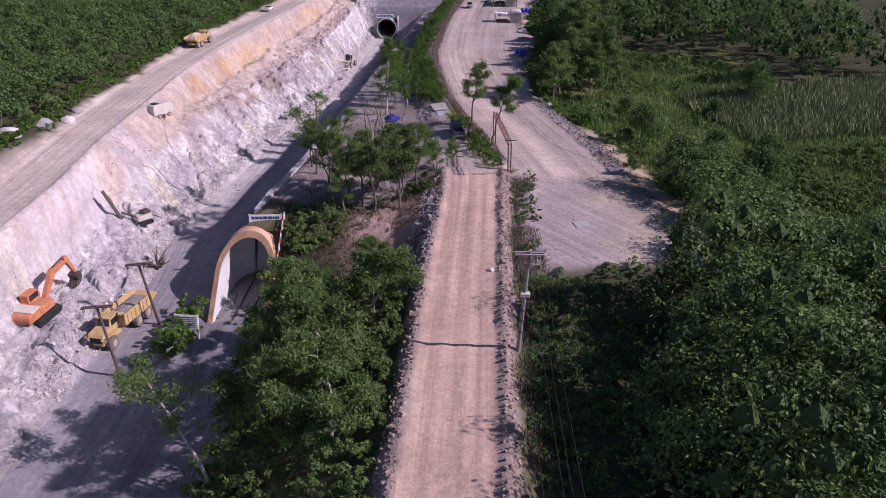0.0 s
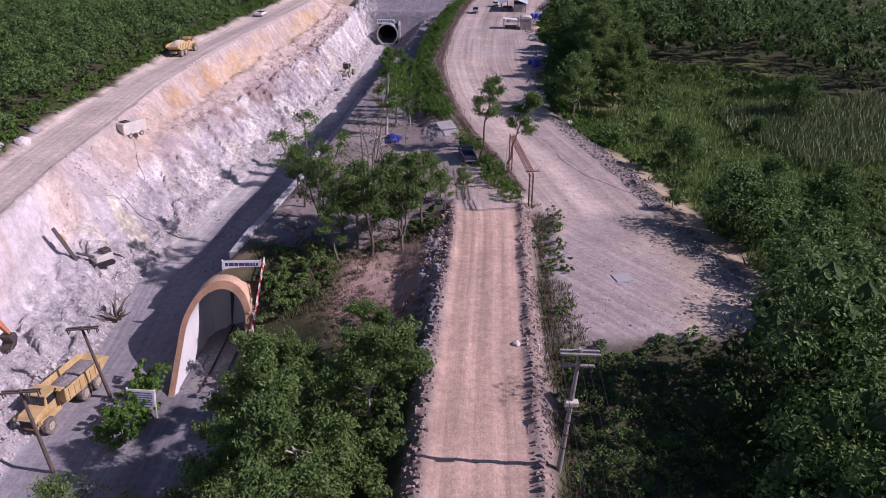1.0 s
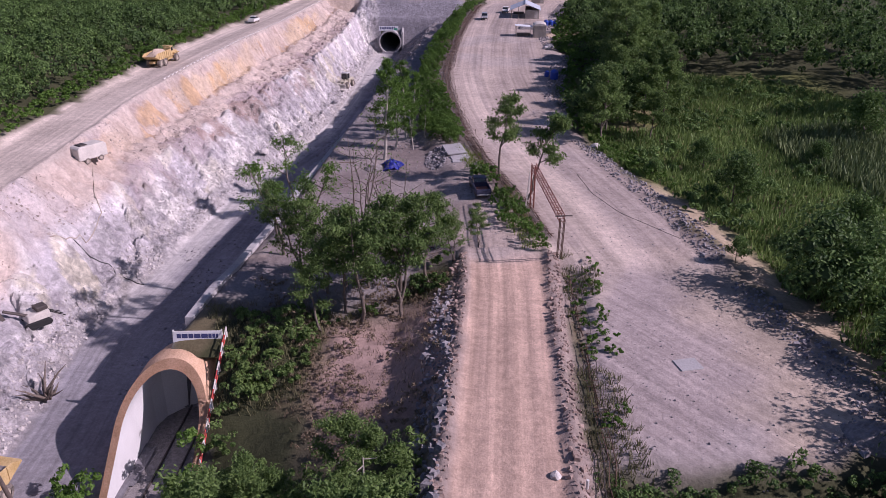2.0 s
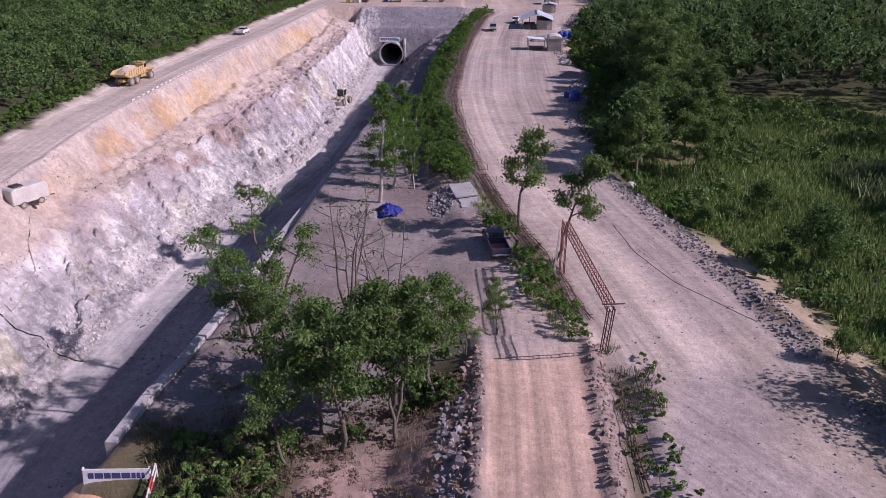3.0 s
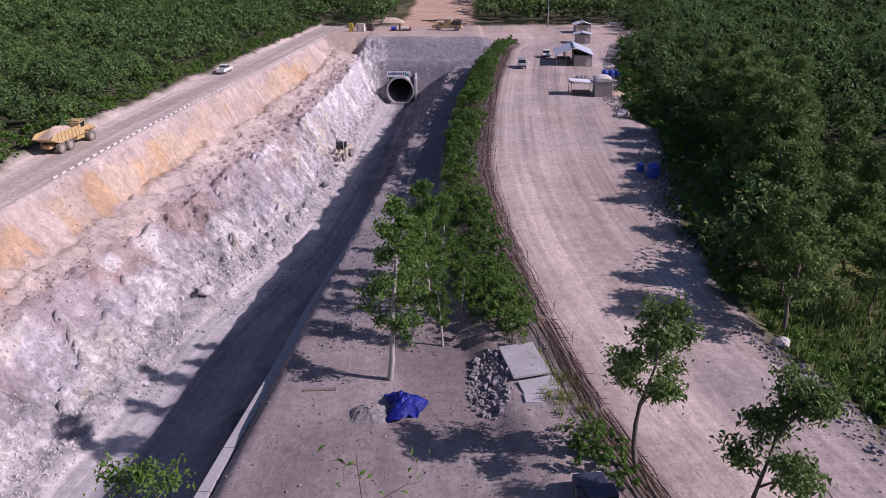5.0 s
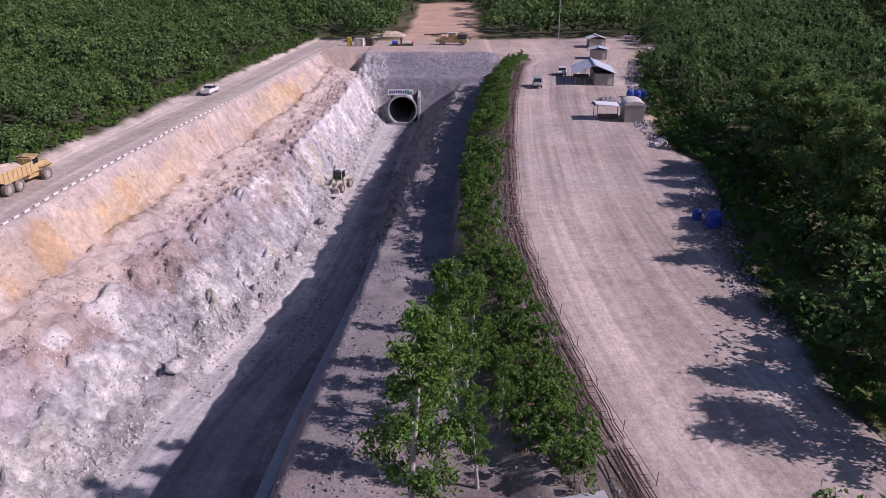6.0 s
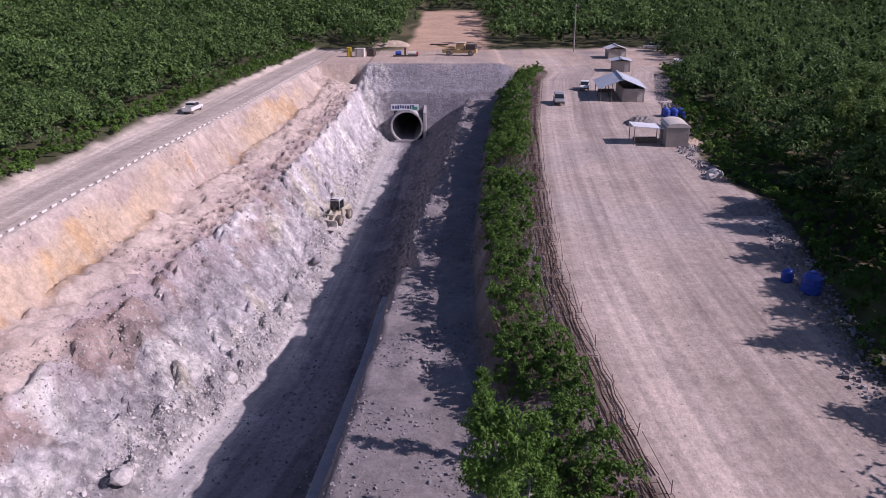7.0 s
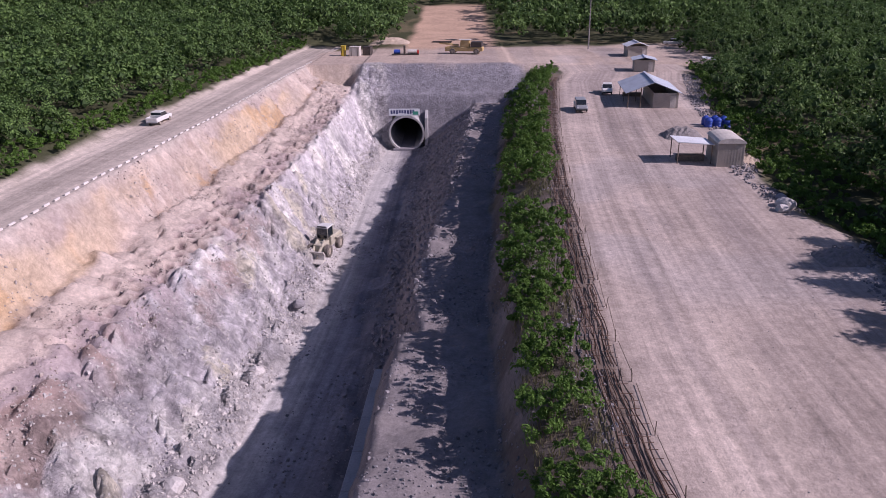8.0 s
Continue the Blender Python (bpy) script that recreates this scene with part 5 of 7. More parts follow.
def heap(bm, x0, x1, y0, y1, z0, peak, seed, n=9):
    """A heaped load with a bumpy top."""
    rng = np.random.default_rng(seed)
    g = []
    for j in range(n + 1):
        row = []
        for i in range(n + 1):
            u, v = i / n, j / n
            h = (math.sin(math.pi * u) * math.sin(math.pi * v)) ** 0.7
            row.append(bm.verts.new((x0 + (x1 - x0) * u, y0 + (y1 - y0) * v, z0 + peak * h * rng.uniform(0.8, 1.1))))
        g.append(row)
    for j in range(n):
        for i in range(n):
            bm.faces.new((g[j][i], g[j][i + 1], g[j + 1][i + 1], g[j + 1][i]))
    return bm


# ---------------------------------------------------------------- tunnels, walls
def arch_outline(r, straight, n=20):
    """Horseshoe section: (x, z) from the left foot over the crown to the right foot."""
    pts = [(-r, 0)]
    pts += [(-r * math.cos(math.pi * k / n), straight + r * math.sin(math.pi * k / n)) for k in range(n + 1)]
    return pts + [(r, 0)]


def tunnel_near():
    fz = -11.1
    root = tagged(thing("tunnel_portal", "raked tunnel mouth with orange stained rim and white lining", "tunnel", pose(TUNNEL_X, PORTAL_Y, fz)), kind="structure")
    inner, outer = arch_outline(3.05, 4.4), arch_outline(3.65, 4.4)
    rake = 10.4 / 8.05
    bend = lambda y: 0.2 * max(0.0, y - 11) ** 2
    def shell(a, front, back, flip):
        bm = B()
        rows = [[bm.verts.new((x, front(z), z)) for x, z in a]]
        y = 11.0
        while y <= back:
            rows.append([bm.verts.new((x + bend(y), y, z)) for x, z in a])
            y += 1.5
        for r0, r1 in zip(rows, rows[1:]):
            for k in range(len(a) - 1):
                f = (r0[k], r0[k + 1], r1[k + 1], r1[k])
                bm.faces.new(f[::-1] if flip else f)
        return bm
    cut = lambda z: max(0.0, z - 0.2) * rake - 0.6
    part("lining", shell(inner, lambda z: cut(z) + 0.02, 20, True), LINING, root)
    part("outer_shell", shell(outer, cut, 17, False), PORTAL, root)
    bm = B()
    a = [bm.verts.new((x, cut(z), z)) for x, z in inner]
    b = [bm.verts.new((x, cut(z), z)) for x, z in outer]
    for k in range(len(a) - 1):
        bm.faces.new((a[k], b[k], b[k + 1], a[k + 1]))
    bmesh.ops.solidify(bm, geom=bm.faces[:], thickness=0.12)
    part("portal_rim", bm, PORTAL, root, "orange stained concrete rim")
    bm = box(B(), -3.1, 3.1, -12, 14, -0.12, 0.06, 0)
    part("track_bed", bm, SPOIL, root)
    part("tunnel_end", box(B(), 6, 22, 19.6, 20, 0, 8, 0), SHOTCRETE, root)
    part("tunnel_floor", box(B(), -3.4, 18, 14.02, 20, -0.12, 0.05, 0), SHOTCRETE, root)
    for x in (-0.9, 0.9):
        part("rail", box(B(), x - 0.06, x + 0.06, -12, 14, 0.06, 0.24, 0.01), STEEL, root)


def tunnel_far():
    fz = -13.4
    root = tagged(thing("tunnel_portal", "round dark tunnel mouth with a grey concrete collar", "tunnel", pose(TUNNEL2_X, HEAD_Y, fz)), kind="structure")
    n = 28
    bm = B()
    rings = []
    for r, y in ((4.0, 3), (4.0, -2.6), (3.6, -2.6), (3.6, 40)):
        rings.append([bm.verts.new((r * math.sin(2 * math.pi * k / n), y, 4.0 + r * math.cos(2 * math.pi * k / n))) for k in range(n)])
    for a, b in zip(rings, rings[1:]):
        for k in range(n):
            bm.faces.new((a[k], a[(k + 1) % n], b[(k + 1) % n], b[k]))
    bmesh.ops.recalc_face_normals(bm, faces=bm.faces[:])
    part("collar", bm, CONCRETE, root)
    part("tunnel_floor", box(B(), -3, 3, -3, 40, -0.3, 0.75, 0.02), SHOTCRETE, root)
    part("tunnel_end", box(B(), -3.8, 3.8, 39.6, 40, 0, 8, 0), SHOTCRETE, root)
    part("side_wall", prism(B(), [(-2.2, 0), (-2.2, 7.4), (2.0, 8.6), (2.0, 0)], 4.05, 4.7, 0.05), CONCRETE, root)
    sign = thing("banner", "pale banner with green and blue marks over the tunnel", "banner", pose(TUNNEL2_X - 0.4, HEAD_Y - 2.5, fz + 8.05, -6))
    part("sheet", box(B(), -3.4, 3.4, -0.06, 0.06, 0, 1.5, 0.02), BANNER, sign)
    rng = random.Random(4)
    for k in range(9):
        x = -3.0 + k * 0.6
        part("printed_mark", box(B(), x, x + 0.42, -0.075, -0.064, 0.35 + 0.2 * rng.random(), 1.15 + 0.15 * rng.random(), 0), INK, sign)
    part("green_mark", prism(B(), [(-0.09, 0.2), (-0.078, 0.2), (-0.078, 0.9), (-0.09, 0.9)], 1.9, 3.1, 0), GREEN_INK, sign)


def retaining_wall():
    """Concrete wall along the cutting, in cast lengths."""
    root = tagged(thing("retaining_wall", "pale grey concrete retaining wall along the cutting", "wall"), kind="structure")
    ys = np.arange(93, 197, 4.5)
    for y0, y1 in zip(ys[:-1], ys[1:]):
        bm = B()
        c = []
        for y in (y0 + 0.03, y1 - 0.03):
            x, top = float(WALL_X(y)), float(WALL_Z(y)) + 0.55
            lo = float(FLOOR_Z(y)) - 0.6
            c.append([bm.verts.new(p) for p in ((x - 0.75, y, lo), (x - 0.35, y, top), (x + 0.45, y, top), (x + 0.45, y, lo))])
        for k in range(4):
            bm.faces.new((c[0][k], c[0][(k + 1) % 4], c[1][(k + 1) % 4], c[1][k]))
        bm.faces.new(c[0]), bm.faces.new(c[1][::-1])
        bmesh.ops.recalc_face_normals(bm, faces=bm.faces[:])
        bmesh.ops.bevel(bm, geom=bm.edges[:], offset=0.03, segments=1, affect="EDGES")
        part("wall_length", bm, CONCRETE, root)


tunnel_near()
tunnel_far()
retaining_wall()


# ---------------------------------------------------------------- machines
def dump_truck(x, y, turn, load, label):
    """Articulated hauler, nose to +y, about ten metres long."""
    root = thing("dump_truck", label, "truck", pose(x, y, gz(x, y) - 0.03, 0, 0, turn), "yellow dump trucks")
    part("rear_frame", box(B(), -0.5, 0.5, -4.6, 1.6, 0.85, 1.35, 0.05), YELLOW, root)
    part("front_frame", box(B(), -0.65, 0.65, 1.3, 4.9, 0.75, 1.35, 0.05), YELLOW, root)
    part("bonnet", prism(B(), [(3.3, 1.35), (5.1, 1.2), (5.2, 1.9), (4.9, 2.35), (3.3, 2.5)], -0.95, 0.95, 0.08), YELLOW, root)
    part("grille", box(B(), -0.7, 0.7, 5.12, 5.24, 1.3, 1.95, 0.02), BLACK, root)
    cab = part("cab", prism(B(), [(1.75, 1.4), (3.4, 1.4), (3.4, 2.4), (3.15, 3.35), (1.75, 3.35)], -0.75, 0.95, 0.06), YELLOW, root)
    part("windscreen", prism(B(), [(3.43, 2.42), (3.47, 2.42), (3.23, 3.2), (3.19, 3.2)], -0.62, 0.82, 0), GLASS, cab)
    for sx in (-0.765, 0.955):
        part("side_window", box(B(), sx - 0.015, sx + 0.025, 1.95, 3.1, 2.45, 3.15, 0), GLASS, cab)
    part("roof", box(B(), -0.85, 1.05, 1.6, 3.35, 3.36, 3.46, 0.03), YELLOW, cab)
    part("exhaust", rod(B(), (-0.95, 2.0, 1.6), (-0.95, 2.0, 3.5), 0.09), STEEL, root)
    for s in (-1, 1):
        part("mudguard", prism(B(), [(2.9, 1.85), (3.0, 2.0), (5.0, 2.0), (5.1, 1.75), (4.9, 1.75), (4.8, 1.88), (3.1, 1.88)], s * 1.0 - 0.4, s * 1.0 + 0.4, 0.02), YELLOW, root)
        part("headlight", box(B(), s * 0.8 - 0.14, s * 0.8 + 0.14, 5.16, 5.26, 1.62, 1.86, 0.02), WHITE, root)
        wheel(root, s * 1.15, 3.9, 0.82, 0.62)
        wheel(root, s * 1.15, -1.3, 0.82, 0.62)
        wheel(root, s * 1.15, -3.2, 0.82, 0.62)
    # tipping body: floor, sides with ribs, head board and tail chute
    tub = part("tipping_body", prism(B(), [(1.35, 1.7), (1.35, 1.85), (-3.6, 1.75), (-5.4, 2.4), (-5.4, 2.25), (-3.7, 1.55)], -1.35, 1.35, 0.02), YELLOW, root)
    for s in (-1, 1):
        bm = prism(B(), [(1.4, 1.6), (1.5, 3.0), (-4.4, 2.85), (-5.4, 2.3), (-3.6, 1.5)], s * 1.38 - 0.06, s * 1.38 + 0.06, 0.02)
        part("side_board", bm, YELLOW, tub)
        for k in range(7):
            part("rib", box(B(), s * 1.47 - 0.06, s * 1.47 + 0.06, -3.9 + k * 0.8, -3.75 + k * 0.8, 1.7, 2.85, 0.02), YELLOW, tub)
    part("head_board", box(B(), -1.4, 1.4, 1.38, 1.5, 1.6, 3.25, 0.03), YELLOW, tub)
    part("canopy_lip", box(B(), -1.4, 1.4, 1.45, 2.1, 3.2, 3.3, 0.02), YELLOW, tub)
    part("load", heap(B(), -1.3, 1.3, -4.6, 1.3, 2.2, 1.3 if load is SAND else 0.55, 7), load, tub)
    return root


def excavator(x, y, turn):
    """Crawler excavator, boom to +y."""
    root = thing("excavator", "orange crawler excavator with bent boom on rubble", "excavator", pose(x, y, gz(x, y) - 0.1, 3, 2, turn))
    for s in (-1, 1):
        tr = part("crawler_track", prism(B(), [(-2.1, 0.25), (-1.8, 0.0), (1.8, 0.0), (2.1, 0.25), (2.1, 0.6), (1.8, 0.9), (-1.8, 0.9), (-2.1, 0.6)], s * 1.25 - 0.32, s * 1.25 + 0.32, 0.03), BLACK, root)
        for k in range(12):
            part("shoe", box(B(), s * 1.25 - 0.34, s * 1.25 + 0.34, -1.8 + k * 0.31, -1.6 + k * 0.31, 0.88, 0.95, 0), STEEL, tr)
    part("undercarriage", box(B(), -0.95, 0.95, -1.0, 1.0, 0.35, 1.0, 0.05), STEEL, root)
    part("house", prism(B(), [(-2.9, 1.15), (1.4, 1.05), (1.4, 1.9), (-0.9, 2.15), (-2.6, 2.15), (-2.95, 1.8)], -1.4, 1.4, 0.1), ORANGE, root)
    part("counterweight", prism(B(), [(-3.1, 1.1), (-2.5, 1.1), (-2.5, 2.1), (-2.9, 2.1), (-3.15, 1.7)], -1.42, 1.42, 0.12), ORANGE, root)
    part("engine_cover", box(B(), -1.3, 1.3, -2.4, -0.9, 2.12, 2.26, 0.05), WHITE_DUSTY, root)
    cab = part("cab", prism(B(), [(-0.5, 1.9), (1.5, 1.9), (1.6, 2.4), (1.3, 3.0), (-0.5, 3.0)], -1.4, -0.35, 0.06), ORANGE, root)
    part("windscreen", prism(B(), [(1.63, 2.4), (1.66, 2.4), (1.36, 2.93), (1.33, 2.93)], -1.3, -0.45, 0), GLASS, cab)
    for sx in (-1.42, -0.335):
        part("side_window", box(B(), sx - 0.015, sx + 0.015, -0.3, 1.2, 2.2, 2.88, 0), GLASS, cab)
    part("boom", prism(B(), [(0.9, 1.6), (1.3, 1.5), (3.6, 3.7), (6.1, 4.0), (6.1, 4.35), (3.3, 4.45), (2.9, 4.2)], -0.05, 0.55, 0.05), ORANGE, root)
    part("stick", prism(B(), [(5.6, 4.6), (6.2, 4.7), (7.3, 2.1), (7.05, 1.9), (5.9, 3.9)], 0.02, 0.48, 0.04), ORANGE, root)
    bk = part("bucket", prism(B(), [(6.5, 1.9), (7.4, 2.0), (7.6, 1.4), (7.2, 0.7), (6.6, 0.45), (6.2, 0.65), (6.8, 1.1)], -0.35, 0.85, 0.04), STEEL, root)
    for k in range(4):
        part("tooth", box(B(), -0.3 + k * 0.34, -0.16 + k * 0.34, 6.0, 6.3, 0.5, 0.66, 0.02), STEEL, bk)
    for a, b in (((0.25, 1.3, 1.7), (0.25, 3.4, 3.6)), ((0.25, 3.6, 4.5), (0.25, 5.7, 4.75)), ((0.25, 6.2, 4.3), (0.25, 7.3, 2.2))):
        part("ram", rod(B(), a, b, 0.09), STEEL, root)
    return root


def wheel_loader(x, y, turn):
    """Wheel loader, bucket to +y."""
    root = thing("wheel_loader", "dusty cream wheel loader with lowered bucket", "loader", pose(x, y, gz(x, y), 0, 0, turn) @ Matrix.Scale(1.12, 4))
    body = mat("dusty_cream_paint", (0.48, 0.44, 0.36), 0.75, 0.0, 0.25, 1.2, 0.2)
    part("rear_body", prism(B(), [(-3.6, 1.0), (-0.4, 0.9), (-0.4, 2.1), (-3.2, 2.1), (-3.6, 1.7)], -0.9, 0.9, 0.08), body, root)
    part("front_frame", box(B(), -0.6, 0.6, -0.4, 1.7, 0.7, 1.7, 0.06), body, root)
    cab = part("cab", prism(B(), [(-1.3, 2.0), (0.2, 2.0), (0.35, 2.5), (0.15, 3.3), (-1.3, 3.3)], -0.7, 0.7, 0.05), GLASS, root)
    part("roof", box(B(), -0.8, 0.8, -1.45, 0.3, 3.3, 3.45, 0.04), WHITE, cab)
    for sx in (-0.7, 0.7):
        for yy in (-1.28, 0.2):
            part("cab_post", box(B(), sx - 0.05, sx + 0.05, yy - 0.05, yy + 0.05, 2.0, 3.3, 0), body, cab)
    for s in (-1, 1):
        wheel(root, s * 1.05, 1.1, 0.8, 0.58)
        wheel(root, s * 1.05, -2.2, 0.8, 0.58)
        part("lift_arm", prism(B(), [(0.4, 1.8), (0.7, 2.1), (3.0, 0.8), (3.0, 0.45), (2.6, 0.5)], s * 0.45 - 0.1, s * 0.45 + 0.1, 0.03), body, root)
        part("mudguard", box(B(), s * 1.0 - 0.32, s * 1.0 + 0.32, -3.0, -1.3, 1.65, 1.75, 0.03), body, root)
    part("bucket", prism(B(), [(2.7, 0.1), (3.9, 0.1), (3.9, 0.2), (3.0, 0.35), (2.85, 0.9), (3.2, 1.35), (3.05, 1.4), (2.6, 0.9)], -1.4, 1.4, 0.02), WHITE_DUSTY, root)
    part("lamp_bar", box(B(), -0.6, 0.6, 0.1, 0.3, 3.45, 3.55, 0.02), BLACK, cab)


def pickup(x, y, turn, paint, label, bed=BLACK, long=0.0, van=False, group="", rear=-0.62):
    """Pick-up or closed car, nose to +y."""
    root = thing("pickup_truck" if not van else "car", label, "pickup" if not van else "car", pose(x, y, gz(x, y) + 0.02, 0, 0, turn), group)
    L = 2.6 + long
    low = [(-L, 0.45), (2.5, 0.4), (2.6, 0.75), (2.45, 1.02), (1.15, 1.12), (-L, 1.12)]
    if van:
        part("body", prism(B(), low, -0.9, 0.9, 0.1), paint, root)
        cab = part("cabin", prism(B(), [(-L + 0.1, 1.1), (1.35, 1.1), (0.55, 1.75), (-L + 0.45, 1.78)], -0.8, 0.8, 0.08), GLASS, root)
        part("roof", prism(B(), [(0.5, 1.74), (0.45, 1.83), (-L + 0.5, 1.85), (-L + 0.4, 1.75)], -0.78, 0.78, 0.03), paint, cab)
    else:
        part("body", prism(B(), [(rear - 0.03, 0.45), (2.5, 0.4), (2.6, 0.75), (2.45, 1.02), (1.15, 1.12), (rear - 0.03, 1.12)], -0.9, 0.9, 0.1), paint, root)
        cab = part("cab", prism(B(), [(rear, 1.1), (1.4, 1.08), (0.6, 1.68), (rear + 0.17, 1.7)], -0.8, 0.8, 0.06), GLASS, root)
        part("roof", prism(B(), [(0.62, 1.66), (0.5, 1.77), (rear + 0.17, 1.78), (rear + 0.1, 1.66)], -0.79, 0.79, 0.03), paint, cab)
        part("bed_floor", box(B(), -0.85, 0.85, -L, rear - 0.06, 0.5, 0.66, 0.01), bed, root)
        for s in (-1, 1):
            part("bed_side", box(B(), s * 0.87 - 0.05, s * 0.87 + 0.05, -L, rear - 0.06, 0.5, 1.16, 0.03), paint, root)
        part("tailgate", box(B(), -0.86, 0.86, -L - 0.06, -L + 0.02, 0.55, 1.14, 0.02), paint, root)
        part("head_rail", box(B(), -0.86, 0.86, rear - 0.12, rear - 0.06, 0.6, 1.3, 0.02), paint, root)
        for k in range(7):
            part("bed_slat", box(B(), -0.78 + k * 0.225, -0.6 + k * 0.225, -L + 0.05, rear - 0.14, 0.665, 0.695, 0), bed, root)
    for s in (-1, 1):
        for yy in (1.65, -L + 0.95):
            wheel(root, s * 0.8, yy, 0.36, 0.22)
        part("headlight", box(B(), s * 0.68 - 0.16, s * 0.68 + 0.16, 2.46, 2.58, 0.75, 0.92, 0.02), WHITE, root)
        part("mirror", box(B(), s * 1.0 - 0.1, s * 1.0 + 0.1, 1.0, 1.1, 1.15, 1.32, 0.02), paint, root)
    part("bumper", box(B(), -0.85, 0.85, 2.5, 2.68, 0.42, 0.62, 0.03), BLACK, root)
    part("rear_bumper", box(B(), -0.8, 0.8, -L - 0.2, -L - 0.06, 0.42, 0.58, 0.02), SILVER, root)
    return root


def compressor_unit(x, y, turn):
    root = thing("compressor", "dusty white compressor unit with hoses on the bench", "machine", pose(x, y, gz(x, y) + 0.02, 0, 0, turn))
    part("housing", prism(B(), [(-2.2, 0.6), (2.2, 0.6), (2.2, 2.2), (1.9, 2.45), (-1.9, 2.5), (-2.2, 2.2)], -1.05, 1.05, 0.08), WHITE_DUSTY, root)
    part("rear_grille", box(B(), -0.9, 0.9, -2.26, -2.2, 0.8, 2.1, 0.02), STEEL, root)
    for k in range(3):
        part("side_door", box(B(), 1.05, 1.09, -1.9 + k * 1.3, -0.75 + k * 1.3, 0.8, 2.1, 0.02), WHITE_DUSTY, root)
    part("roof_vent", box(B(), -0.6, 0.6, 0.4, 1.5, 2.48, 2.62, 0.03), STEEL, root)
    part("draw_bar", rod(B(), (0, -2.2, 0.55), (0.4, -3.6, 0.2), 0.07), STEEL, root)
    for s in (-1, 1):
        wheel(root, s * 0.95, 1.0, 0.42, 0.25)
        wheel(root, s * 0.95, -1.1, 0.42, 0.25)


def drill_rig(x, y, turn):
    root = thing("drilling_jumbo", "yellow and black drilling machine on wheels", "machine", pose(x, y, gz(x, y), 0, 0, turn))
    part("chassis", box(B(), -1.1, 1.1, -5, 4.5, 0.7, 1.7, 0.1), YELLOW, root)
    part("engine_box", box(B(), -1.15, 1.15, -4.8, -2.0, 1.7, 3.0, 0.12), STEEL, root)
    part("cab", prism(B(), [(-1.6, 1.7), (0.8, 1.7), (0.6, 3.2), (-1.6, 3.3)], -1.0, 1.0, 0.08), YELLOW, root)
    part("cab_roof", box(B(), -1.2, 1.2, -1.9, 1.0, 3.35, 3.5, 0.04), WHITE_DUSTY, root)
    for s in (-0.6, 0.6):
        part("boom", rod(B(), (s, 1.2, 2.0), (s * 1.2, 6.0, 2.6), 0.2, 0.14), YELLOW, root)
        part("feed_rail", box(B(), s * 1.2 - 0.12, s * 1.2 + 0.12, 3.0, 8.0, 2.7, 2.95, 0.03), STEEL, root)
    for s in (-1, 1):
        for yy in (-3.4, 2.6):
            wheel(root, s * 1.1, yy, 0.7, 0.5)


dump_truck(-37.0, 76.2, 170, SPOIL, "yellow articulated dump truck loaded with grey rock")
dump_truck(-60.6, 190.5, -7, SAND, "yellow articulated dump truck heaped with pale sand")
excavator(-45.0, 73.6, -8)
wheel_loader(-29.8, 236.6, 165)
pickup(2.2, 121.2, 8, NAVY, "dark blue pick-up with faded red load bed", BED_RED, 0.5)
pickup(-57.2, 254.5, -4, WHITE, "white pick-up driving on the haul road", BLACK, 0.1, rear=-1.15)
pickup(8.4, 262, 177, SILVER, "silver grey people carrier on the dirt road", van=True)
pickup(15.6, 278, 170, WHITE, "white pick-up parked beside the tin-roofed house", BLACK, rear=-1.15)
pickup(47, 352, 80, WHITE, "white pick-up parked at the far end of the yard", BLACK, rear=-1.15)
compressor_unit(-50.9, 133.4, 150)
drill_rig(-10, 334, 80)


# ---------------------------------------------------------------- sheds and yard
def ribbed_roof(bm, x0, x1, y0, y1, z0, z1, n):
    """A sheet that slopes along x with raised ribs."""
    nn = n * 4
    top, low = [], []
    for k in range(nn + 1):
        y = y0 + (y1 - y0) * k / nn
        h = 0.05 if k % 4 == 0 else 0.0
        top.append((bm.verts.new((x0, y, z0 + h)), bm.verts.new((x1, y, z1 + h))))
        low.append((bm.verts.new((x0, y, z0 - 0.05)), bm.verts.new((x1, y, z1 - 0.05))))
    for k in range(nn):
        bm.faces.new((top[k][0], top[k][1], top[k + 1][1], top[k + 1][0]))
        bm.faces.new((low[k][0], low[k + 1][0], low[k + 1][1], low[k][1]))
    bm.faces.new((top[0][0], low[0][0], low[0][1], top[0][1]))
    bm.faces.new((top[-1][0], top[-1][1], low[-1][1], low[-1][0]))
    for side in (0, 1):
        for k in range(nn):
            bm.faces.new((top[k][side], top[k + 1][side], low[k + 1][side], low[k][side]))
    bmesh.ops.recalc_face_normals(bm, faces=bm.faces[:])
    return bm


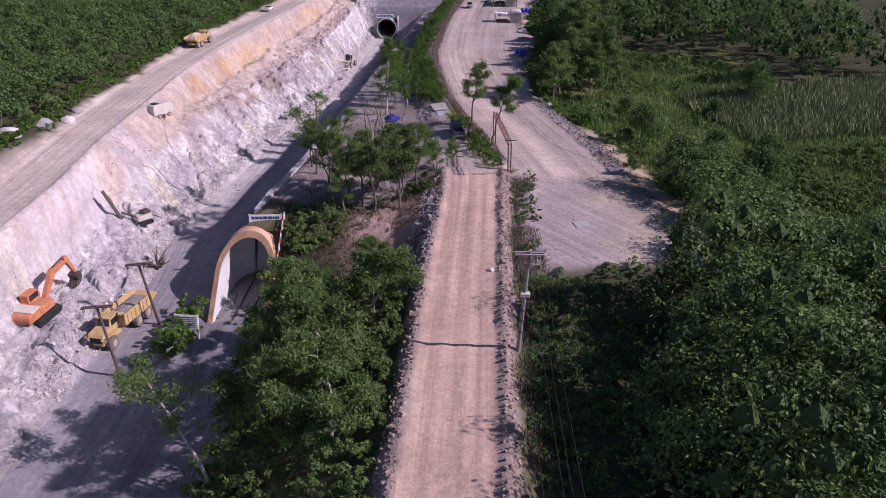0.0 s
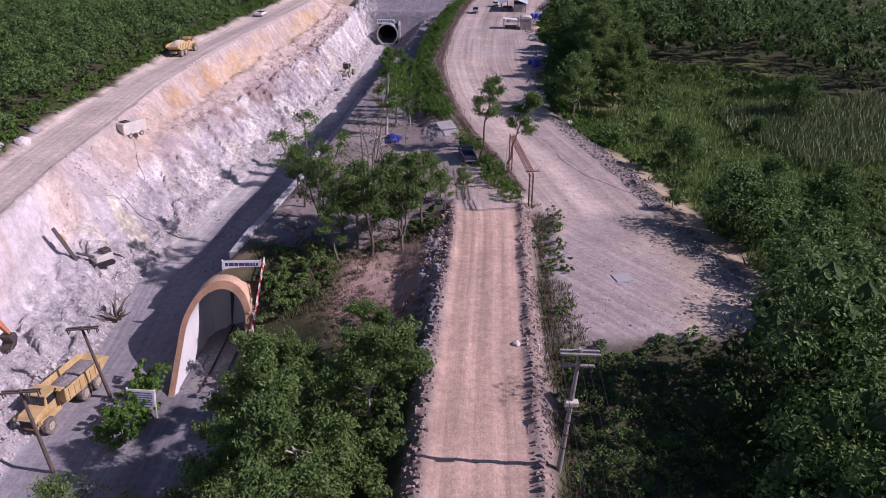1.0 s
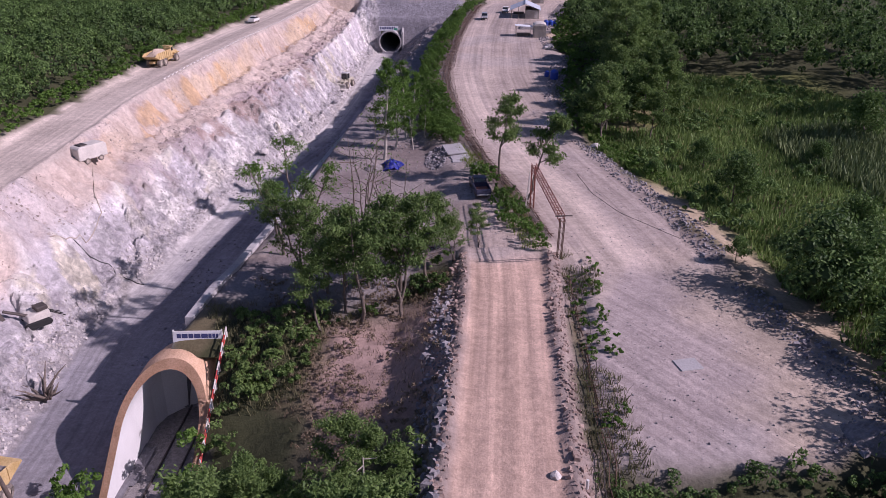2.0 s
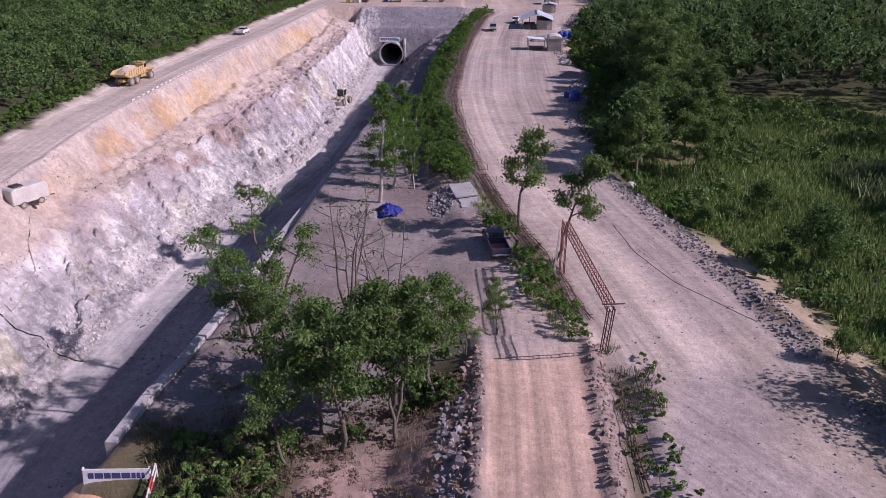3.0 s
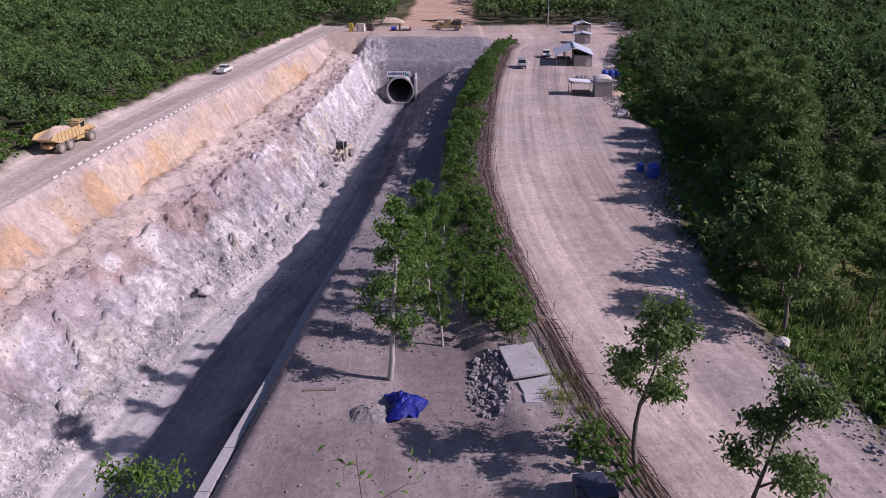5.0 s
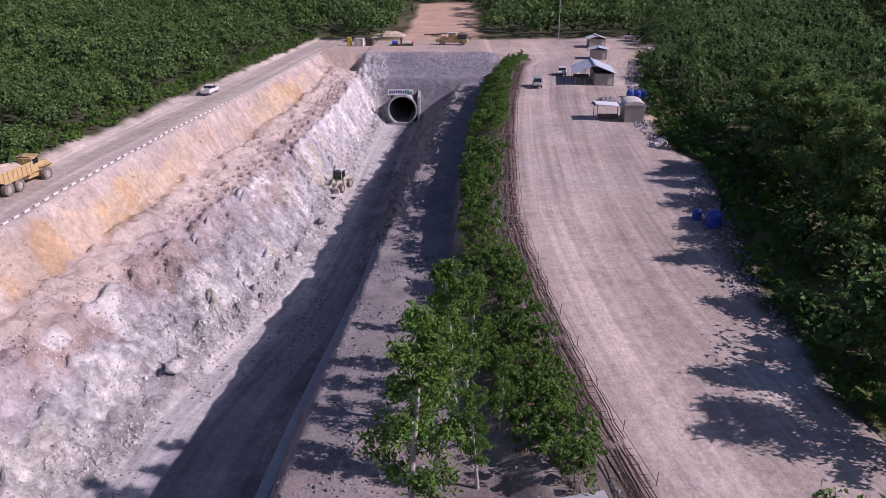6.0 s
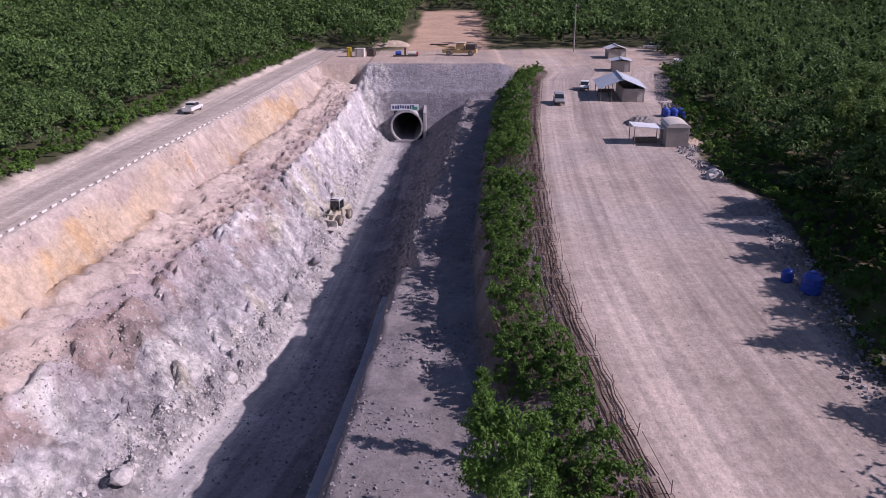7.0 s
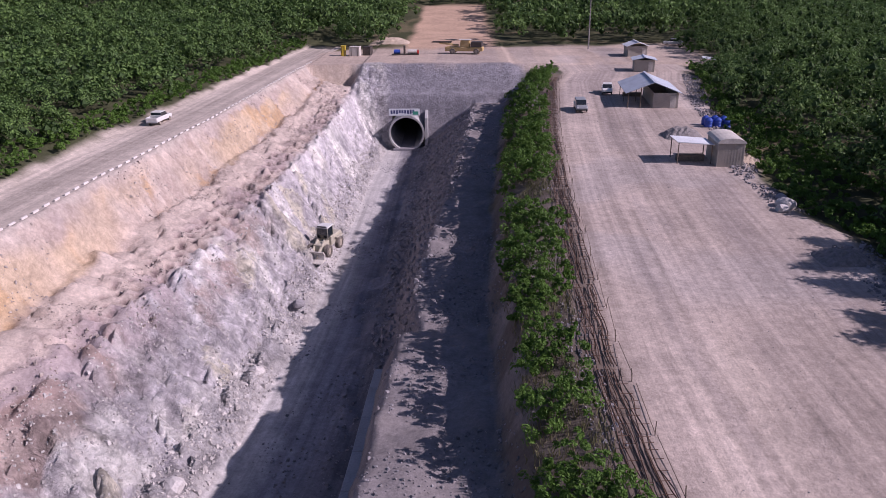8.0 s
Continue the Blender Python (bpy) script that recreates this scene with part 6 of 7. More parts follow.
def house(x, y, turn, w, l, h, rise, label, walls=PANEL, roofm=TIN, open_left=True):
    """Gabled shed: ridge along y, one bay walled and one open on posts."""
    root = thing("shed", label, "shed", pose(x, y, gz(x, y), 0, 0, turn))
    e = 0.5
    part("roof", ribbed_roof(B(), -w / 2 - e, 0, -l / 2 - e, l / 2 + e, h - 0.15, h + rise, int(l * 1.4)), roofm, root)
    part("roof", ribbed_roof(B(), 0, w / 2 + e, -l / 2 - e, l / 2 + e, h + rise, h - 0.15, int(l * 1.4)), roofm, root)
    part("ridge_cap", prism(B(), [(-l / 2 - e, h + rise + 0.06), (l / 2 + e, h + rise + 0.06), (l / 2 + e, h + rise + 0.12), (-l / 2 - e, h + rise + 0.12)], -0.2, 0.2, 0.01), roofm, root)
    x0 = 0.0 if open_left else -w / 2
    for a, b, c, d in ((x0, w / 2, -l / 2, -l / 2 + 0.12), (x0, w / 2, l / 2 - 0.12, l / 2), (x0, x0 + 0.12, -l / 2 + 0.12, l / 2 - 0.12), (w / 2 - 0.12, w / 2, -l / 2 + 0.12, l / 2 - 0.12)):
        part("wall", box(B(), a, b, c, d, -0.2, h - 0.15, 0.01), walls, root)
    dr = part("door", box(B(), w / 2 - 1.3, w / 2 - 0.4, -l / 2 - 0.05, -l / 2 - 0.004, 0, 2.0, 0.01), WHITE_DUSTY, root)
    part("door_handle", rod(B(), (w / 2 - 1.2, -l / 2 - 0.1, 1.0), (w / 2 - 1.05, -l / 2 - 0.1, 1.0), 0.025), STEEL, dr)
    if open_left:
        for px in (-w / 2, -w / 4):
            for py in (-l / 2, 0, l / 2):
                part("post", rod(B(), (px, py, -0.2), (px, py, h - 0.15 + (px + w / 2) / (w / 2) * rise), 0.07), WOOD, root)
        part("bench", box(B(), -w / 2 + 0.4, -0.4, l / 2 - 1.2, l / 2 - 0.5, 0.0, 0.75, 0.03), WOOD, root)
    return root


def canopy(x, y, turn, w, l, h, drop, label, roofm=TIN_PALE):
    root = thing("canopy", label, "canopy", pose(x, y, gz(x, y), 0, 0, turn))
    part("roof", ribbed_roof(B(), -w / 2, w / 2, -l / 2, l / 2, h, h - drop, int(l * 2)), roofm, root)
    for px in (-w / 2 + 0.2, w / 2 - 0.2):
        for py in (-l / 2 + 0.2, l / 2 - 0.2):
            part("post", rod(B(), (px, py, -0.2), (px, py, h - drop * (px / w + 0.5) - 0.05), 0.06), WOOD, root)
    part("work_table", box(B(), -w / 2 + 0.5, w / 2 - 0.6, -0.4, 0.4, 0, 0.8, 0.03), WOOD, root)


def cabin(x, y, turn):
    """Site cabin with a rounded roof."""
    root = thing("site_cabin", "beige metal site cabin with a curved roof", "cabin", pose(x, y, gz(x, y), 0, 0, turn))
    w, l, h = 1.55, 2.6, 2.75
    part("body", box(B(), -w, w, -l, l, -0.1, h, 0.03), PANEL, root)
    arch = [(-w - 0.12, h)] + [(-(w + 0.12) * math.cos(math.pi * k / 10), h + 0.62 * math.sin(math.pi * k / 10)) for k in range(1, 10)] + [(w + 0.12, h)]
    bm = B()
    a = [bm.verts.new((px, -l - 0.15, pz)) for px, pz in arch]
    b = [bm.verts.new((px, l + 0.15, pz)) for px, pz in arch]
    for k in range(len(arch) - 1):
        bm.faces.new((a[k], b[k], b[k + 1], a[k + 1]))
    bm.faces.new(a), bm.faces.new(b[::-1])
    bmesh.ops.recalc_face_normals(bm, faces=bm.faces[:])
    part("curved_roof", bm, WHITE_DUSTY, root)
    for k in range(9):
        part("seam", box(B(), -w + 0.3 + k * 0.33, -w + 0.33 + k * 0.33, -l - 0.02, -l + 0.0, 0.05, h - 0.1, 0), PANEL, root)
    part("window", box(B(), w - 0.005, w + 0.03, -1.0, 0.2, 1.4, 2.1, 0.01), GLASS, root)
    part("door", box(B(), w - 0.005, w + 0.04, 0.9, 1.8, 0.05, 2.05, 0.01), WHITE_DUSTY, root)


house(20.9, 269.5, -5, 8.0, 11.5, 2.5, 1.6, "open-sided shed with blue-grey ribbed tin roof")
house(28.5, 306, -8, 4.2, 4.6, 2.6, 0.4, "small grey metal shed with low tin roof", PANEL, TIN, False)
house(32, 330, 0, 4.6, 5.0, 2.6, 0.8, "small shed with pale tin roof", PANEL, TIN_PALE, False)
canopy(46, 311, -14, 6.8, 4.2, 3.2, 0.7, "pale tin canopy on posts at the wood edge")
canopy(17.0, 230.6, 0, 4.4, 3.6, 2.7, 0.35, "flat pale sheet canopy beside the site cabin")
cabin(21.0, 230.3, -4)


def heap_thing(name, label, category, x, y, r, h, material, seed):
    bm = heap(B(), -r, r, -r * 0.8, r * 0.8, 0, h, seed, 14)
    for v in bm.verts:
        v.co.z += gz(x + v.co.x, y + v.co.y) - gz(x, y) - 0.12 + 0.08 * noise.noise(v.co * 2.2)
    root = thing(name, label, category, pose(x, y, gz(x, y)))
    part("mound", bm, material, root)
    return root


heap_thing("gravel_heap", "grey gravel heap behind the canopy", "gravel heap", 19.5, 243.5, 2.8, 1.5, SPOIL, 3)
heap_thing("gravel_heap", "grey gravel heap beside the yard edge", "gravel heap", 20.5, 199, 2.3, 1.0, SPOIL, 4)
heap_thing("gravel_heap", "brown earth heap beside the site cabin", "earth heap", 24.5, 231, 2.0, 1.1, SAND, 5)
heap_thing("gravel_heap", "grey stone heap under the blue tarpaulin", "stone heap", -11.5, 131.5, 1.5, 0.7, SPOIL, 6)
heap_thing("gravel_heap", "blue-grey gravel heap at the corner of the yard", "gravel heap", 26.0, 73.5, 2.2, 0.9, SPOIL, 9)
heap_thing("earth_mound", "low mound of pale earth beyond the cutting", "earth heap", -31, 362, 6, 2.0, SAND, 8)


def tarpaulin(x, y):
    """Crumpled blue sheet."""
    rng = np.random.default_rng(17)
    bm = B()
    n = 22
    g = [[None] * (n + 1) for _ in range(n + 1)]
    for j in range(n + 1):
        for i in range(n + 1):
            u, v = i / n * 2 - 1, j / n * 2 - 1
            rr = 1.5 * (1 + 0.25 * math.sin(3 * math.atan2(v, u) + 1))
            px, py = u * rr * 0.85, v * rr * 0.95
            hh = 1.0 * max(0, 1 - (u * u + v * v) * 0.65) + 0.4 * abs(noise.noise((px * 1.8, py * 1.8, 3))) + 0.1 * abs(noise.noise((px * 4, py * 4, 7)))
            g[j][i] = bm.verts.new((px, py, hh))
    for j in range(n):
        for i in range(n):
            bm.faces.new((g[j][i], g[j][i + 1], g[j + 1][i + 1], g[j + 1][i]))
    bmesh.ops.solidify(bm, geom=bm.faces[:], thickness=0.03)
    root = thing("tarpaulin", "crumpled bright blue tarpaulin lying on bare earth", "tarpaulin", pose(x, y, gz(x, y) - 0.05))
    part("sheet", bm, BLUE, root)


tarpaulin(-9.2, 132.2)


def slab(x, y, turn):
    root = thing("concrete_slab", "pale cracked concrete slab lying on rubble", "slab", pose(x, y, gz(x, y) + 0.25, 2, -3, turn))
    part("slab_piece", box(B(), -1.35, 1.35, -1.2, 3.0, 0, 0.22, 0.03), CONCRETE, root)
    part("slab_piece", box(B(), -1.2, 1.4, -2.9, -1.35, -0.12, 0.1, 0.03, m=pose(0, 0, 0, 4, 0, 3)), CONCRETE, root)
    part("slab_piece", box(B(), -0.7, 0.6, -4.0, -3.1, -0.25, -0.08, 0.03, m=pose(0, 0, 0, 0, 5, -8)), CONCRETE, root)


slab(-0.6, 135.8, 12)
part("slab_piece", box(B(), -0.9, 0.9, -0.75, 0.75, -0.1, 0.1, 0.03), CONCRETE, thing("concrete_pad", "small pale concrete pad set in the yard", "slab", pose(16.3, 82.0, gz(16.3, 82.0), 0, 0, 12)))


def water_tank(x, y, label, s=1.0):
    root = thing("water_tank", label, "tank", pose(x, y, gz(x, y)))
    bm = B()
    prof = [(0.0, 0.0), (0.62, 0.0), (0.7, 0.1), (0.7, 0.35), (0.66, 0.4), (0.7, 0.45), (0.7, 0.8), (0.66, 0.85), (0.7, 0.9), (0.7, 1.2), (0.4, 1.5), (0.22, 1.55), (0.0, 1.56)]
    bm2 = [bm.verts.new((r * s, 0, z * s)) for r, z in prof]
    es = [bm.edges.new((a, b)) for a, b in zip(bm2, bm2[1:])]
    bmesh.ops.spin(bm, geom=bm2 + es, cent=(0, 0, 0), axis=(0, 0, 1), angle=2 * math.pi, steps=20)
    bmesh.ops.remove_doubles(bm, verts=bm.verts[:], dist=0.002)
    bmesh.ops.recalc_face_normals(bm, faces=bm.faces[:])
    part("tank", bm, BLUE_TANK, root)
    part("lid", rod(B(), (0, 0, 1.52 * s), (0, 0, 1.62 * s), 0.25 * s, seg=14), BLUE_TANK, root)


water_tank(18.3, 178.5, "blue plastic water tank at the yard edge", 1.15)
water_tank(17.2, 180.6, "small blue plastic water drum at the yard edge", 0.7)
for k in range(6):
    water_tank(25.0 + (k % 3) * 1.3, 249.5 + (k // 3) * 1.3, "blue plastic drum in a group behind the cabin", 0.85)


def crate(x, y, turn, w, l, h, material, label, name="storage_box"):
    root = thing(name, label, "box", pose(x, y, gz(x, y), 0, 0, turn))
    part("body", box(B(), -w / 2, w / 2, -l / 2, l / 2, 0, h, 0.04), material, root)
    part("lid", box(B(), -w / 2 - 0.05, w / 2 + 0.05, -l / 2 - 0.05, l / 2 + 0.05, h, h + 0.1, 0.02), material, root)
    for k in (-1, 1):
        part("rib", box(B(), k * w * 0.3 - 0.05, k * w * 0.3 + 0.05, -l / 2 - 0.04, -l / 2, 0.05, h - 0.05, 0.01), STEEL, root)


crate(-40.2, 334, 0, 1.1, 1.4, 2.4, YELLOW_BRIGHT, "bright yellow metal cabinet at the plateau edge")
crate(-37.2, 334, -5, 2.6, 2.2, 2.2, WHITE_DUSTY, "white metal container beside the yellow cabinet")
crate(-34.3, 336, -12, 2.0, 2.2, 2.0, STEEL, "dark metal container beside the white one")


def pump_set(x, y, turn):
    root = thing("pump_set", "red and blue pump frame on the plateau", "machine", pose(x, y, gz(x, y), 0, 0, turn))
    part("skid", box(B(), -3.4, 3.4, -0.7, 0.7, 0.1, 0.35, 0.03), STEEL, root)
    part("motor", rod(B(), (-2.8, 0, 0.9), (-1.2, 0, 0.9), 0.5, seg=14), BLUE_TANK, root)
    part("frame", box(B(), -0.4, 0.1, -0.6, 0.6, 0.35, 2.3, 0.05), STEEL, root)
    part("tank", rod(B(), (0.6, 0, 0.85), (2.9, 0, 0.85), 0.5, seg=14), WHITE_DUSTY, root)
    part("valve", box(B(), 2.9, 3.4, -0.4, 0.4, 0.35, 1.2, 0.05), RED_PAINT, root)


pump_set(-24.5, 332, 4)


# ---------------------------------------------------------------- signs, poles, frames, bars
def sign_board(x, y, z, turn, w, h, legs, label, rows, seed, tilt=0):
    """A board on posts with unreadable writing as plain bars."""
    root = thing("sign_board", label, "sign", pose(x, y, z, tilt, 0, turn))
    part("board", box(B(), -w / 2, w / 2, -0.04, 0.04, 0, h, 0.01), BANNER, root)
    fr = 0.06
    part("frame", box(B(), -w / 2 - fr, w / 2 + fr, -0.03, 0.06, h, h + fr, 0.01), WHITE, root)
    for s in (-1, 1):
        part("post", box(B(), s * w / 2 - fr, s * w / 2 + fr, 0.045, 0.15, -legs, h + 0.15, 0.01), WHITE, root)
    rng = random.Random(seed)
    for j in range(rows):
        x0 = -w * 0.42
        while x0 < w * 0.4:
            ln = rng.uniform(0.12, 0.4) * h / rows * 1.6
            zc = h * (0.85 - 0.7 * j / max(rows - 1, 1)) if rows > 1 else h * 0.68
            th = h / rows * 0.22 if rows > 1 else h * 0.16
            part("bar", box(B(), x0, min(x0 + ln, w * 0.43), -0.056, -0.046, zc - th, zc + th, 0), INK, root)
            x0 += ln + 0.07
    return root


sign_board(-22.75, 89.6, gz(-22.75, 90.8) - 0.65, 2, 4.1, 1.15, 1.2, "white banner board over the near tunnel mouth", 1, 3, -12)
sign_board(-29.1, 74.6, gz(-29.1, 74.6) + 1.2, -6, 2.7, 1.6, 2.2, "white information board beside the tunnel mouth", 6, 5, -10)


def utility_pole(x, y, tall, material, label, arms, lean=(0, 0)):
    root = thing("utility_pole", label, "utility pole", pose(x, y, gz(x, y), lean[0], lean[1], 0), "utility poles")
    part("pole", rod(B(), (0, 0, -0.4), (0, 0, tall), 0.19, 0.12, 12), material, root)
    for z, half, off in arms:
        arm = part("crossarm", box(B(), -half, half, off - 0.07, off + 0.07, z - 0.07, z + 0.07, 0.015), material, root)
        for k in (-0.9, 0.0 if len(arms) > 2 else 0.35, 0.9):
            part("insulator", rod(B(), (k * half, off, z - 0.5), (k * half, off, z - 0.08), 0.06, 0.045, 8), STEEL, arm)
    return root


mp = utility_pole(6.5, 55.2, 10.4, POLE_C, "weathered concrete power pole with double crossarm", ((10.1, 1.15, -0.16), (10.1, 1.15, 0.16), (9.0, 1.0, 0.13)), (10, 2))
tf = part("switch_box", box(B(), -0.4, 0.4, -0.3, 0.1, 6.0, 6.4, 0.05), WHITE_DUSTY, mp)
part("bracket", box(B(), -0.7, 0.9, -0.06, 0.06, 5.3, 5.42, 0.02), STEEL, mp)
for z in (2.2, 3.4, 4.5):
    part("band", rod(B(), (0, 0, z), (0, 0, z + 0.12), 0.2, seg=12), STEEL, mp)
utility_pole(-33.4, 77.6, 8.6, POLE_D, "dark wooden pole with short double crossarm", ((8.4, 1.5, -0.14), (8.4, 1.5, 0.14)), (7, -5))
utility_pole(-33.8, 66.8, 8.6, POLE_D, "dark wooden pole with wide double crossarm", ((8.4, 1.6, -0.14), (8.4, 1.6, 0.14)), (2, -5))
utility_pole(23, 345, 13, POLE_C, "tall pale power pole in front of the woods", ((12.5, 0.9, 0.1),))


def wire(name, label, a, b, sag, material=BLACK, r=0.018, parts=10, lift=False):
    pts = []
    for k in range(parts + 1):
        u = k / parts
        p = Vector(a).lerp(Vector(b), u)
        p.z -= sag * 4 * u * (1 - u)
        pts.append(p)
    v, f = tubes([(np.array([tuple(p) for p in pts]), np.full(parts + 1, r))])
    ob = np_mesh(name, v, f, material, True)
    return tagged(ob, label, "cable")


for dx in (-1.0, 0.0, 0.45, 1.0):
    wire("power_line", "thin dark overhead power line", (6.8 + dx, 53.4, 9.3), (5.6 + dx, 10, 8.3), 1.0)


def steel_frame(root_label):
    """Lattice height gate: two lattice posts and a lattice beam between them."""
    p0, p1 = Vector((9.3, 101.2, gz(9.3, 101.2))), Vector((8.0, 115.0, gz(8.0, 115.0)))
    root = thing("steel_gate_frame", root_label, "steel frame")
    h1, q0 = 5.0, Vector((9.0, 98.7, 5.05))  # the near post leans outwards
    d = (p1 - p0).normalized()
    n = Vector((-d.y, d.x, 0)).normalized()
    def lattice(kind, a, b, u, v, w, mat_, rungs):
        for su in (-1, 1):
            for sv in (-1, 1):
                o = u * su * w + v * sv * w
                part("chord", rod(B(), a + o, b + o, 0.045, seg=6), mat_, root)
        for k in range(rungs):
            t0, t1 = k / rungs, (k + 1) / rungs
            for s in (-1, 1):
                part("brace", rod(B(), a.lerp(b, t0) + u * w * s - v * w, a.lerp(b, t1) + u * w * s + v * w, 0.022, seg=5), mat_, root)
                part("brace", rod(B(), a.lerp(b, t0) + v * w * s - u * w, a.lerp(b, t0) + v * w * s + u * w, 0.022, seg=5), mat_, root)
    up = Vector((0, 0, 1))
    lattice("post", p0, q0, d, n, 0.2, RUST, 7)
    lattice("post", p1, p1 + up * h1, d, n, 0.2, RED_STEEL, 7)
    lattice("beam", q0, p1 + up * h1, n, up, 0.26, RED_STEEL, 22)
    part("cap_bar", rod(B(), q0 + up * 0.3 - n * 0.9, q0 + up * 0.3 + n * 0.7, 0.06, seg=6), STEEL, root)
    # ladder leaning on the far post
    q = p1 - n * -0.7
    for s in (-0.2, 0.2):
        part("ladder_rail", rod(B(), q + d * s, q + d * s + up * 4.2 - n * 0.3, 0.035, seg=6), WHITE_DUSTY, root)
    for k in range(9):
        c = q + up * (0.4 + k * 0.42) - n * 0.03 * k
        part("ladder_rung", rod(B(), c - d * 0.2, c + d * 0.2, 0.025, seg=5), WHITE_DUSTY, root)


steel_frame("rust-red lattice steel gate frame beside the dirt road")


def lattice_bars(cx, y0, y1, wide, count, label, seed, group):
    """A run of welded reinforcing bars lying on the ground, with cross ties."""
    rng = np.random.default_rng(seed)
    root = thing("rebar_cage", label, "steel bars", None, group)
    ys = np.arange(y0, y1 + 0.01, 1.5)
    for k in range(count):
        off = (k / (count - 1) - 0.5) * wide
        h = 0.08 + 0.4 * rng.random()
        xs = cx(ys) + off + rng.normal(0, 0.09, len(ys)) + rng.normal(0, 0.12)
        pts = np.stack([xs, ys, height_at(xs, ys) + h], 1)
        v, f = tubes([(pts, np.full(len(ys), 0.032))])
        b = np_mesh("bar", v, f, RUST if k % 3 else STEEL)
        b.parent = root
    rungs = []
    for y in np.arange(y0 + 0.3, y1, 0.75):
        x = float(cx(y))
        for s in (-1, 1):
            c = x + s * wide * 0.27 + rng.normal(0, 0.12)
            y = y + rng.normal(0, 0.1)
            z0, z1 = gz(c - wide * 0.2, y) + 0.42, gz(c + wide * 0.2, y) + 0.42
            rungs.append((np.array([(c - wide * 0.2, y, z0), (c + wide * 0.2, y + 0.05, z1)]), np.array([0.018, 0.018])))
    for rung in rungs:
        v, f = tubes([rung])
        b = np_mesh("cross_tie", v, f, RUST)
        b.parent = root


for k in range(15):
    y0 = 106 + k * 12.6
    lattice_bars(lambda y: REBAR_X(y) - 0.4, y0, min(y0 + 12.3, 300), 1.8, 11, "rusty welded reinforcing bars lying beside the road", 40 + k, "steel bars along the road")
for k in range(5):
    y0 = 40 + k * 11.6
    lattice_bars(lambda y: ROAD_R(y) + 3.0 - (y - 40) * 0.012, y0, y0 + 11.3, 0.95, 4, "rusty narrow reinforcing ladder lying on the verge", 70 + k, "steel bars on the verge")


def edge_fence():
    """Low rail of pale rods and short posts on the road side of the bars."""
    root = thing("edge_rail", "low broken rail of pale rods beside the dirt road", "rail")
    rng = np.random.default_rng(77)
    for y in np.arange(140, 300, 5.0):
        x = float(REBAR_X(y)) + 0.9
        part("post", rod(B(), (x, y, gz(x, y) - 0.1), (x + rng.normal(0, 0.1), y, gz(x, y) + 0.9), 0.03, seg=6), WOOD, root)
        x2, y2 = float(REBAR_X(y + 4.6)) + 0.9 + rng.normal(0, 0.12), y + 4.6
        part("rod", rod(B(), (x, y, gz(x, y) + rng.uniform(0.1, 0.6)), (x2, y2, gz(x2, y2) + rng.uniform(0.1, 0.6)), 0.022, seg=6), WOOD, root)


edge_fence()


def haul_kerb():
    """Row of painted stones along the edge of the haul road."""
    base = thing("kerb_stone", "whitewashed kerb stone on the haul road edge", "kerb stone", None, "painted kerb stones")
    part("stone", box(B(), -0.1, 0.1, -0.5, 0.5, -0.2, 0.22, 0.04), FENCE_W, base)
    ys = np.arange(176, 326, 1.95)
    for k, y in enumerate(ys):
        x = float(HAUL_R(y)) - 0.35
        a = math.degrees(math.atan2(float(HAUL_R(y + 1) - HAUL_R(y - 1)), 2.0))
        m = pose(x, y, gz(x, y), 0, 0, -a)
        if k == 0:
            base.matrix_basis = m
        else:
            copy_thing(base, m)


haul_kerb()


def striped_rail():
    """Red and white hand rail down the side of the near portal."""
    root = thing("striped_rail", "red and white striped hand rail beside the portal", "rail")
    pts = [Vector((-20.3 - 0.02 * k, 90.0 - k * 1.35, gz(-20.3, 90.0 - k * 1.35) + 0.95)) for k in range(8)]
    for row in (0, -0.45):
        for i, (a, b) in enumerate(zip(pts, pts[1:])):
            for h in range(2):
                p, q = a.lerp(b, h / 2), a.lerp(b, (h + 1) / 2)
                up = Vector((0, 0, row))
                part("rail_length", rod(B(), p + up, q + up, 0.06, seg=6), RED_PAINT if (i * 2 + h) % 2 else FENCE_W, root)
    for p in pts:
        part("post", rod(B(), p + Vector((0, 0, -1.1)), p + Vector((0, 0, 0.05)), 0.06, seg=6), FENCE_W, root)


striped_rail()


def boulder(x, y, r, seed, material=ROCK):
    bm = B()
    bmesh.ops.create_icosphere(bm, subdivisions=2, radius=r)
    for v in bm.verts:
        v.co *= 1 + 0.35 * noise.noise(v.co * (1.1 / r) + Vector((seed, 0, 0)))
        v.co.z *= 0.7
    root = thing("boulder", "pale grey boulder lying on the ground", "boulder", pose(x, y, gz(x, y) + r * 0.25, 0, 0, seed * 40), "boulders")
    part("stone", bm, material, root)


for i, (x, y, r) in enumerate(((-63, 116, 1.5), (-61.5, 121, 1.2), (-64.5, 109, 1.6), (-62.8, 127, 0.9), (21.5, 213, 1.0), (20.6, 211.5, 0.7), (22.2, 216, 0.6), (-31.2, 205, 0.8), (-33, 187, 0.9), (-30.2, 221, 0.7), (-36.2, 170, 0.9), (5.0, 69.8, 0.35), (9.6, 88, 0.3), (19.8, 141, 0.7))):
    boulder(x, y, r, i, ROCK if i % 3 else ROCK_GREY)


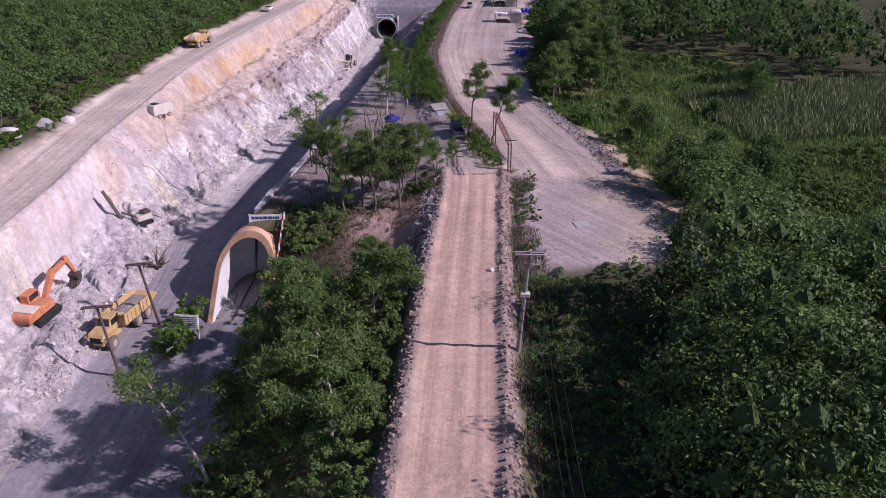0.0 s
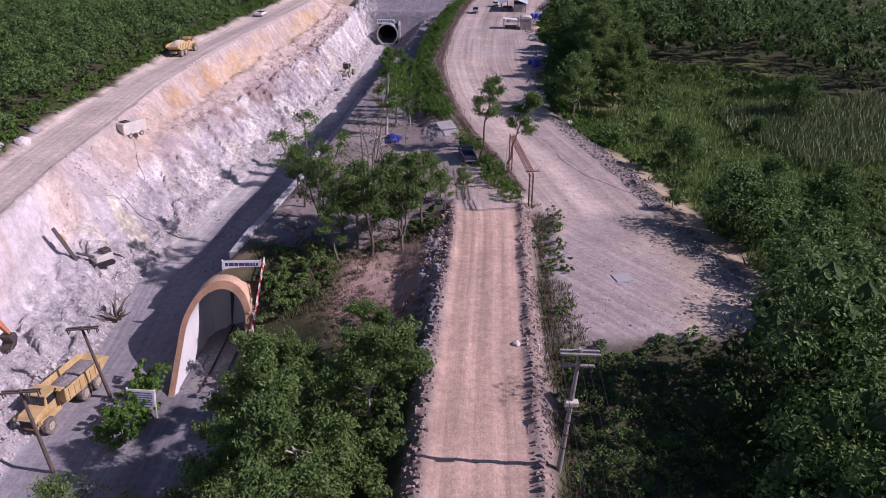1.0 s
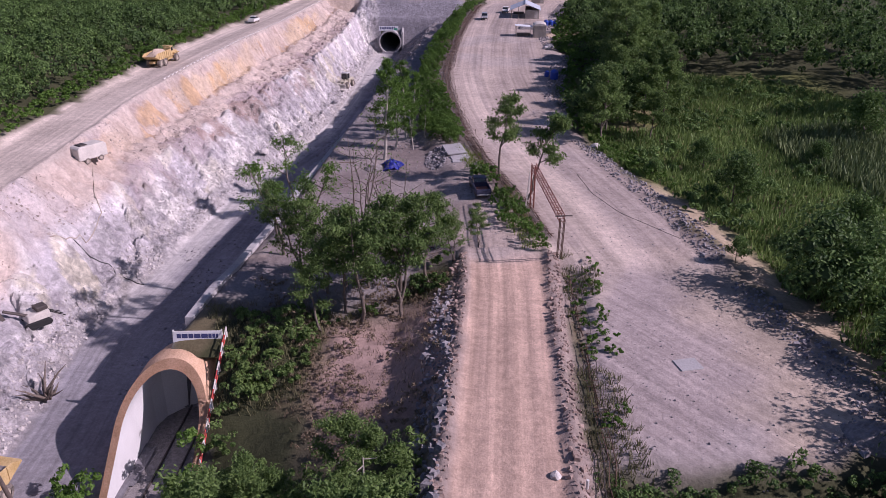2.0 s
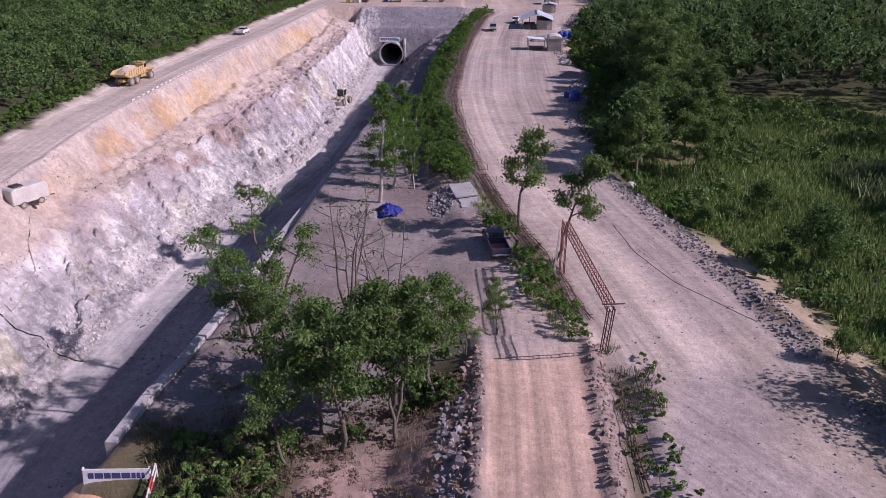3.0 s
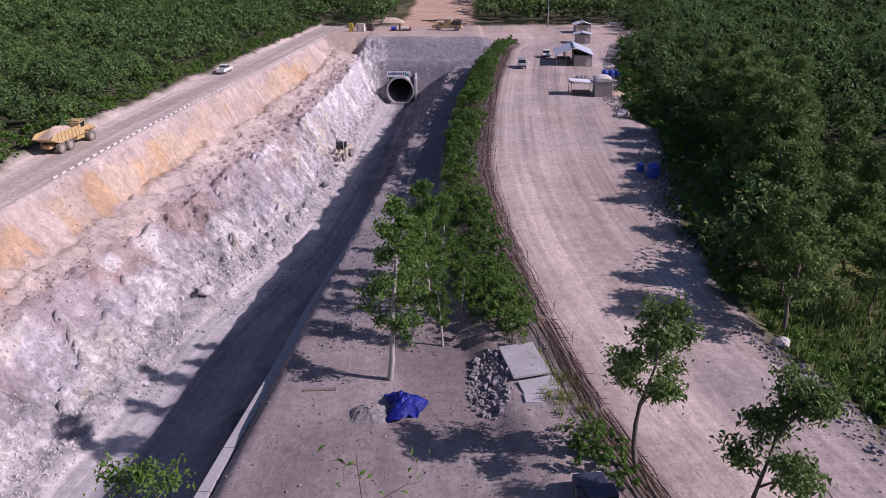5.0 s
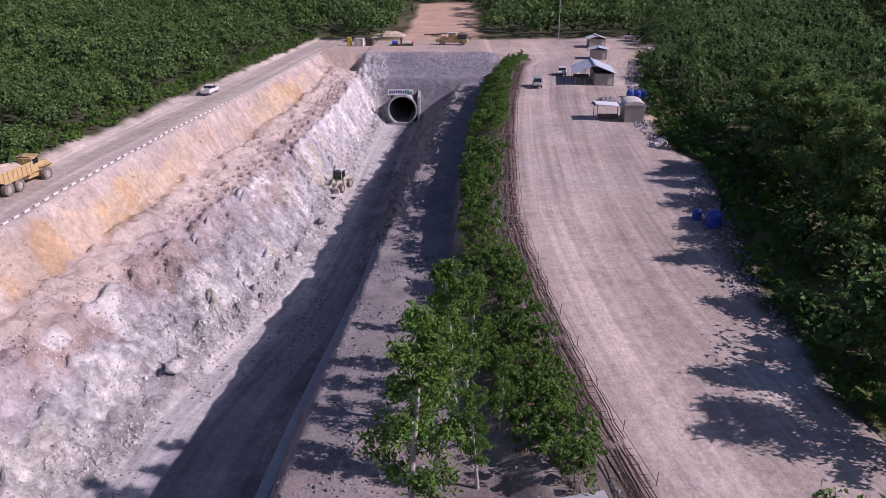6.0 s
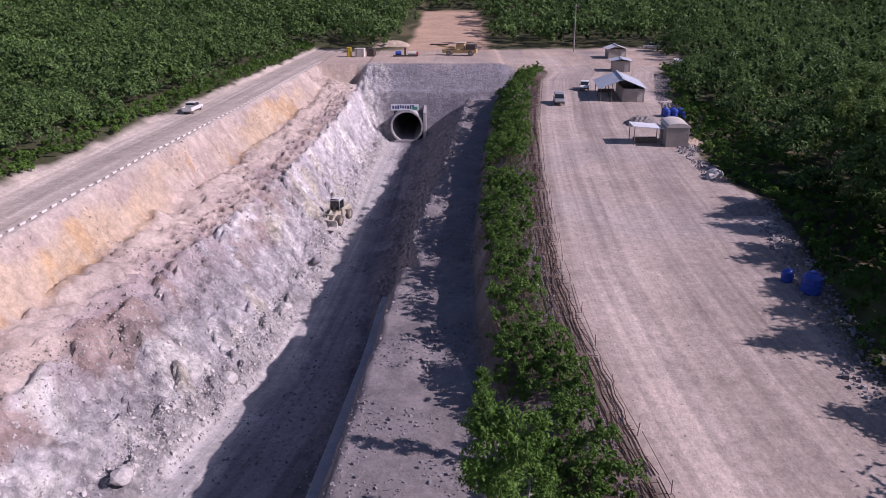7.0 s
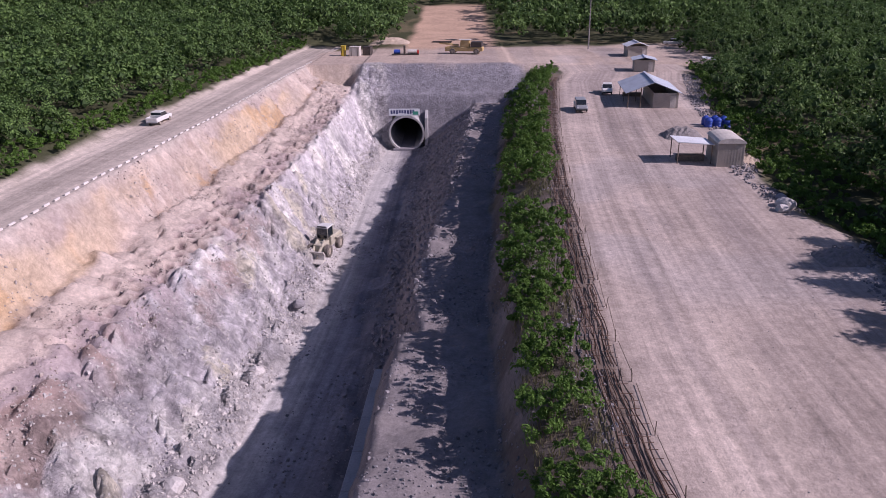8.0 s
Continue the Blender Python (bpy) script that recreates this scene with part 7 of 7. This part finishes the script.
def root_wad(x, y):
    """Uprooted dead stump on the rubble."""
    rng = np.random.default_rng(91)
    paths = []
    for k in range(16):
        a, e = rng.uniform(0, 2 * math.pi), rng.uniform(0.1, 1.2)
        ln = rng.uniform(1.2, 3.6)
        d = np.array((math.cos(a) * math.cos(e), math.sin(a) * math.cos(e), math.sin(e)))
        w = np.linspace(0, 1, 5)[:, None]
        paths.append((d * ln * w + np.cumsum(rng.normal(0, 0.12, (5, 3)), 0) * (w > 0) + np.array((0, 0, 0.4)), np.linspace(0.2, 0.03, 5)))
    root = thing("dead_stump", "dark uprooted tree stump lying on the rubble", "stump", pose(x, y, gz(x, y)))
    for path in paths:
        v, f = tubes([path])
        np_mesh("root", v, f, BARK, True).parent = root




def crawler_drill(x, y, turn):
    root = thing("crawler_drill", "dark crawler rock drill with a raised mast", "machine", pose(x, y, gz(x, y), 0, 0, turn))
    for s in (-1, 1):
        part("crawler_track", prism(B(), [(-1.3, 0.2), (-1.1, 0), (1.1, 0), (1.3, 0.2), (1.3, 0.45), (1.1, 0.65), (-1.1, 0.65), (-1.3, 0.45)], s * 0.95 - 0.2, s * 0.95 + 0.2, 0.02), BLACK, root)
    part("body", prism(B(), [(-1.4, 0.6), (0.9, 0.6), (0.8, 1.3), (-1.3, 1.5)], -0.8, 0.8, 0.06), WHITE_DUSTY, root)
    part("engine", box(B(), -0.6, 0.6, -1.3, -0.2, 1.45, 1.9, 0.05), STEEL, root)
    part("boom", rod(B(), (0, 0.6, 1.2), (0.2, 2.6, 2.4), 0.16), STEEL, root)
    part("mast", box(B(), -0.16, 0.16, -0.2, 0.2, -1.2, 4.6, 0.03, m=pose(0.3, 2.8, 1.6, -18, 14)), STEEL, root)
    part("drill_head", box(B(), -0.2, 0.2, -0.45, -0.2, 2.6, 3.5, 0.03, m=pose(0.3, 2.8, 1.6, -18, 14)), YELLOW, root)
    part("drill_rod", rod(B(), (0.3, 2.3, 0.0), (0.9, 3.4, 4.2), 0.05), STEEL, root)
    for k in (-0.4, 0.0, 0.4):
        part("hose", rod(B(), (k, -0.9, 1.4), (k * 1.5, -2.8, 0.12), 0.05), BLACK, root)


def brush_heap(x, y, count, spread, seed):
    """Cut branches thrown on a heap."""
    rng = np.random.default_rng(seed)
    paths = []
    for k in range(count):
        px, py = x + rng.normal(0, spread), y + rng.normal(0, spread * 0.7)
        a, ln = rng.uniform(0, math.pi), rng.uniform(0.8, 2.6)
        w = np.linspace(-0.5, 0.5, 5)[:, None]
        high = 0.9 * math.exp(-((px - x) ** 2 + (py - y) ** 2) / (2 * spread ** 2)) * rng.random() + 0.06
        d = np.array((math.cos(a), math.sin(a), rng.normal(0, 0.25)))
        paths.append((np.array((px, py, gz(px, py) + high)) + d * ln * w + rng.normal(0, 0.05, (5, 3)), np.linspace(0.05, 0.012, 5)))
    v, f = tubes(paths)
    tagged(np_mesh("brushwood", v, f, BARK, True), "dark heap of cut brushwood under the bare trees", "brushwood", kind="stuff")


brush_heap(-6.5, 105.5, 260, 1.9, 93)
crawler_drill(-43.8, 101.5, 140)
root_wad(-38.5, 92)
# hoses and cables lying about
def hose(name, label, pts, r, material):
    pts = np.array(pts, float)
    u = np.linspace(0, len(pts) - 1, len(pts) * 6)
    x, y = np.interp(u, np.arange(len(pts)), pts[:, 0]), np.interp(u, np.arange(len(pts)), pts[:, 1])
    v, f = tubes([(np.stack([x, y, height_at(x, y) + r * 0.8], 1), np.full(len(x), r))])
    ob = np_mesh(name, v, f, material, True)
    return tagged(ob, label, "hose")


hose("hose", "pale hose lying across the rock slope", [(-50.5, 133), (-48, 127), (-46, 124), (-45.5, 118), (-47, 113)], 0.07, DUST)
hose("hose", "dark cable lying down the rock slope", [(-46, 116), (-43, 118), (-41, 116), (-39, 117)], 0.06, BLACK)
hose("hose", "dark cable lying across the yard", [(22.5, 106), (18.0, 113), (15.8, 120), (15.0, 127)], 0.02, BLACK)
part("plank", box(B(), -1.2, 1.2, -0.12, 0.12, 0.0, 0.08, 0.01), WOOD, thing("plank", "grey wooden plank lying on bare earth", "plank", pose(-15.5, 134.5, gz(-15.5, 134.5), 0, 0, 4)))
part("stake", rod(B(), (0, 0, -0.2), (0, 0, 0.75), 0.09, seg=8), WHITE, thing("marker_post", "short white marker post on the road edge", "post", pose(6.7, 68.8, gz(6.7, 68.8))))
